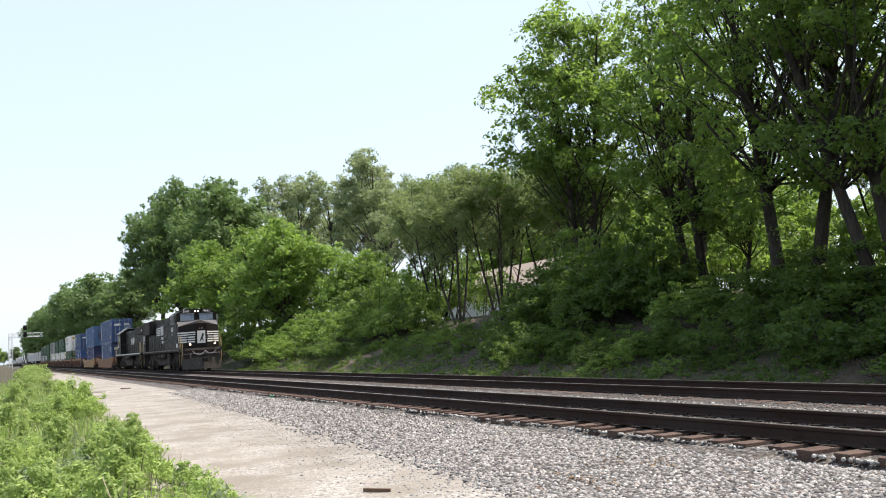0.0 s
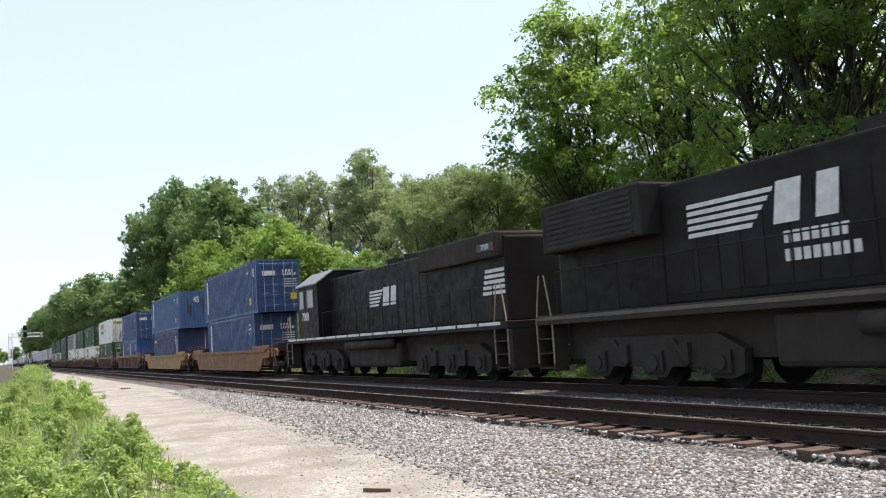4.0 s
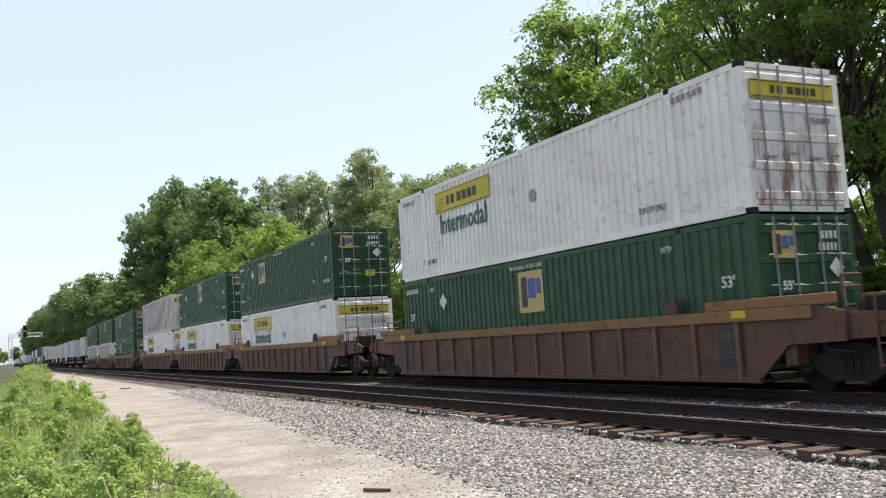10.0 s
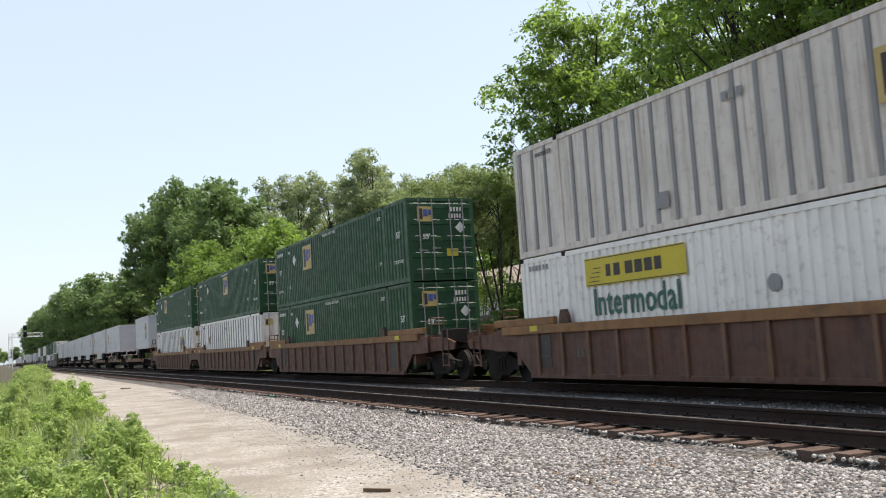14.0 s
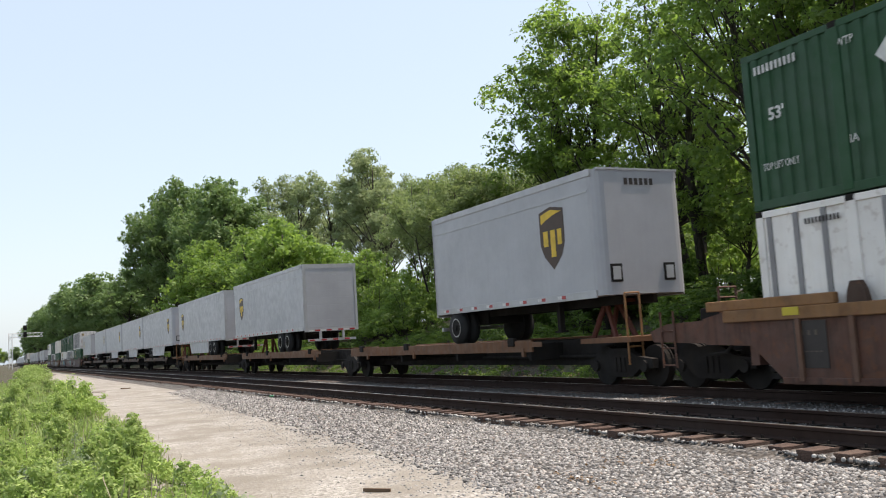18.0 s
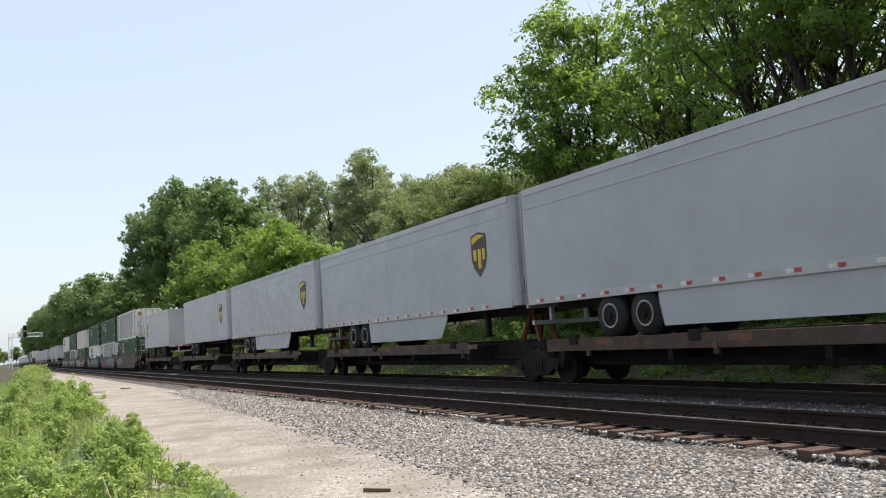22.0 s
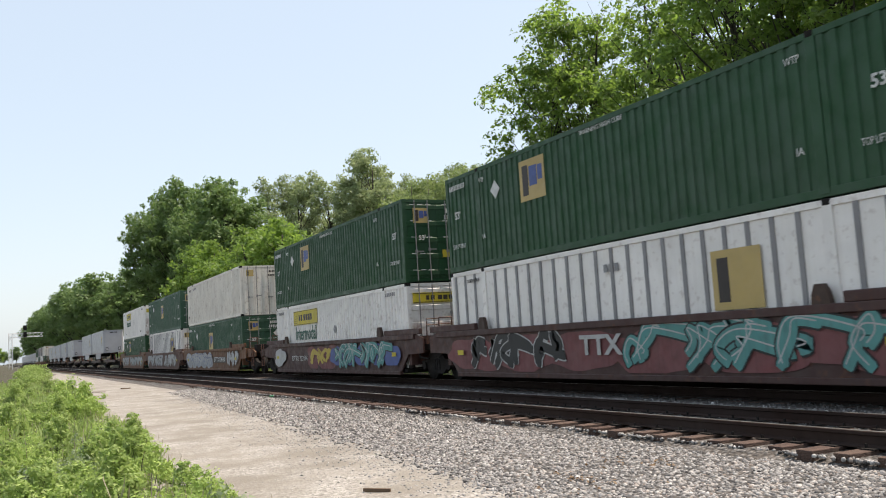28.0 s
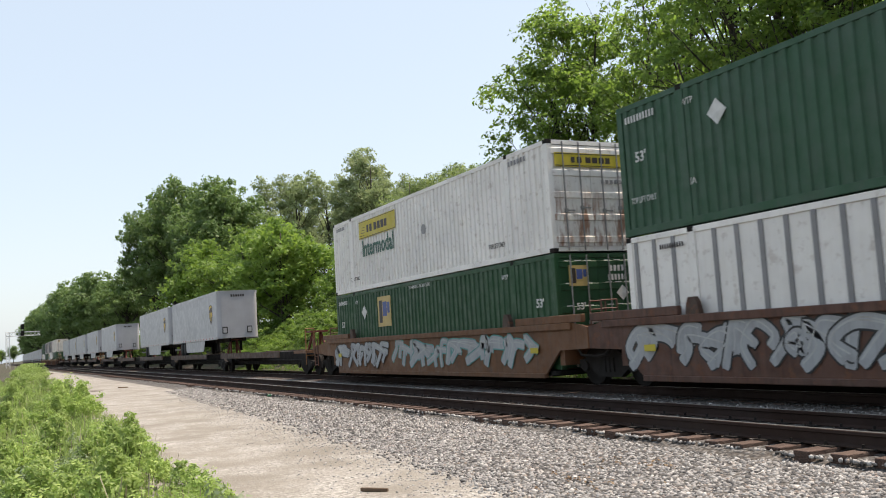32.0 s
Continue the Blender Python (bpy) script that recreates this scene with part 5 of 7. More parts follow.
def well_car(kind, half, gear, joint, front_bogie=True, rear_bogie=True, coupled=(True, True), label=""):
    """One unit of a well car: deep sides with a chord, end platforms over the bogies."""
    skin = {"yellow": YELLOW_CAR, "amber": AMBER_CAR, "rib": BROWN_CAR, "maroon": MAROON_CAR, "orange": ORANGE_CAR, "silver": BROWN_CAR}[kind]
    top = 1.30 if kind in ("yellow", "amber") else 1.50
    car = tagged(new("well_car"), label, "rail car", "well cars of the train")
    outline = [(-half + 1.0, .22), (half - 1.0, .22), (half - .25, .86), (half + .95, .90), (half + .95, top - .10), (half + .4, top), (-half - .4, top), (-half - .95, top - .10), (-half - .95, .90), (-half + .25, .86)]
    for s in (-1, 1):
        def side():
            bm = bmesh.new()
            prism(bm, outline, -.03, .03, "y")
            return bm
        w = part("side_sill", painted_copy(("well_side", half, top), side, skin), skin, car)
        w.matrix_local = pose(0, s * 1.44, 0)
        chord_mat = CHORD if kind == "rib" else skin
        part("top_chord", painted_copy(("chord", half, top, kind == "rib"), lambda: soft_box(-half - .35, half + .35, -.10, .06, top - (.14 if kind != "rib" else .20), top + .02, .015), chord_mat), chord_mat, w)
        part("bottom_chord", painted_copy(("low_chord", half), lambda: soft_box(-half + .95, half - .95, -.07, .06, .18, .30, .015), skin), skin, w)
        for e in (-1, 1):
            cap = part("end_rise", painted_copy(("rise", kind in ("yellow", "amber")), lambda: soft_box(-1.5, 1.5, -.08, .05, 0, .19, .02), chord_mat), chord_mat, w)
            cap.matrix_local = pose(e * (half - .7), 0, top + .021)
            if kind not in ("yellow", "amber"):
                part("yellow_mark", painted_copy("yellow_mark", lambda: boxes((-.18, .18, -.008, 0, -.07, .07)), YELLOW), YELLOW, w).matrix_local = pose(e * (half - 1.3), -.105 if s < 0 else .105, top - (.62 if kind != "rib" else .06))
        if kind == "rib" and s < 0:
            n = 14
            for k in range(n):
                x = (-half + 1.4) + (2 * half - 2.8) * k / (n - 1)
                part("rib", painted_copy("well_rib", lambda: soft_box(-.05, .05, -.07, .0, .24, 1.34, .012), RIB_BROWN), RIB_BROWN, w).matrix_local = pose(x, -.03, 0)
        if kind == "rib" and s < 0:
            plate = part("stencil_mark", painted_copy("stencil_mark", lambda: boxes(*[(q, q + .11, -.006, 0, -.10, .10) for q in (-.34, -.17, 0, .17)]), SILL_TAN), SILL_TAN, w, "faded stencilled mark")
            plate.matrix_local = pose(-half + 3.4, -.032, .80)
            for e in (-1, 1):
                panel = part("placard_panel", painted_copy("placard_panel", lambda: boxes((-.34, .34, -.012, 0, -.40, .40)), LOGO_DARK), LOGO_DARK, w, "black stencil panel with pale marks")
                panel.matrix_local = pose(e * (half - 1.62), -.034, .86)
                bars(panel, -.02, -.013, .20, 3, .06, .09, .15, SILL_TAN)
                bars(panel, 0, -.013, -.12, 5, .07, .025, .10, SILL_TAN)
        for e in (-1, 1):
            if kind not in ("yellow", "amber"):
                part("box_guide", painted_copy("box_guide", _guide, SPINE), SPINE, w).matrix_local = pose(e * 5.9, 0, top + .02)
    part("floor_pan", boxes((-half + .6, half - .6, -1.38, -.9, .26, .36), (-half + .6, half - .6, .9, 1.38, .26, .36), *[(x - .2, x + .2, -1.38, 1.38, .22, .34) for x in (-half + 1, -3, 0, 3, half - 1)]), DARK_STEEL, car)
    for e in (-1, 1):
        part("bulkhead", boxes(tuple(sorted((e * (half - .35), e * (half - .15)))) + (-1.4, 1.4, .5, top - .05)), skin, car)
        part("end_platform", boxes(tuple(sorted((e * (half - .15), e * (half + 1.35)))) + (-1.25, 1.25, .98, 1.18)), DARK_STEEL, car)
        bm = bmesh.new()
        x = e * (half + .75)
        for y in (-1.2, -.75):
            bar(bm, (x, y, 1.15), (x, y, top + .5), .022)
        bar(bm, (x, -1.2, top + .5), (x, -.75, top + .5), .022)
        bar(bm, (x, -1.2, top + .3), (x, -.75, top + .3), .022)
        part("hand_rail", bm, BROWN_CAR, car)
        bm = bmesh.new()
        disc(bm, 0, -.02, .02, 0, .19, 14)
        part("brake_wheel", bm, DARK_STEEL, car).matrix_local = pose(e * (half + .6), -.45, 1.42, 0, 0, 90)
        if coupled[0 if e > 0 else 1]:
            for y in (-1.34, 1.34):
                bm = bmesh.new()
                prism(bm, [(e * (half + .9), .92), (e * (joint - .45), .98), (e * (joint - .35), 1.20), (e * (joint - .9), 1.34), (e * (half + .9), 1.38)], y - .03, y + .03, "y")
                part("platform_side", bm, skin, car)
            lad = part("ladder", rod((e * (joint - .75), -1.40, .45), (e * (joint - .75), -1.40, top + .1), .022), BROWN_CAR, car)
            part("ladder_rail", rod((e * (joint - 1.15), -1.40, .45), (e * (joint - 1.15), -1.40, top + .1), .022), BROWN_CAR, lad)
            for z in (.5, .85, 1.2):
                part("rung", rod((e * (joint - .75), -1.40, z), (e * (joint - 1.15), -1.40, z), .018), BROWN_CAR, lad)
            part("valve_box", soft_box(*sorted((e * (half + 1.0), e * (half + 1.55))), -1.0, -.3, 1.19, 1.62, .03), DARK_STEEL, car)
        part("cross_brace", boxes(tuple(sorted((e * (half + .5), e * (half + .62)))) + (-1.2, 1.2, 1.1, 1.35)), skin, car)
        bm = bmesh.new()
        tube(bm, [(e * (half + .2), -1.3, 1.05), (e * (half + .5), -1.36, .75), (e * (half + 1.0), -1.3, .7)], .035, 6)
        part("brake_pipe", bm, DARK_STEEL, car)
    if front_bogie:
        bogie(car, gear)
    if rear_bogie:
        bogie(car, -gear)
    for way, on in ((1, coupled[0]), (-1, coupled[1])):
        if on:
            coupler(car, way * (joint - .85), way)
        else:
            part("drawbar", boxes((min(way * gear, way * joint), max(way * gear, way * joint) + .01, -.2, .2, .7, .95)), DARK_STEEL, car)
    return car


def _guide():
    bm = bmesh.new()
    prism(bm, [(-.20, 0), (.20, 0), (.16, .20), (.08, .34), (-.10, .34), (-.17, .18)], -.09, .02, "y")
    return bm


def ribbon(bm, pts, width, y):
    """A flat stroke in the plane y along points (x, z)."""
    n = len(pts)
    a, b = [], []
    for i, (x, z) in enumerate(pts):
        p, q = pts[max(0, i - 1)], pts[min(n - 1, i + 1)]
        dx, dz = q[0] - p[0], q[1] - p[1]
        m = math.hypot(dx, dz) or 1
        k = width * (0.75 if i in (0, n - 1) else 1)
        a.append(bm.verts.new((x - dz / m * k, y, z + dx / m * k)))
        b.append(bm.verts.new((x + dz / m * k, y, z - dx / m * k)))
    for i in range(n - 1):
        bm.faces.new((a[i], b[i], b[i + 1], a[i + 1]))


def smooth_run(pts, steps=6):
    """A rounded line through points."""
    out = []
    n = len(pts)
    for i in range(n - 1):
        p = [pts[max(0, i - 1)], pts[i], pts[i + 1], pts[min(n - 1, i + 2)]]
        for k in range(steps):
            t = k / steps
            w = (-.5 * t + t * t - .5 * t ** 3, 1 - 2.5 * t * t + 1.5 * t ** 3, .5 * t + 2 * t * t - 1.5 * t ** 3, -.5 * t * t + .5 * t ** 3)
            out.append(tuple(sum(w[m] * p[m][q] for m in range(4)) for q in (0, 1)))
    return out + [pts[-1]]


def spray(car, x0, x1, z0, z1, fill, edge, cells, seed, lift=0.0):
    """Sprayed fat strokes and curls on the near side of a smooth car."""
    rng = random.Random(seed)
    face = -1.475 - lift
    w, h = (x1 - x0) / cells, z1 - z0
    back, front, shine = bmesh.new(), bmesh.new(), bmesh.new()
    for k in range(cells):
        a = x0 + k * w
        if not fill:
            up = rng.random() < .5
            turns = []
            for m in range(5):
                high_end = (m % 2 == 0) == up
                turns.append((a + w * (m + .2) / 4.2 + rng.uniform(-.2, .2) * w, (z1 - .12 * h if high_end else z0 + .12 * h) + rng.uniform(-.26, .10) * h * (1 if high_end else -1)))
            ribbon(back, smooth_run(turns), .05 * h * rng.uniform(.9, 1.2), face - .0005 * k)
            continue
        y = face - .004 * k
        if edge:
            # fat interlocking hooks and bars that run into their neighbours, an outline behind them and a thin shine on top
            fat = .10 * h * rng.uniform(.85, 1.2)
            for n in range(4):
                xs = sorted(a + w * rng.uniform(-.25, 1.25) for _ in range(2))
                low, top = z0 + fat + .3 * h * rng.random() ** 2, z1 - fat - .3 * h * rng.random() ** 2
                bow = rng.uniform(-.35, .35) * w
                if n % 2:
                    st = [(xs[0], low), (xs[0] + bow, (low + top) / 2), (xs[0] + .2 * (xs[1] - xs[0]), top), (xs[1], top - .22 * h), (xs[1] + bow * .6, (low + top) / 2 - .05 * h)]
                else:
                    st = [(xs[0] - .1 * w, low), (xs[0] + .35 * (xs[1] - xs[0]) + bow * .5, (low + top) / 2 + .1 * h), (xs[0] + .45 * (xs[1] - xs[0]), top), (xs[1] + .1 * w, top - .06 * h)]
                run = smooth_run(st)
                ribbon(back, run, fat + .035 * h, y - .0004 * n)
                ribbon(front, run, fat, y - .002 - .0004 * n)
                ribbon(shine, [(px - fat * .45, pz + fat * .3) for px, pz in run[1:-1]] if len(run) > 4 else run[:2], .014 * h, y - .0036 - .0004 * n)
            continue
        # a loose cloud of colour
        cx, cz = a + w * .5, (z0 + z1) / 2 + rng.uniform(-.05, .05) * h
        wob = [(rng.uniform(-.13, .13) / (1 + .3 * j), rng.uniform(0, 6.28)) for j in range(6)]
        tilt = rng.uniform(-.3, .3)
        ring = []
        for m in range(44):
            q = 6.2832 * m / 44
            r = 1 + sum(c * math.sin((j + 2) * q + f) for j, (c, f) in enumerate(wob))
            dx, dz = math.cos(q) * w * .62 * r, math.sin(q) * h * .50 * r
            ring.append(front.verts.new((cx + dx + tilt * dz, y, min(z1, max(z0, cz + dz)))))
        hub = front.verts.new((cx, y, cz))
        for m in range(44):
            front.faces.new((hub, ring[m], ring[(m + 1) % 44]))
    for bm, material, name in ((back, edge, "spray_outline"), (front, fill, "spray_fill"), (shine, PALE_SPRAY if fill in (TEAL, PINK, GREY_GRAFFITI) else None, "spray_shine")):
        if material and bm.verts:
            o = part(name, bm, material, car, "sprayed graffiti")
            tagged(o, kind="stuff")
        else:
            bm.free()


def spine_unit(front_bogie, rear_bogie, coupled, stand_x, length=17.3, far=False, skin=None):
    """One unit of a spine car: a slim centre sill with shelves for trailer wheels."""
    car = tagged(new("spine_car"), "grimy rust-brown spine car unit carrying road trailers", "rail car", "spine cars of the train")
    a, skin = length / 2, skin or SPINE
    part("centre_sill", soft_box(-a + .3, a - .3, -.42, .42, .44, 1.10, .02), DARK_STEEL, car)
    for s in (-1, 1):
        part("wheel_shelf", soft_box(-a + 1.0, -a + 8.2, s * 1.30 - .12, s * 1.30 + .12, .92, 1.10, .01), skin, car)
        part("side_rail", soft_box(-a + 1.0, a - 3.2, s * 1.42 - .03, s * 1.42 + .03, .84, 1.14, .01), skin, car)
        part("deck_plate", boxes((-a + 1.0, -a + 8.2, s * .75 - .42, s * .75 + .42, 1.05, 1.10)), DARK_STEEL, car)
        for k in range(0 if far else 4):
            x = -a + 1.6 + k * (length - 5) / 3
            part("outrigger", boxes((x - .07, x + .07, min(s * .33, s * 1.40), max(s * .33, s * 1.40), .62, 1.04)), DARK_STEEL, car)
    for x in (() if far else (-a + 2.2, -a + 6.4, a - 4.2)):
        part("tie_down", soft_box(x - .16, x + .16, -1.50, -1.38, 1.0, 1.22, .02), DARK_STEEL, car)
        part("stake_pocket", boxes((x + .5, x + .62, -1.47, -1.40, .72, .96)), skin, car)
        part("paint_patch", boxes((x + .9, x + 1.5, -1.456, -1.451, .97, 1.10)), ORANGE_CAR, car, "rusty orange paint patch")
    part("train_pipe", rod((-a + .6, -.5, .66), (a - .6, -.5, .66), .05), DARK_STEEL, car)
    bm = bmesh.new()
    for s in (-1, 1):
        bar(bm, (stand_x - .5, s * .3, 1.05), (stand_x, s * .18, 2.0), .07)
        bar(bm, (stand_x + .5, s * .3, 1.05), (stand_x, s * .18, 2.0), .07)
    box(bm, stand_x - .4, stand_x + .4, -.45, .45, 1.95, 2.04)
    part("trailer_hitch", bm, HITCH, car, "rusty red hitch stand")
    if front_bogie:
        bogie(car, a)
    if rear_bogie:
        bogie(car, -a)
    for way, on in ((1, coupled[0]), (-1, coupled[1])):
        if on:
            coupler(car, way * (a + .3), way)
            bm = bmesh.new()
            for y in (-1.25, -.85):
                bar(bm, (way * (a + .55), y, .5), (way * (a + .55), y, 2.1), .025)
            bar(bm, (way * (a + .55), -1.25, 2.1), (way * (a + .55), -.85, 2.1), .025)
            bar(bm, (way * (a + .55), -1.25, .9), (way * (a + .55), -.85, .9), .025)
            part("ladder", bm, CHORD, car)
            part("end_deck", boxes((min(way * (a - 1.2), way * (a + .7)), max(way * (a - 1.2), way * (a + .7)), -1.3, 1.3, 1.0, 1.12)), ORANGE_CAR, car)
    return car


# -- road trailers --
def shield(ob, x, y, z, s):
    """The carrier's shield: a brown field with a gold top and block marks."""
    pts = [(-.42, .52), (0, .60), (.42, .52), (.42, -.12), (.30, -.36), (0, -.62), (-.30, -.36), (-.42, -.12)]
    f = sheet("shield_emblem", [(p * s, q * s) for p, q in pts], SHIELD_BROWN, ob, (x, y, z), "side", "brown and gold shield emblem")
    gold = [(-.36, .28), (-.36, .47), (0, .54), (.36, .47), (.05, .42), (-.22, .34)]
    g = sheet("emblem_mark", [(p * s, q * s) for p, q in gold], SHIELD_GOLD, f, (0, 0, 0))
    g.matrix_local = pose(0, 0, .005)
    for q, wd, lo, hi in ((-.22, .16, -.16, .14), (.03, .16, -.38, .14), (.26, .14, -.16, .14)):
        g = sheet("emblem_mark", [(-wd / 2 * s, lo * s), (wd / 2 * s, lo * s), (wd / 2 * s, hi * s), (-wd / 2 * s, hi * s)], SHIELD_GOLD, f, (0, 0, 0))
        g.matrix_local = pose(q * s, 0, .005)


def road_wheel():
    bm = bmesh.new()
    disc(bm, 0, -.13, .13, 0, .50, 28)
    bmesh.ops.bevel(bm, geom=[e for e in bm.edges if abs(e.verts[0].co.y - e.verts[1].co.y) < 1e-5], offset=.04, segments=2, affect="EDGES")
    return bm


def road_trailer(length, rear_first, skirt=True, axles=2, high=2.98, logo="front", far=False):
    """A box trailer standing on its own wheels on the deck (z = 0 is the deck). Its nose points to +x unless rear_first."""
    t = tagged(new("road_trailer"), "pale grey box trailer with a brown shield emblem, riding piggyback", "trailer", "trailers on the train")
    a, w, z0 = length / 2, 1.295, 0.98
    z1 = z0 + high
    d = -1 if rear_first else 1          # direction of the nose
    bm = bmesh.new()
    r = .28
    nose = [(d * (a - r + r * math.sin(q)), (w - r + r * math.cos(q))) for q in (0, .4, .8, 1.18, 1.5708)]
    outline = [(-d * a, w)] + nose + [(x, -y) for x, y in nose[::-1]] + [(-d * a, -w)]
    prism(bm, outline, z0, z1, "z")
    part("box_body", bm, TRAILER, t)
    for s in (-1, 1):
        part("roof_rail", soft_box(-a + .15, a - .15, s * w - .02, s * w + .02, z1 - .16, z1 + .01, .008), TRAILER_RAIL, t)
        part("floor_rail", soft_box(-a + .1, a - .2, s * w - .022, s * w + .022, z0 - .05, z0 + .13, .008), TRAILER_RAIL, t)
        part("side_seam", boxes((-a + .1, a - .3, s * (w + .006) - .008, s * (w + .006) + .008, z1 - .52, z1 - .485)), TRAILER_RAIL, t)
    tape_w, tape_r = bmesh.new(), bmesh.new()
    n = int((length - 1) / .92)
    for k in range(n):
        x = -a + .5 + k * .92
        box(tape_w, x, x + .17, -w - .028, -w - .021, z0 + .005, z0 + .085)
        box(tape_r, x + .17, x + .34, -w - .028, -w - .021, z0 + .005, z0 + .085)
    tagged(part("reflector_tape", tape_w, LETTER_WHITE, t), kind="stuff")
    tagged(part("reflector_tape", tape_r, RED, t), kind="stuff")
    rx = -d * a
    rear = part("rear_frame", boxes((rx - .04, rx + .04, -w, -w + .12, z0 - .12, z1), (rx - .04, rx + .04, w - .12, w, z0 - .12, z1), (rx - .04, rx + .04, -w + .12, w - .12, z1 - .2, z1), (rx - .04, rx + .04, -w + .12, w - .12, z0 - .12, z0 + .06)), TRAILER_RAIL, t)
    bm = bmesh.new()
    line = []
    for k in range(8):
        z = z0 + .07 + .345 * k
        line += [(rx - d * .03, z), (rx - d * .03, z + .335), (rx - d * .025, z + .34)]
    prism(bm, line + [(rx, z1 - .1), (rx, z0 + .05)], -w + .13, w - .13, "y")
    part("rear_door", bm, TRAILER, t, "ribbed roll-up door")
    mark_x = rx - d * .045
    for k in range(8 if rear_first else 0):
        y = -1.1 + k * .28
        part("bumper_stripe", boxes((mark_x - .004, mark_x + .004, y, y + .24, z0 - .10, z0 - .03)), RED if k % 2 else LETTER_WHITE, rear)
    part("under_ride_bar", boxes((rx - .05, rx + .05, -1.15, 1.15, .42, .53), (rx - .05, rx + .05, -.6, -.5, .5, z0 - .1), (rx - .05, rx + .05, .5, .6, .5, z0 - .1)), TRAILER_RAIL, t, "rear guard bar with stripes")
    stripes = bmesh.new()
    for k in range(4):
        box(stripes, mark_x - .016, mark_x + .016, -1.1 + k * .56, -.85 + k * .56, .44, .51)
    tagged(part("guard_tape", stripes, RED, t), kind="stuff")
    part("under_frame", boxes((-a + .3, a - .3, -.55, -.42, z0 - .22, z0), (-a + .3, a - .3, .42, .55, z0 - .22, z0)), DARK_STEEL, t)
    back = -d * (a - (1.15 if axles == 1 else 3.6 if length < 15.5 else 4.1))
    axle_at = [back] if axles == 1 else [back - .62, back + .62]
    part("axle_carriage", boxes((min(axle_at) - .9, max(axle_at) + .9, -.6, .6, .55, .95)), DARK_STEEL, t)
    hubs = []
    for x in axle_at:
        for s in (-1, 1):
            for q in (1.12,) if far else (1.12, .80):
                tyre = part("tyre", painted_copy("road_tyre", road_wheel, RUBBER), RUBBER, t, "black road tyre", True)
                tyre.matrix_local = pose(x, s * q, .50)
                if q == 1.12 and not far:
                    bm = bmesh.new()
                    disc(bm, 0, min(s * .10, s * .137), max(s * .10, s * .137), 0, .285, 20)
                    part("rim", bm, RIM, tyre)
                    bm = bmesh.new()
                    disc(bm, 0, min(s * .13, s * .141), max(s * .13, s * .141), 0, .248, 18)
                    disc(bm, 0, min(s * .14, s * .19), max(s * .14, s * .19), 0, .10, 12)
                    hubs.append((bm, tyre))
    for bm, tyre in hubs:
        part("hub", bm, DARK_STEEL, tyre)
    if skirt:
        bm = bmesh.new()
        tail, tip = -d * (a - 5.25), d * (a - 4.3)
        prism(bm, [(tail + d * .12, .20), (tip - d * .5, .20), (tip, .80), (tip, z0 - .04), (tail, z0 - .04), (tail, .7)], -w + .03, -w + .06, "y")
        part("side_skirt", bm, TRAILER, t, "pale side skirt")
    leg_x = d * (a - 2.6)
    for s in (-.75, .75):
        part("landing_leg", boxes((leg_x - .07, leg_x + .07, s - .07, s + .07, .22, z0), (leg_x - .14, leg_x + .14, s - .12, s + .12, .17, .22)), DARK_STEEL, t)
    if d > 0:
        for s in (-.85, .72):
            f = part("nose_fitting", boxes((a, a + .03, s - .16, s + .16, z0 + .30, z0 + .72)), DARK_STEEL, t, "dark nose socket panel")
            part("fitting_face", boxes((a + .03, a + .04, s - .11, s + .11, z0 + .35, z0 + .66)), TRAILER_RAIL, f)
        bars(t, a + .01, 0, z1 - .30, 6, .10, .16, .15, LOGO_DARK, "end", "fleet_mark")
        part("nose_rail", boxes((a - .10, a + .02, -w + .1, w - .1, z1 - .03, z1 + .02)), TRAILER_RAIL, t)
    lx = {"front": d * (a - 1.9), "none": None}[logo]
    if lx is not None:
        shield(t, lx, -w - .004, z0 + high * .53, 1.08 if length > 10 else 1.3)
    return t


# -- locomotives --
def six_axle_truck(loco, x, back=1):
    t = part("truck", boxes((x - 2.3, x + 2.3, -.8, .8, .55, .95)), ENGINE_GRIME, loco, "three-axle locomotive truck")
    bm = bmesh.new()
    prism(bm, [(-2.55, .34), (-2.6, .80), (-1.9, 1.12), (1.9, 1.12), (2.6, .80), (2.55, .34), (2.3, .24), (1.7, .24), (1.5, .46), (.5, .46), (.3, .24), (-.3, .24), (-.5, .46), (-1.5, .46), (-1.7, .24), (-2.3, .24)], -.10, .10, "y")
    for k in (-2, 0, 2):
        box(bm, k - .28, k + .28, -.17, -.09, .34, .80)
        disc(bm, k, -.22, -.16, .55, .17, 12)
    for k in (-1, 1):
        bar(bm, (k - .35, -.16, 1.02), (k + .1, -.16, .5), .06)
        box(bm, k - .14, k + .14, -.2, -.1, .55, .95)
    me = bpy.data.meshes.new("truck_side")
    bm.to_mesh(me)
    bm.free()
    me.materials.append(ENGINE_GRIME)
    for s in (-1, 1):
        part("truck_side", me, ENGINE_GRIME, t).matrix_local = pose(x, s * 1.08, 0, 0, 0, 0 if s < 0 else 180)
        for k in (-2, 0, 2):
            w = part("wheel", painted_copy("loco_wheel", rail_wheel, DARK_STEEL), DARK_STEEL, t)
            w.matrix_local = pose(x + k, s * .755, .51, 0, 0, 0 if s < 0 else 180) @ Matrix.Scale(1.1, 4)


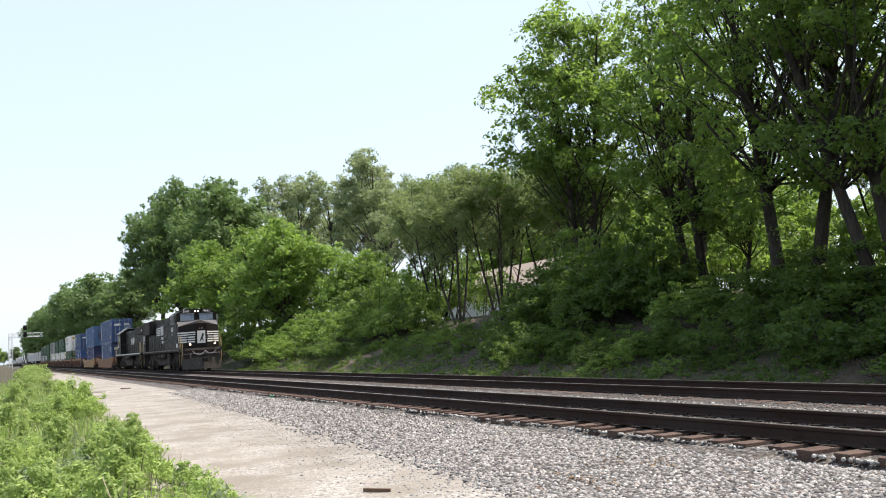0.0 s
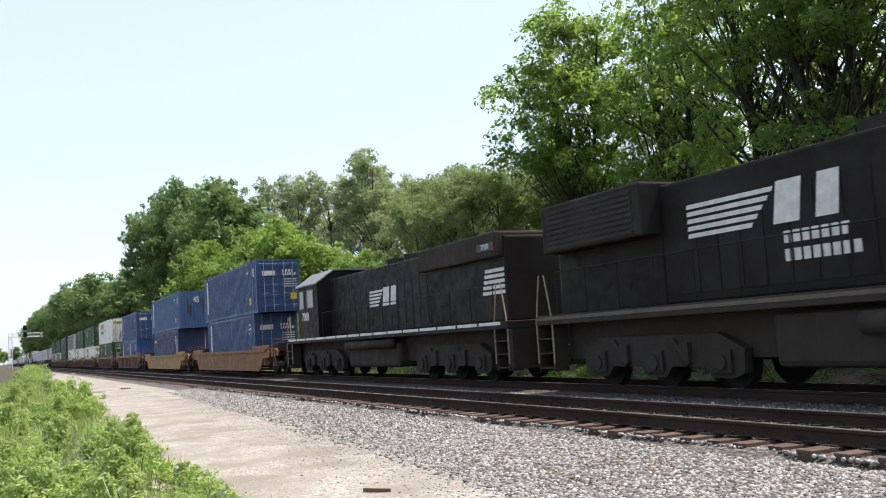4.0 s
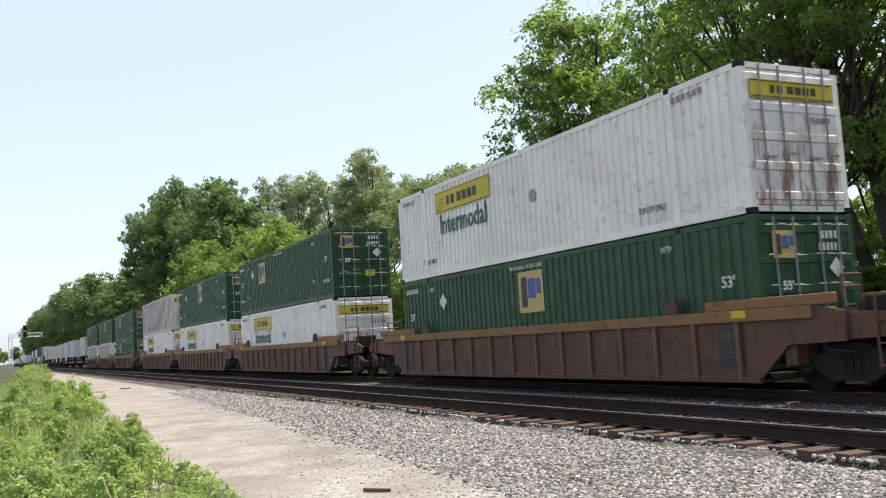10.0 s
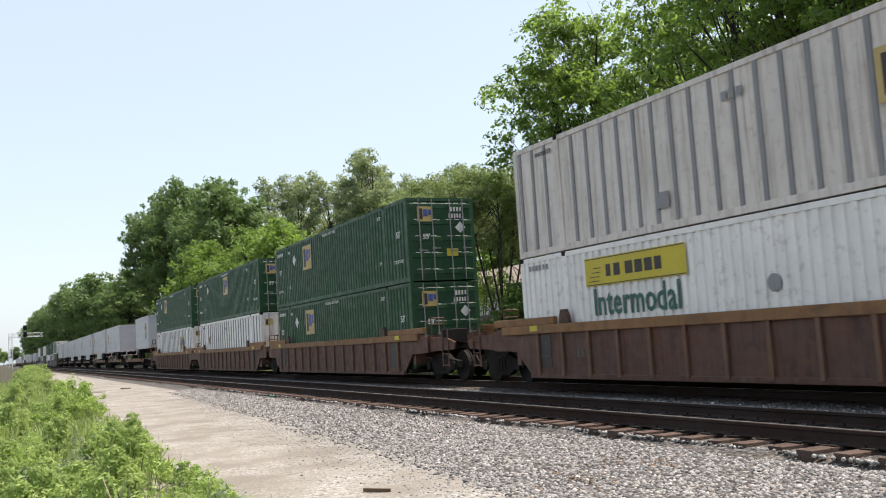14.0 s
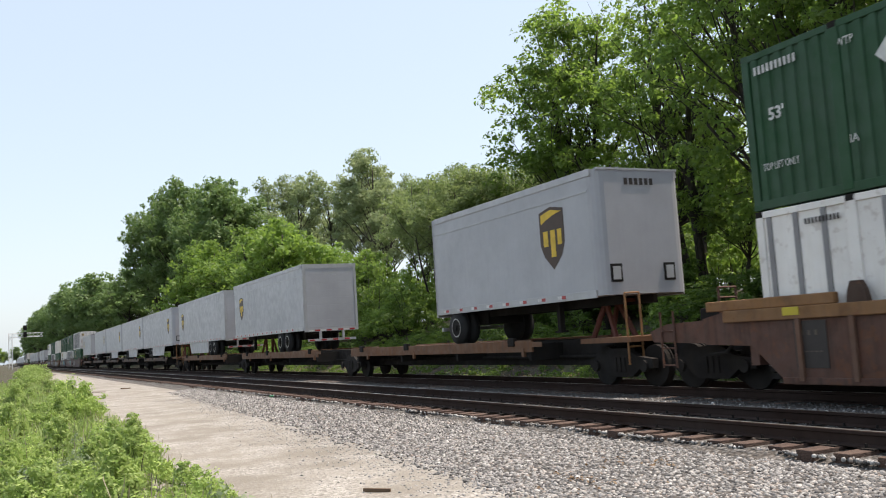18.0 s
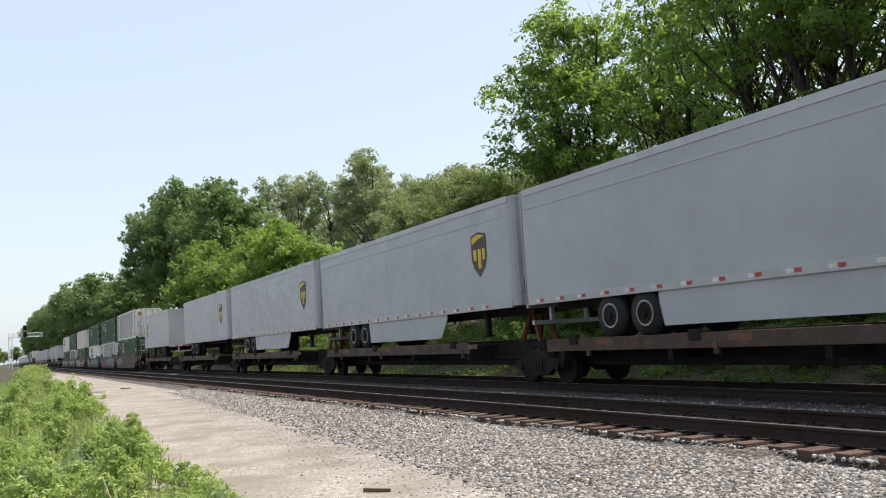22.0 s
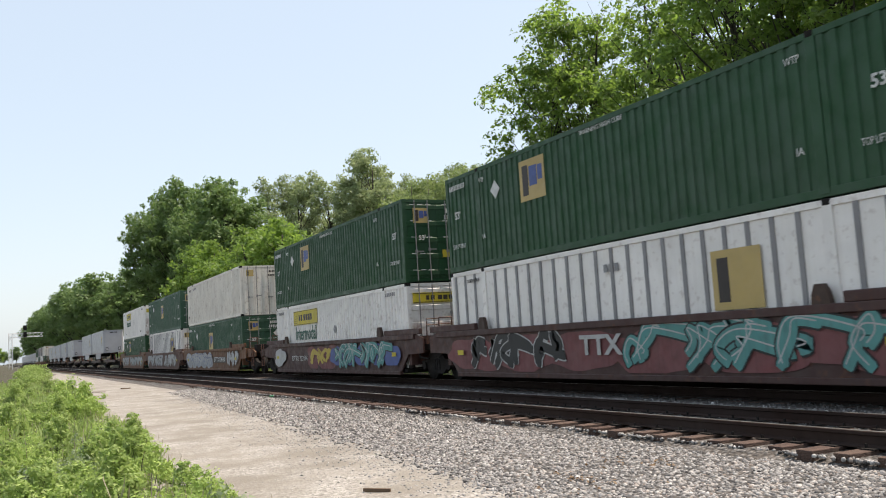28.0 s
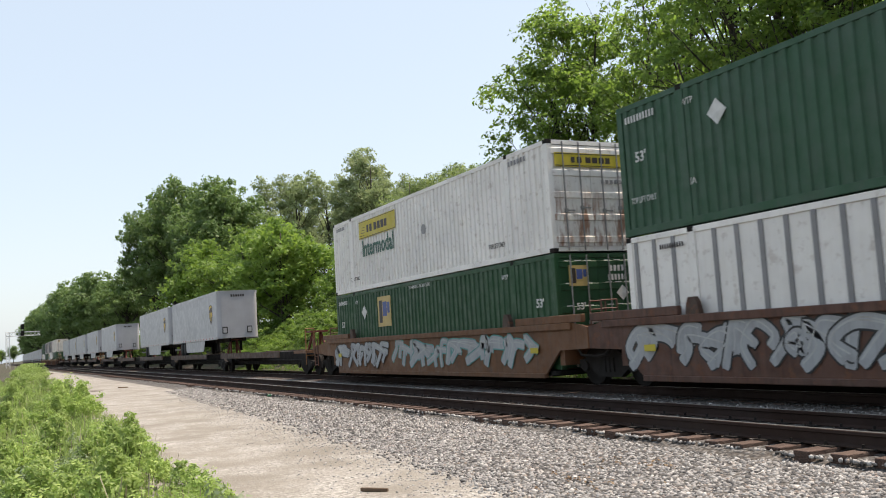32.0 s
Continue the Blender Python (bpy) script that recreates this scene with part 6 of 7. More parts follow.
def rail_line(loco, x0, x1, y, posts, z=1.76, name="hand_rail"):
    """A walkway handrail; each upright is a part of its own."""
    r = part(name, rod((x0, y, z + 1.02), (x1, y, z + 1.02), .017), ENGINE_BLACK, loco)
    for k in range(posts):
        x = x0 + (x1 - x0) * k / (posts - 1)
        part("rail_post", rod((x, y, z), (x, y, z + 1.02), .016), ENGINE_BLACK, r)


def plow(loco, x, way):
    bm = bmesh.new()
    for s in (-1, 1):
        prism(bm, [(x + way * .25, 0), (x + way * .5, 0), (x - way * .15, s * 1.42), (x - way * .35, s * 1.42)], .14, 1.0, "z")
    part("snow_plow", bm, PLOW, loco, "dusty steel snow plow")


def stair(loco, x, y):
    s = 1 if y > 0 else -1
    steps = part("step_well", boxes((x - .34, x + .34, y - s * .42 - .02, y - s * .42 + .02, .35, 1.5)), ENGINE_GRIME, loco)
    for k in range(4):
        part("tread", boxes((x - .30, x + .30, min(y, y - s * .35), max(y, y - s * .35), .42 + .36 * k, .46 + .36 * k)), ENGINE_GRIME, steps)
    for q in (-.32, .32):
        part("stair_plate", boxes((x + q - .02, x + q + .02, min(y, y - s * .4), max(y, y - s * .4), .35, 1.5)), ENGINE_GRIME, steps)
    for dx in (-.36, .36):
        bm = bmesh.new()
        tube(bm, [(x + dx, y, .55), (x + dx, y, 1.6), (x + dx * .6, y, 2.3), (x + dx * .3, y, 2.75)], .020, 6)
        part("grab_iron", bm, GRAB, loco, "dusty yellow grab iron")


def lead_locomotive():
    """Wide-nosed road diesel, nose towards +x; x = 0 is the middle."""
    loco = tagged(new("locomotive"), "black wide-nosed diesel locomotive with white nose stripes, leading the train", "locomotive")
    e = 10.75
    part("frame_sill", soft_box(-e + .2, 8.9, -1.52, 1.52, 1.50, 1.74, .02), ENGINE_GRIME, loco)
    for s in (-1, 1):
        part("sill_stripe", boxes((-e + .25, 8.85, s * 1.525 - .005, s * 1.525 + .005, 1.62, 1.70)), SILL_TAN, loco, "worn tan sill stripe")
    # cab
    cx0, cx1 = 5.35, 8.15
    bm = bmesh.new()
    prism(bm, [(-1.52, 1.74), (1.52, 1.74), (1.52, 4.42), (1.05, 4.70), (-1.05, 4.70), (-1.52, 4.42)], cx0, cx1, "x")
    cab = part("cab", bm, ENGINE_BLACK, loco)
    part("cab_roof", boxes((cx0 - .1, cx1 + .05, -1.0, 1.0, 4.705, 4.74)), ENGINE_GRIME, cab)
    for s in (-1, 1):
        for x0, x1 in ((5.75, 6.45), (6.52, 7.22)):
            win = part("side_window", boxes((x0, x1, s * 1.525 - .012, s * 1.525 + .012, 3.74, 4.36)), SIDE_GLASS, cab, "dark cab side window")
            part("window_frame", boxes((x0 - .05, x1 + .05, s * 1.53 - .02, s * 1.53 + .02, 4.36, 4.42), (x0 - .05, x1 + .05, s * 1.53 - .02, s * 1.53 + .02, 3.68, 3.74), (x0 - .05, x0, s * 1.53 - .02, s * 1.53 + .02, 3.74, 4.36), (x1, x1 + .05, s * 1.53 - .02, s * 1.53 + .02, 3.74, 4.36)), STEEL, win)
        part("mirror", boxes((7.28, 7.33, s * 1.70 - .12, s * 1.70 + .12, 3.72, 4.3)), STEEL, cab)
        pane = bmesh.new()
        prism(pane, [(8.235, 3.86), (8.255, 3.86), (8.175, 4.38), (8.155, 4.38)], s * .72 - .52, s * .72 + .52, "y")
        win = part("windshield", pane, WINDSHIELD, cab, "windshield pane")
        part("window_frame", boxes((8.15, 8.20, s * .72 - .57, s * .72 + .57, 4.38, 4.42), (8.15, 8.20, s * .72 - .57, s * .72 + .57, 3.82, 3.86)), STEEL, win)
        board = part("number_board", boxes((8.16, 8.20, s * .78 - .36, s * .78 + .36, 4.46, 4.68)), LOGO_DARK, cab)
        lettering("9641", .25, LETTER_WHITE, board, (8.205, s * .78, 4.57), "end", bold=.004)
    lamp = part("headlight_box", boxes((8.15, 8.24, -.26, .26, 4.46, 4.69)), ENGINE_BLACK, cab)
    for s in (-.12, .12):
        bm = bmesh.new()
        bar(bm, (8.24, s, 4.57), (8.27, s, 4.57), .055, 14)
        part("headlight", bm, LAMP, lamp, "lit headlight")
    for s in (-1, 1):
        lettering("9641", .52, LETTER_WHITE, cab, (6.15, -1.535, 3.24), bold=.012) if s < 0 else None
    bars(cab, 5.95, -1.535, 2.88, 4, .10, .06, .16, LETTER_WHITE)
    # nose: full width at the cab, folded back at both corners, with a low ridge on top
    plan = [(8.15, -1.50), (8.72, -1.50), (9.72, -.42), (9.72, .42), (8.72, 1.50), (8.15, 1.50)]
    tops = [3.80, 3.42, 3.58, 3.58, 3.42, 3.80]
    bm = bmesh.new()
    lo = [bm.verts.new((x, y, 1.74)) for x, y in plan]
    hi = [bm.verts.new((x, y, z)) for (x, y), z in zip(plan, tops)]
    back, tip = bm.verts.new((8.15, 0, 3.90)), bm.verts.new((9.55, 0, 3.84))
    for k in range(5):
        bm.faces.new((lo[k], lo[k + 1], hi[k + 1], hi[k]))
    for ring in ((hi[1], hi[2], tip), (hi[2], hi[3], tip), (hi[3], hi[4], tip)):
        bm.faces.new(ring)
    bmesh.ops.recalc_face_normals(bm, faces=bm.faces[:])
    nose = part("nose", bm, ENGINE_BLACK, loco)
    bm = bmesh.new()
    crest = [bm.verts.new(p) for p in ((8.15, 0, 3.90), (9.55, 0, 3.84))]
    for s in (-1, 1):
        bm.faces.new([bm.verts.new((8.15, s * 1.50, 3.80)), bm.verts.new((8.72, s * 1.50, 3.42)), crest[1], crest[0]][::s])
    # separate top face, coloured paler as if the sun lit it
    part("nose_top", bm, NOSE_TOP, nose, "nose top in a sunlit grey")
    for s in (-1, 1):
        for k in range(5):
            z, x0 = 2.16 + .175 * k, 8.62 - .07 * k
            bm = bmesh.new()
            run = [(x0, s * 1.503), (8.722, s * 1.503), (9.715, s * .43)]
            prism(bm, run + [(9.725, s * .436), (8.727, s * 1.514), (x0, s * 1.514)], z, z + .105, "z")
            part("nose_stripe", bm, LETTER_WHITE, nose, "white nose stripe")
        bm = bmesh.new()
        tube(bm, [(9.3, s * .98, 1.76), (9.3, s * .98, 2.7), (9.80, s * .46, 2.7), (9.80, s * .46, 1.76)], .026, 6)
        part("nose_rail", bm, ENGINE_BLACK, nose)
    part("nose_door", boxes((9.725, 9.75, -.30, .30, 2.08, 3.02)), LETTER_WHITE, nose, "white nose door with a dark emblem")
    sheet("emblem", [(-.16, -.22), (-.10, -.30), (-.02, -.14), (.10, -.30), (.13, -.26), (.06, -.02), (.18, .22), (.10, .32), (.02, .26), (-.06, .02)], LOGO_DARK, nose, (9.754, .04, 2.52), "end")
    part("nose_grab", rod((9.74, -.16, 3.2), (9.74, .16, 3.2), .015), STEEL, nose)
    for s in (-1, 1):
        d = part("ditch_light", soft_box(9.95, 10.12, s * .92 - .11, s * .92 + .11, 1.90, 2.14, .02), ENGINE_GRIME, loco)
        bm = bmesh.new()
        bar(bm, (10.12, s * .92, 2.02), (10.15, s * .92, 2.02), .07, 14)
        part("lamp_face", bm, LAMP, d, "lit ditch light")
        part("grab_iron", rod((9.9, s * 1.45, .9), (9.9, s * 1.45, 2.4), .02), GRAB, loco, "dusty yellow grab iron")
    part("sill_plate", boxes((7.75, 8.45, -1.54, -1.525, 1.84, 2.14)), LETTER_WHITE, loco, "dirty white battery box plate")
    part("front_platform", boxes((8.2, 10.0, -1.45, 1.45, 1.50, 1.72)), ENGINE_GRIME, loco)
    part("platform_edge", boxes((10.0, 10.03, -1.3, 1.3, 1.56, 1.72)), SILL_TAN, loco, "scuffed platform edge")
    part("pilot", boxes((9.75, 9.95, -1.4, 1.4, .95, 1.5)), ENGINE_GRIME, loco)
    bm = bmesh.new()
    loops = [(10.05, y0 + w * k / 12, 1.50 - d * math.sin(math.pi * k / 12)) for y0, w, d in ((-.75, .95, .30), (.20, .80, .24)) for k in range(13)]
    tube(bm, [(x + .14 * math.sin(math.pi * (k % 13) / 12), y, z) for k, (x, y, z) in enumerate(loops)], .020, 8)
    part("jumper_cable", bm, RIB_GREY, loco, "pale looping jumper cable", True)
    for y in (-.95, .35):
        bm = bmesh.new()
        tube(bm, [(9.97, y, 1.35), (10.2, y + .05, 1.02), (10.22, y + .2, .86), (10.1, y + .3, .8)], .03, 6)
        part("air_hose", bm, RUBBER, loco)
    part("uncoupling_bar", rod((10.0, -1.35, 1.30), (10.0, 1.35, 1.30), .018), STEEL, loco)
    plow(loco, 9.9, 1)
    # hood
    part("hood", soft_box(-6.1, cx0, -.98, .98, 1.74, 4.32, .06), ENGINE_BLACK, loco)
    part("hood_roof", boxes((-5.9, cx0 - .1, -.7, .7, 4.322, 4.36)), ENGINE_GRIME, loco)
    part("electrical_cabinet", soft_box(2.9, cx0, -1.5, 1.5, 1.74, 3.6, .03), ENGINE_BLACK, loco)
    part("blower_housing", soft_box(2.9, cx0 - .02, -1.45, 1.45, 3.62, 4.3, .03), ENGINE_BLACK, loco)
    rad = part("radiator_housing", soft_box(-10.0, -6.1, -1.50, 1.50, 3.25, 4.42, .05), ENGINE_BLACK, loco)
    for s in (-1, 1):
        for k in range(8):
            part("radiator_slat", boxes((-9.8, -6.4, s * 1.505 - .01, s * 1.505 + .01, 3.34 + k * .125, 3.34 + k * .125 + .07)), ENGINE_GRIME, rad)
    part("rear_hood", soft_box(-10.1, -6.1, -.98, .98, 1.74, 3.3, .04), ENGINE_BLACK, loco)
    for k in range(14):
        x = -5.6 + .60 * k
        part("hood_door", boxes((x, x + .56, -.995, -.982, 1.95, 3.75)), ENGINE_BLACK, loco)
    part("exhaust_stack", boxes((-1.4, -.6, -.5, .5, 4.36, 4.62)), ENGINE_GRIME, loco)
    part("roof_fan", boxes((-9.4, -8.2, -1, 1, 4.42, 4.55), (-7.8, -6.6, -1, 1, 4.42, 4.55)), ENGINE_GRIME, loco)
    # the road's painted emblem, as plain stripes and blocks
    for k in range(5):
        w = 2.3 - .14 * k
        sheet("emblem_stripe", [(-w / 2 - .07 * k, 0), (w / 2 - .07 * k, 0), (w / 2 - .07 * k + .05, .09), (-w / 2 - .07 * k + .02, .09)], LETTER_WHITE, loco, (-4.1, -1.003, 3.66 - .15 * k), "side", "white painted stripe")
    sheet("emblem_block", [(-.42, -.38), (.18, -.38), (.30, .40), (-.28, .40)], LETTER_WHITE, loco, (-2.55, -1.003, 3.42), "side", "white block emblem")
    sheet("emblem_block", [(-.06, -.38), (.42, -.38), (.52, .40), (.06, .40)], LETTER_WHITE, loco, (-1.95, -1.003, 3.42), "side", "white block emblem")
    bars(loco, -2.05, -1.003, 2.78, 7, .15, .22, .21, LETTER_WHITE)
    bars(loco, -1.95, -1.003, 2.45, 8, .15, .22, .21, LETTER_WHITE)
    rail_line(loco, -9.6, 2.7, -1.46, 11)
    rail_line(loco, -9.6, 2.7, 1.46, 11)
    for x in (-10.2, 9.2):
        for y in (-1.5, 1.5):
            stair(loco, x, y)
    part("underframe", boxes((-9.9, 8.8, -.95, .95, .62, 1.50)), ENGINE_GRIME, loco)
    tank = part("fuel_tank", soft_box(-2.9, 3.3, -1.35, 1.35, .45, 1.42, .12), ENGINE_GRIME, loco)
    bm = bmesh.new()
    for x0, x1 in ((-.9, .5), (.7, 2.1)):
        tube(bm, [(x0, -1.42, 1.18), (x1, -1.42, 1.18)], .20, 14)
    part("air_reservoir", bm, ENGINE_GRIME, loco, "", True)
    six_axle_truck(loco, 6.4)
    six_axle_truck(loco, -6.4)
    coupler(loco, 10.2, 1)
    coupler(loco, -e + .1, -1)
    return loco


def second_locomotive():
    """Older hood diesel, running long hood first; its cab is towards -x."""
    loco = tagged(new("locomotive"), "black hood diesel locomotive running cab last behind the leader", "locomotive")
    e = 10.6
    part("frame_sill", soft_box(-e + .2, e - .2, -1.52, 1.52, 1.48, 1.70, .02), ENGINE_BLACK, loco)
    for k in range(15):
        for s in (-1, 1):
            x = -e + .5 + k * 1.35
            part("sill_stripe", boxes((x, x + 1.22, s * 1.525 - .005, s * 1.525 + .005, 1.60, 1.69)), LETTER_WHITE, loco, "white sill stripe")
    part("hood", soft_box(-5.6, 9.5, -.92, .92, 1.70, 4.15, .06), ENGINE_BLACK, loco)
    part("radiator_housing", soft_box(4.0, 9.4, -1.15, 1.15, 3.55, 4.28, .06), ENGINE_GRIME, loco)
    bm = bmesh.new()
    for x in (5.0, 6.6, 8.2, .2, 1.8):
        tube(bm, [(x, 0, 4.2), (x, 0, 4.42)], .58, 16)
    part("roof_fan", bm, ENGINE_GRIME, loco)
    for k in range(15):
        x = -5.0 + .62 * k
        part("hood_door", boxes((x, x + .58, -.935, -.922, 1.95, 3.5)), ENGINE_BLACK, loco)
    bm = bmesh.new()
    prism(bm, [(-1.50, 1.70), (1.50, 1.70), (1.50, 3.98), (.72, 4.52), (-.72, 4.52), (-1.50, 3.98)], -8.4, -5.6, "x")
    cab = part("cab", bm, ENGINE_BLACK, loco)
    bm = bmesh.new()
    prism(bm, [(-1.58, 3.96), (-.74, 4.54), (.74, 4.54), (1.58, 3.96), (1.58, 4.02), (.74, 4.60), (-.74, 4.60), (-1.58, 4.02)], -8.55, -5.5, "x")
    # sunlight on the roof is put into this lighter grey
    part("cab_roof", bm, painted("sunlit_roof_grey", (0.16, 0.16, 0.17), (0.1, 0.1, 0.1), 0.3, 0.5, 0.2), cab, "cab roof in a sunlit grey")
    for s in (-1, 1):
        for x0, x1 in ((-8.1, -7.55), (-7.0, -6.2)):
            win = part("side_window", boxes((x0, x1, s * 1.505 - .012, s * 1.505 + .012, 3.05, 3.75)), GLASS, cab, "dark cab side window")
            part("window_frame", boxes((x0 - .05, x1 + .05, s * 1.51 - .02, s * 1.51 + .02, 3.75, 3.80), (x0 - .05, x1 + .05, s * 1.51 - .02, s * 1.51 + .02, 3.0, 3.05), (x0 - .05, x0, s * 1.51 - .02, s * 1.51 + .02, 3.05, 3.75), (x1, x1 + .05, s * 1.51 - .02, s * 1.51 + .02, 3.05, 3.75)), STEEL, win)
    lettering("7000", .50, LETTER_WHITE, cab, (-7.35, -1.515, 2.62), bold=.012)
    part("nose", soft_box(-9.7, -8.4, -1.0, 1.0, 1.70, 3.0, .10), ENGINE_BLACK, loco)
    for k in range(5):
        part("nose_stripe", boxes((-9.6, -9.0 + .05 * k, -1.012, -1.003, 2.05 + .16 * k, 2.15 + .16 * k)), LETTER_WHITE, loco, "white nose stripe")
        part("hood_stripe", boxes((8.1 + .05 * k, 9.4, -.935, -.922, 2.5 + .16 * k, 2.6 + .16 * k)), LETTER_WHITE, loco, "white hood stripe")
    board = part("number_board", boxes((8.3, 9.3, -1.17, -1.155, 3.75, 3.98)), LOGO_DARK, loco)
    lettering("7000", .24, LETTER_WHITE, board, (8.8, -1.175, 3.865))
    for k in range(5):
        w = 1.3 - .1 * k
        sheet("emblem_stripe", [(-w / 2 - .06 * k, 0), (w / 2 - .06 * k, 0), (w / 2 - .06 * k + .05, .08), (-w / 2 - .06 * k + .02, .08)], LETTER_WHITE, loco, (-.3, -.94, 3.2 - .13 * k), "side", "white painted stripe")
    sheet("emblem_block", [(-.42, -.34), (.18, -.34), (.30, .34), (-.28, .34)], LETTER_WHITE, loco, (.75, -.94, 3.0), "side", "white block emblem")
    sheet("emblem_block", [(-.06, -.34), (.42, -.34), (.52, .34), (.06, .34)], LETTER_WHITE, loco, (1.15, -.94, 3.0), "side", "white block emblem")
    rail_line(loco, -5.2, 9.6, -1.46, 12, 1.70)
    rail_line(loco, -5.2, 9.6, 1.46, 12, 1.70)
    for x in (-10.0, 10.0):
        for y in (-1.5, 1.5):
            stair(loco, x, y)
    part("underframe", boxes((-9.9, 9.9, -.95, .95, .62, 1.48)), ENGINE_GRIME, loco)
    part("fuel_tank", soft_box(-2.6, 2.4, -1.30, 1.30, .42, 1.30, .12), ENGINE_GRIME, loco)
    bm = bmesh.new()
    tube(bm, [(-2.4, -1.38, 1.26), (2.2, -1.38, 1.26)], .17, 14)
    part("air_reservoir", bm, ENGINE_GRIME, loco, "", True)
    six_axle_truck(loco, 6.2)
    six_axle_truck(loco, -6.2)
    for way in (-1, 1):
        part("pilot", boxes((min(way * (e - .2), way * e), max(way * (e - .2), way * e), -1.5, 1.5, .4, 1.48)), ENGINE_BLACK, loco)
        coupler(loco, way * (e - .1), way)
    return loco


# -- the consist, in order from the front; u is metres along the line at the start --
def single_well(u, kind, label):
    car = another(("single", kind), lambda: well_car(kind, 9.05, 9.75, 11.7, label=label))
    car["label"] = label
    return set_out(car, u)


def joined_well(u, kind, place, label):
    first, last = place == "front", place == "rear"
    car = another(("joined", kind, place), lambda: well_car(kind, 8.55, 9.75, 9.8 if not (first or last) else 11.6, True, last, (first, last), label=label))
    car["label"] = label
    return set_out(car, u)


def load(key, build, u, z, label=""):
    ob = another(key, build)
    if label:
        ob["label"] = label
    return set_out(ob, u, z)


FLOOR, SECOND = 0.38, 3.29
HALF53 = 53 * FOOT / 2


def stack(front, low, high, lift=SECOND):
    for key, z in ((low, FLOOR), (high, lift)):
        build, = [b for k, b in KINDS if k == key]
        load(key, build, front - HALF53, z)


KINDS = [("ribbed_faded", lambda: ribbed_box(False, 3.85, 1.15, True)), ("green", green_box), ("green_mid", lambda: green_box(.2)), ("green_low", lambda: green_box(-.4, .58, FADED_GREEN)), ("white", white_box), ("ribbed", ribbed_box), ("ribbed_small", lambda: ribbed_box(False, -5.0, .5)),
         ("grimy", lambda: ribbed_box(True, 3.6, .9)), ("cream", plain_white_box)]

set_out(lead_locomotive(), -79.45)
set_out(second_locomotive(), -101.85)

yellow_label = "rusty orange-yellow smooth-sided well car"
rib_label = "rust-brown ribbed well car with an orange top chord"
single_well(-125.7, "amber", yellow_label)
load("blue45", lambda: blue_box(45, BLUE, "blue 45-foot container with a white name stripe", mark="45"), -118.55 - 6.86, SECOND)
load("blue40", lambda: blue_box(40, BLUE, "blue 40-foot container with a white name stripe"), -119.35 - 6.1, FLOOR)
tan_car = single_well(-149.3, "yellow", "weathered tan-yellow smooth-sided well car")
plate = part("stencil_patch", boxes((-5.65, -3.55, -1.484, -1.476, .90, 1.14)), LOGO_DARK, tan_car, "dark painted stencil patch")
lettering("DTTX 470037", .27, LETTER_WHITE, plate, (-4.6, -1.489, 1.02), wide=1.15)
load("faded45", lambda: blue_box(45, LIGHT_BLUE, "faded blue 45-foot container with a rust-streaked end wall", front="wall", mark="45"), -142.2 - 6.86, SECOND)
load("navy40", lambda: blue_box(40, DARK_BLUE, "dark navy 40-foot container with yellow lettering", front="wall", bar_mark=False), -143.0 - 6.1, FLOOR)
single_well(-172.6, "rib", rib_label)
load("blue40high", lambda: blue_box(40, BLUE, "blue 40-foot container with a white name stripe", white_spot=True), -166.5 - 6.1, 2.99)
load("blue20", lambda: blue_box(20, BRIGHT_BLUE, "bright blue 20-foot container", front="wall", high=2.591), -166.55 - 3.04, FLOOR)
load("blue20dark", lambda: blue_box(20, BLUE, "blue 20-foot container with a white name stripe", high=2.591), -172.62 - 3.04, FLOOR)
single_well(-196.3, "rib", rib_label)
stack(-188.2, "green_mid", "white")
for place, front, low, high in (("front", -211.5, "white", "green"), ("middle", -231.15, "white", "green_mid"), ("rear", -250.75, "white", "grimy"),
                                ("front", -274.1, "green", "green"), ("middle", -293.75, "ribbed_small", "green_mid"), ("rear", -312.8, "ribbed", "green")):
    joined_well(front - HALF53, "rib", place, rib_label)
    stack(front, low, high)

JOINTS_A = [-333.6, -351.2, -368.9, -386.8]
JOINTS_B = [-390.6, -407.5, -424.5, -441.7, -459.2, -476.3]


def spine_car(joints, backward=(), far=False, skin=None):
    for k, (a, b) in enumerate(zip(joints, joints[1:])):
        first, last = k == 0, k == len(joints) - 2
        n = round(a - b, 1)
        turned = k in backward
        car = another(("spine", n, first, last, turned, far, skin is None), lambda: spine_unit(True, last, (first, last), -n / 2 + 1.6 if turned else n / 2 - 1.6, n, far, skin))
        set_out(car, (a + b) / 2)


DECK = 1.12


def trailer(nose_or_rear, length, rear_first, **more):
    key = ("trailer", length, rear_first, tuple(sorted(more.items())))
    load(key, lambda: road_trailer(length, rear_first, **more), nose_or_rear - length / 2, DECK)


spine_car(JOINTS_A, (1, 2), skin=ORANGE_CAR)
spine_car(JOINTS_B, (4,))
trailer(-333.8, 8.75, False, skirt=False, axles=1)
trailer(-356.5, 13.6, True, skirt=False)
trailer(-372.6, 16.0, True)
trailer(-391.4, 16.15, False)
trailer(-408.1, 16.15, False)
trailer(-425.0, 16.15, False)
trailer(-442.2, 14.4, False, skirt=False)
trailer(-463.55, 13.7, True, skirt=False)

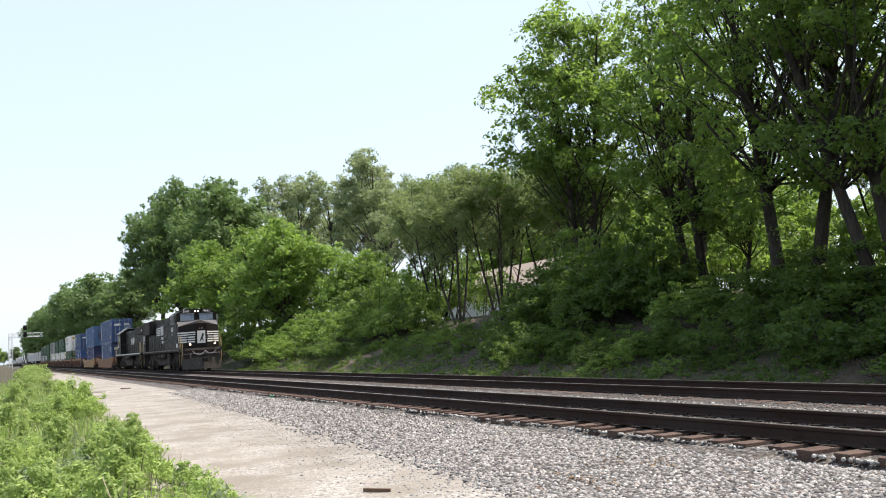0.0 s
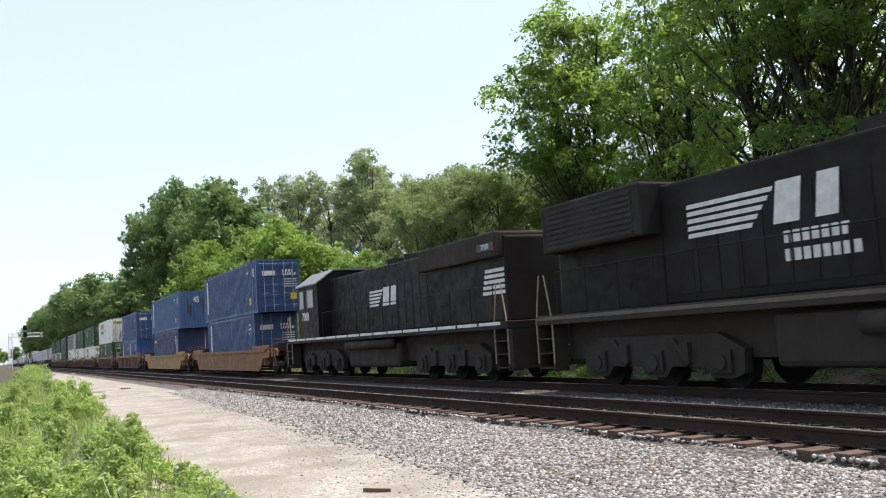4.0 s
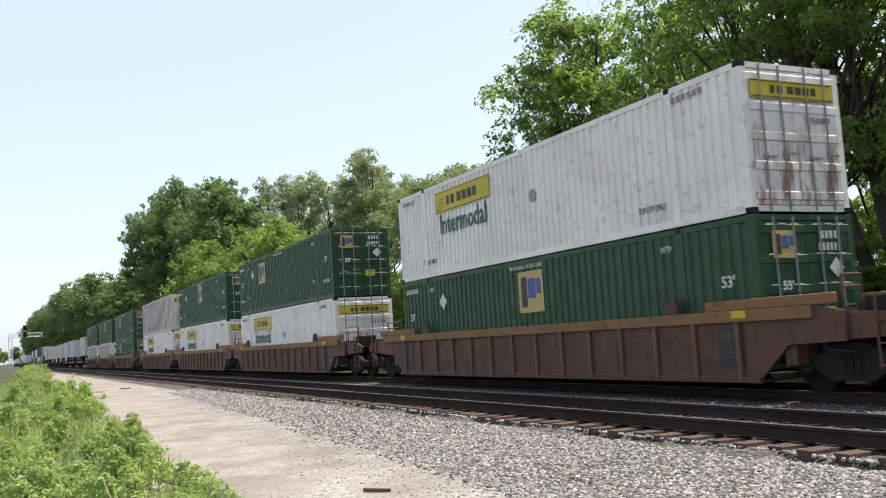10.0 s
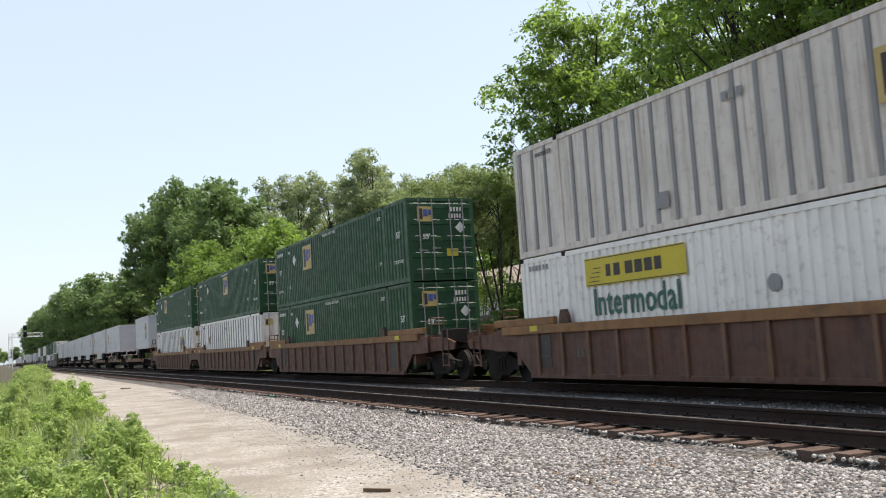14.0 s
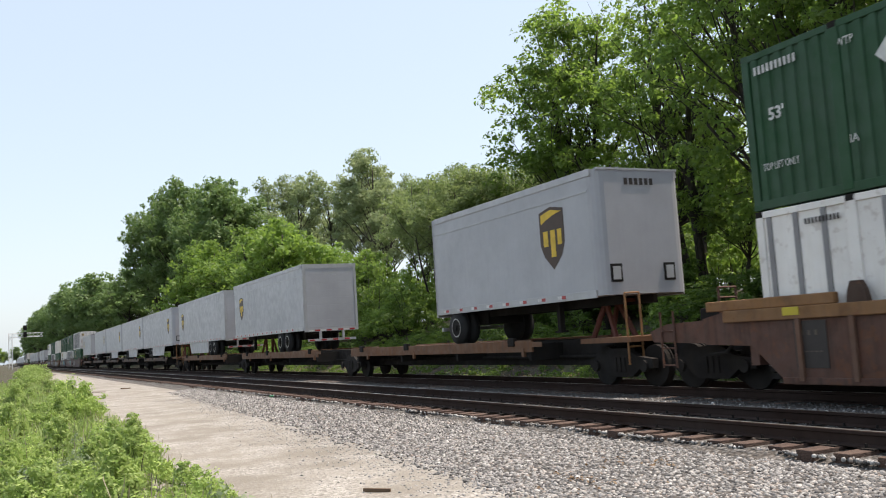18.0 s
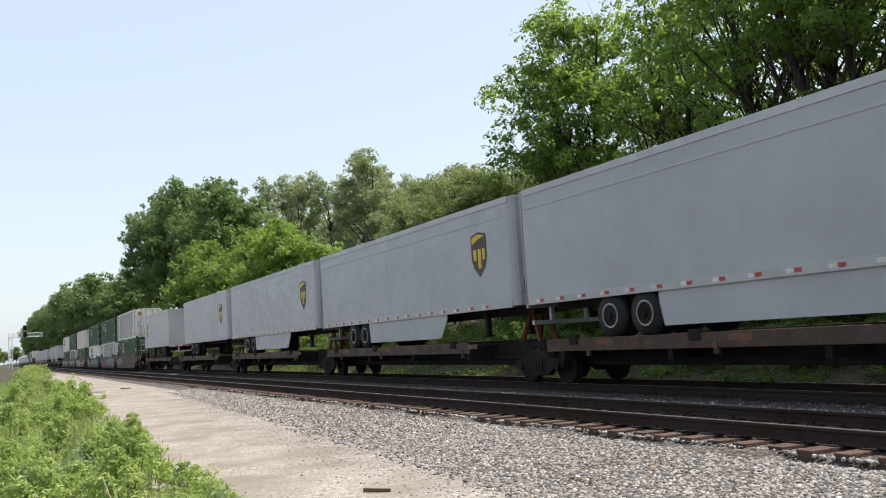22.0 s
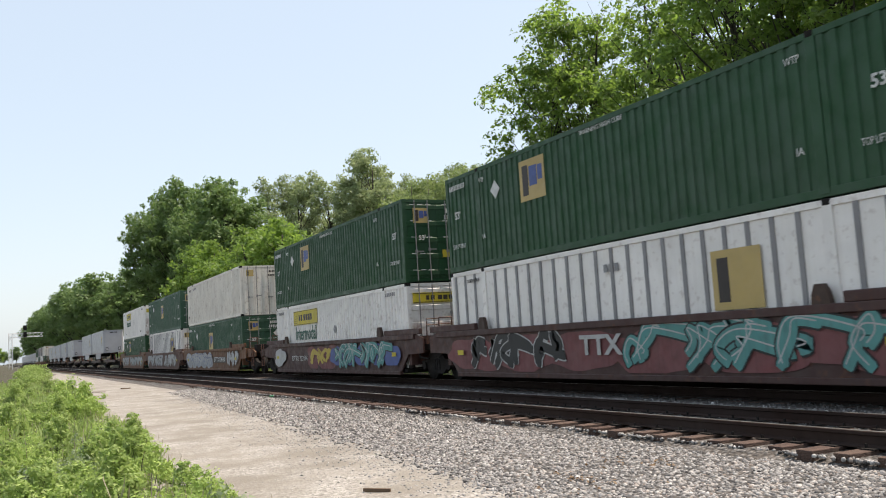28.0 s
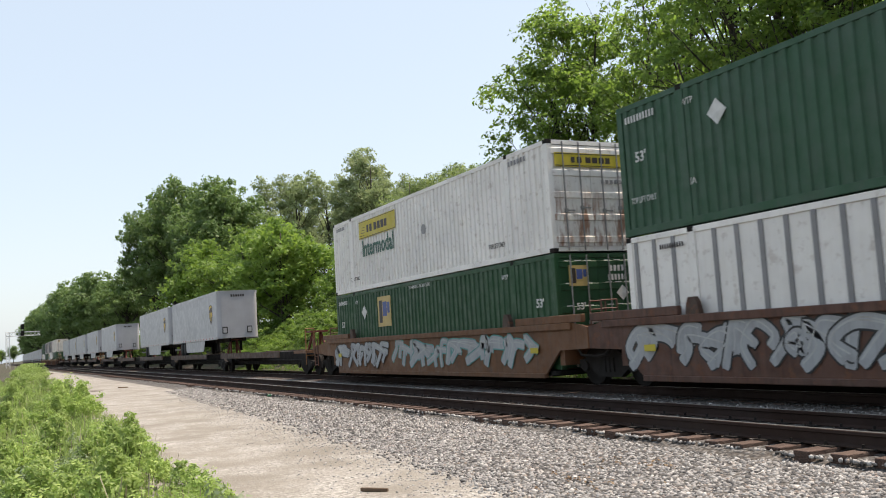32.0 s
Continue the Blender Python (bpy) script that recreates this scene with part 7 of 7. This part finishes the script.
# sprayed paint, as loose fat strokes: from, to, low, high, fill, edge, clusters, seed
TAGS = {("maroon", "front"): [(-7.4, -2.6, .36, 1.40, None, PALE_SPRAY, 4, 3)],
        ("maroon", "middle"): [(-7.8, 8.2, .34, 1.30, PINK, None, 6, 88), (-6.4, -2.2, .34, 1.40, BLACK_SPRAY, PALE_SPRAY, 4, 5), (1.0, 6.8, .32, 1.44, TEAL, BLACK_SPRAY, 4, 8)],
        ("maroon", "rear"): [(-2.6, 1.2, .36, 1.36, PINK, None, 3, 89), (-1.9, .6, .5, 1.25, SPRAY_YELLOW, PINK, 2, 23), (.6, 7.6, .50, 1.30, LOGO_BLUE, None, 5, 87), (1.3, 6.8, .30, 1.44, TEAL, BLACK_SPRAY, 4, 21), (-7.6, -6.2, .4, 1.3, PALE_SPRAY, None, 1, 24)],
        ("orange", "front"): [(-7.9, .6, .30, 1.36, GREY_GRAFFITI, None, 5, 30), (-7.5, .3, .42, 1.34, PALE_SPRAY, LOGO_BLUE, 5, 31), (5.0, 8.0, .38, 1.36, PALE_SPRAY, BLACK_SPRAY, 4, 33)],
        ("silver", "middle"): [(-7.6, .6, .32, 1.42, GREY_GRAFFITI, BLACK_SPRAY, 6, 42), (1.1, 6.6, .32, 1.40, PALE_SPRAY, BLACK_SPRAY, 5, 43)],
        ("orange", "rear"): [(-2.0, 6.8, .34, 1.38, GREY_GRAFFITI, TEAL, 6, 51), (-7.6, -2.6, .34, 1.34, GREY_GRAFFITI, BLACK_SPRAY, 4, 52)]}
smooth = "smooth-sided well car covered in graffiti"
for place, front, low, high, kind in (("front", -483.15, "green", "ribbed_small", "maroon"), ("middle", -501.45, "ribbed_faded", "green", "maroon"), ("rear", -521.0, "white", "green", "maroon"),
                                      ("front", -544.45, "green_low", "cream", "orange"), ("middle", -563.75, "ribbed", "green_low", "silver"), ("rear", -582.8, "green", "white", "orange")):
    car = joined_well(front - HALF53, kind, place, ("dark red-brown " if kind == "maroon" else "rusty orange-brown ") + smooth)
    for k, row in enumerate(TAGS[(kind, place)]):
        spray(car, *row, .016 * k)
    if (kind, place) == ("maroon", "rear"):
        lettering("DTTX 723194", .34, LETTER_WHITE, car, (-3.9, -1.489, .80), wide=1.15)
    if (kind, place) == ("maroon", "middle"):
        lettering("TTX", .62, PALE_SPRAY, car, (-.35, -1.53, .95), wide=1.3, bold=.02)
    if (kind, place) == ("orange", "front"):
        part("stencil_patch", boxes((.95, 4.55, -1.484, -1.476, .66, 1.02)), LOGO_DARK, car, "dark painted stencil patch")
        lettering("DTTX 724120", .40, LETTER_WHITE, car, (2.75, -1.489, .84), wide=1.25)
    stack(front, low, high)

# the tail, far up the line
JOINTS_C = [-604.0, -621.0, -638.6, -656.0, -673.5, -691.0]
JOINTS_D = [-694.5, -711.8, -729.1, -746.4, -763.7, -781.0]
spine_car(JOINTS_C, far=True)
spine_car(JOINTS_D, far=True)
for nose, length in ((-621.2, 16.15), (-639.2, 16.15), (-675.0, 16.15), (-696.0, 16.15), (-716.0, 16.15), (-733.5, 16.15), (-752.0, 16.15)):
    trailer(nose, length, False, far=True)
u = -792.0
for k, (low, high) in enumerate((("green", "cream"), ("white", "grimy"), ("green", "grimy"), ("white", "green"))):
    joined_well(u - HALF53, "rib", ("front", "middle", "middle", "rear")[k], rib_label)
    stack(u, low, high)
    u -= 19.6
JOINTS_E = [u - 17.4 * k for k in range(14)]
spine_car(JOINTS_E, far=True)
for k in range(13):
    trailer(JOINTS_E[k] - .6, 16.15, False, far=True)


# ---- what moves ----
def way_along(t):
    """How far the train has gone at t seconds; it gains a little speed towards the end."""
    return 17.6 * t + (0.16 * (t - 27) if t > 27 else 0)


def motions():
    for ob, start, z in MOVERS:
        walk(ob, [(t, pose(start + way_along(t), LINE_Y, z)) for t in (0, 9, 18, 24, 27, 29, 32)])


def build_litter():
    """Scraps beside the line."""
    wood = painted("old_wood", (0.13, 0.085, 0.055), (0.06, 0.045, 0.035), 0.5, 0.9, 0.3, rust=0.0)
    for x, y, turn, size in ((-10.2, 4.0, 48, (.17, .025, .022)), (-51.6, 4.74, 46, (.42, .05, .02)), (-54.2, 6.4, 120, (.30, .06, .03)), (-130, 5.6, 60, (1.2, .12, .05))):
        a, b, c = size
        ob = part("wood_scrap", soft_box(-a, a, -b, b, 0, 2 * c, .006), wood)
        ob.matrix_basis = pose(x, y, ground_z(x, y) + .014, 0, 2, turn)
        tagged(ob, "weathered piece of wood lying on the gravel lane", "wood scrap", "wood scraps on the lane")
    bm = bmesh.new()
    tube(bm, [(-.11, 0, .035), (.05, 0, .035), (.09, 0, .035), (.13, 0, .035)], [.035, .035, .014, .014], 10)
    bottle = part("bottle", bm, plain("green_plastic", (0.03, 0.22, 0.09), 0.3), None, "", True)
    bottle.matrix_basis = pose(-30.35, 8.3, ground_z(-30.35, 8.3) + .05, 0, 0, 35)
    tagged(bottle, "green plastic bottle dropped beside the ties", "bottle")
    rng = random.Random(77)
    spots = [(rng.gauss(-9.2, .28), rng.gauss(7.0, .22)) for _ in range(22)] + [(rng.gauss(-8.8, .4), rng.gauss(6.0, .25)) for _ in range(22)]
    me = leaf_cloud("dry_leaves", [(x, y, ground_z(x, y) + .055) for x, y in spots], [.06] * len(spots), 3, .026, DRY_LEAF, 5, .9, .6)
    tagged(part("dry_leaves", me, DRY_LEAF), "brown dry leaves caught on the ballast", "leaves", kind="stuff")
    bm = bmesh.new()
    for _ in range(7):
        tube(bm, limb_path(rng, (rng.uniform(-.3, .3), rng.uniform(-.2, .2), 0), (rng.uniform(-.6, 1.2), rng.uniform(-.5, .5), rng.uniform(.2, .75)), .2, 4), [.03, .024, .018, .012, .005], 5)
    ob = part("dead_branch", bm, BARK)
    ob.matrix_basis = pose(-15.0, 19.4, ground_z(-15, 19.4))
    tagged(ob, "grey dead branches lying at the foot of the bank", "branch")


build_litter()
build_trees()
build_verge()
build_house()
build_signal()
motions()
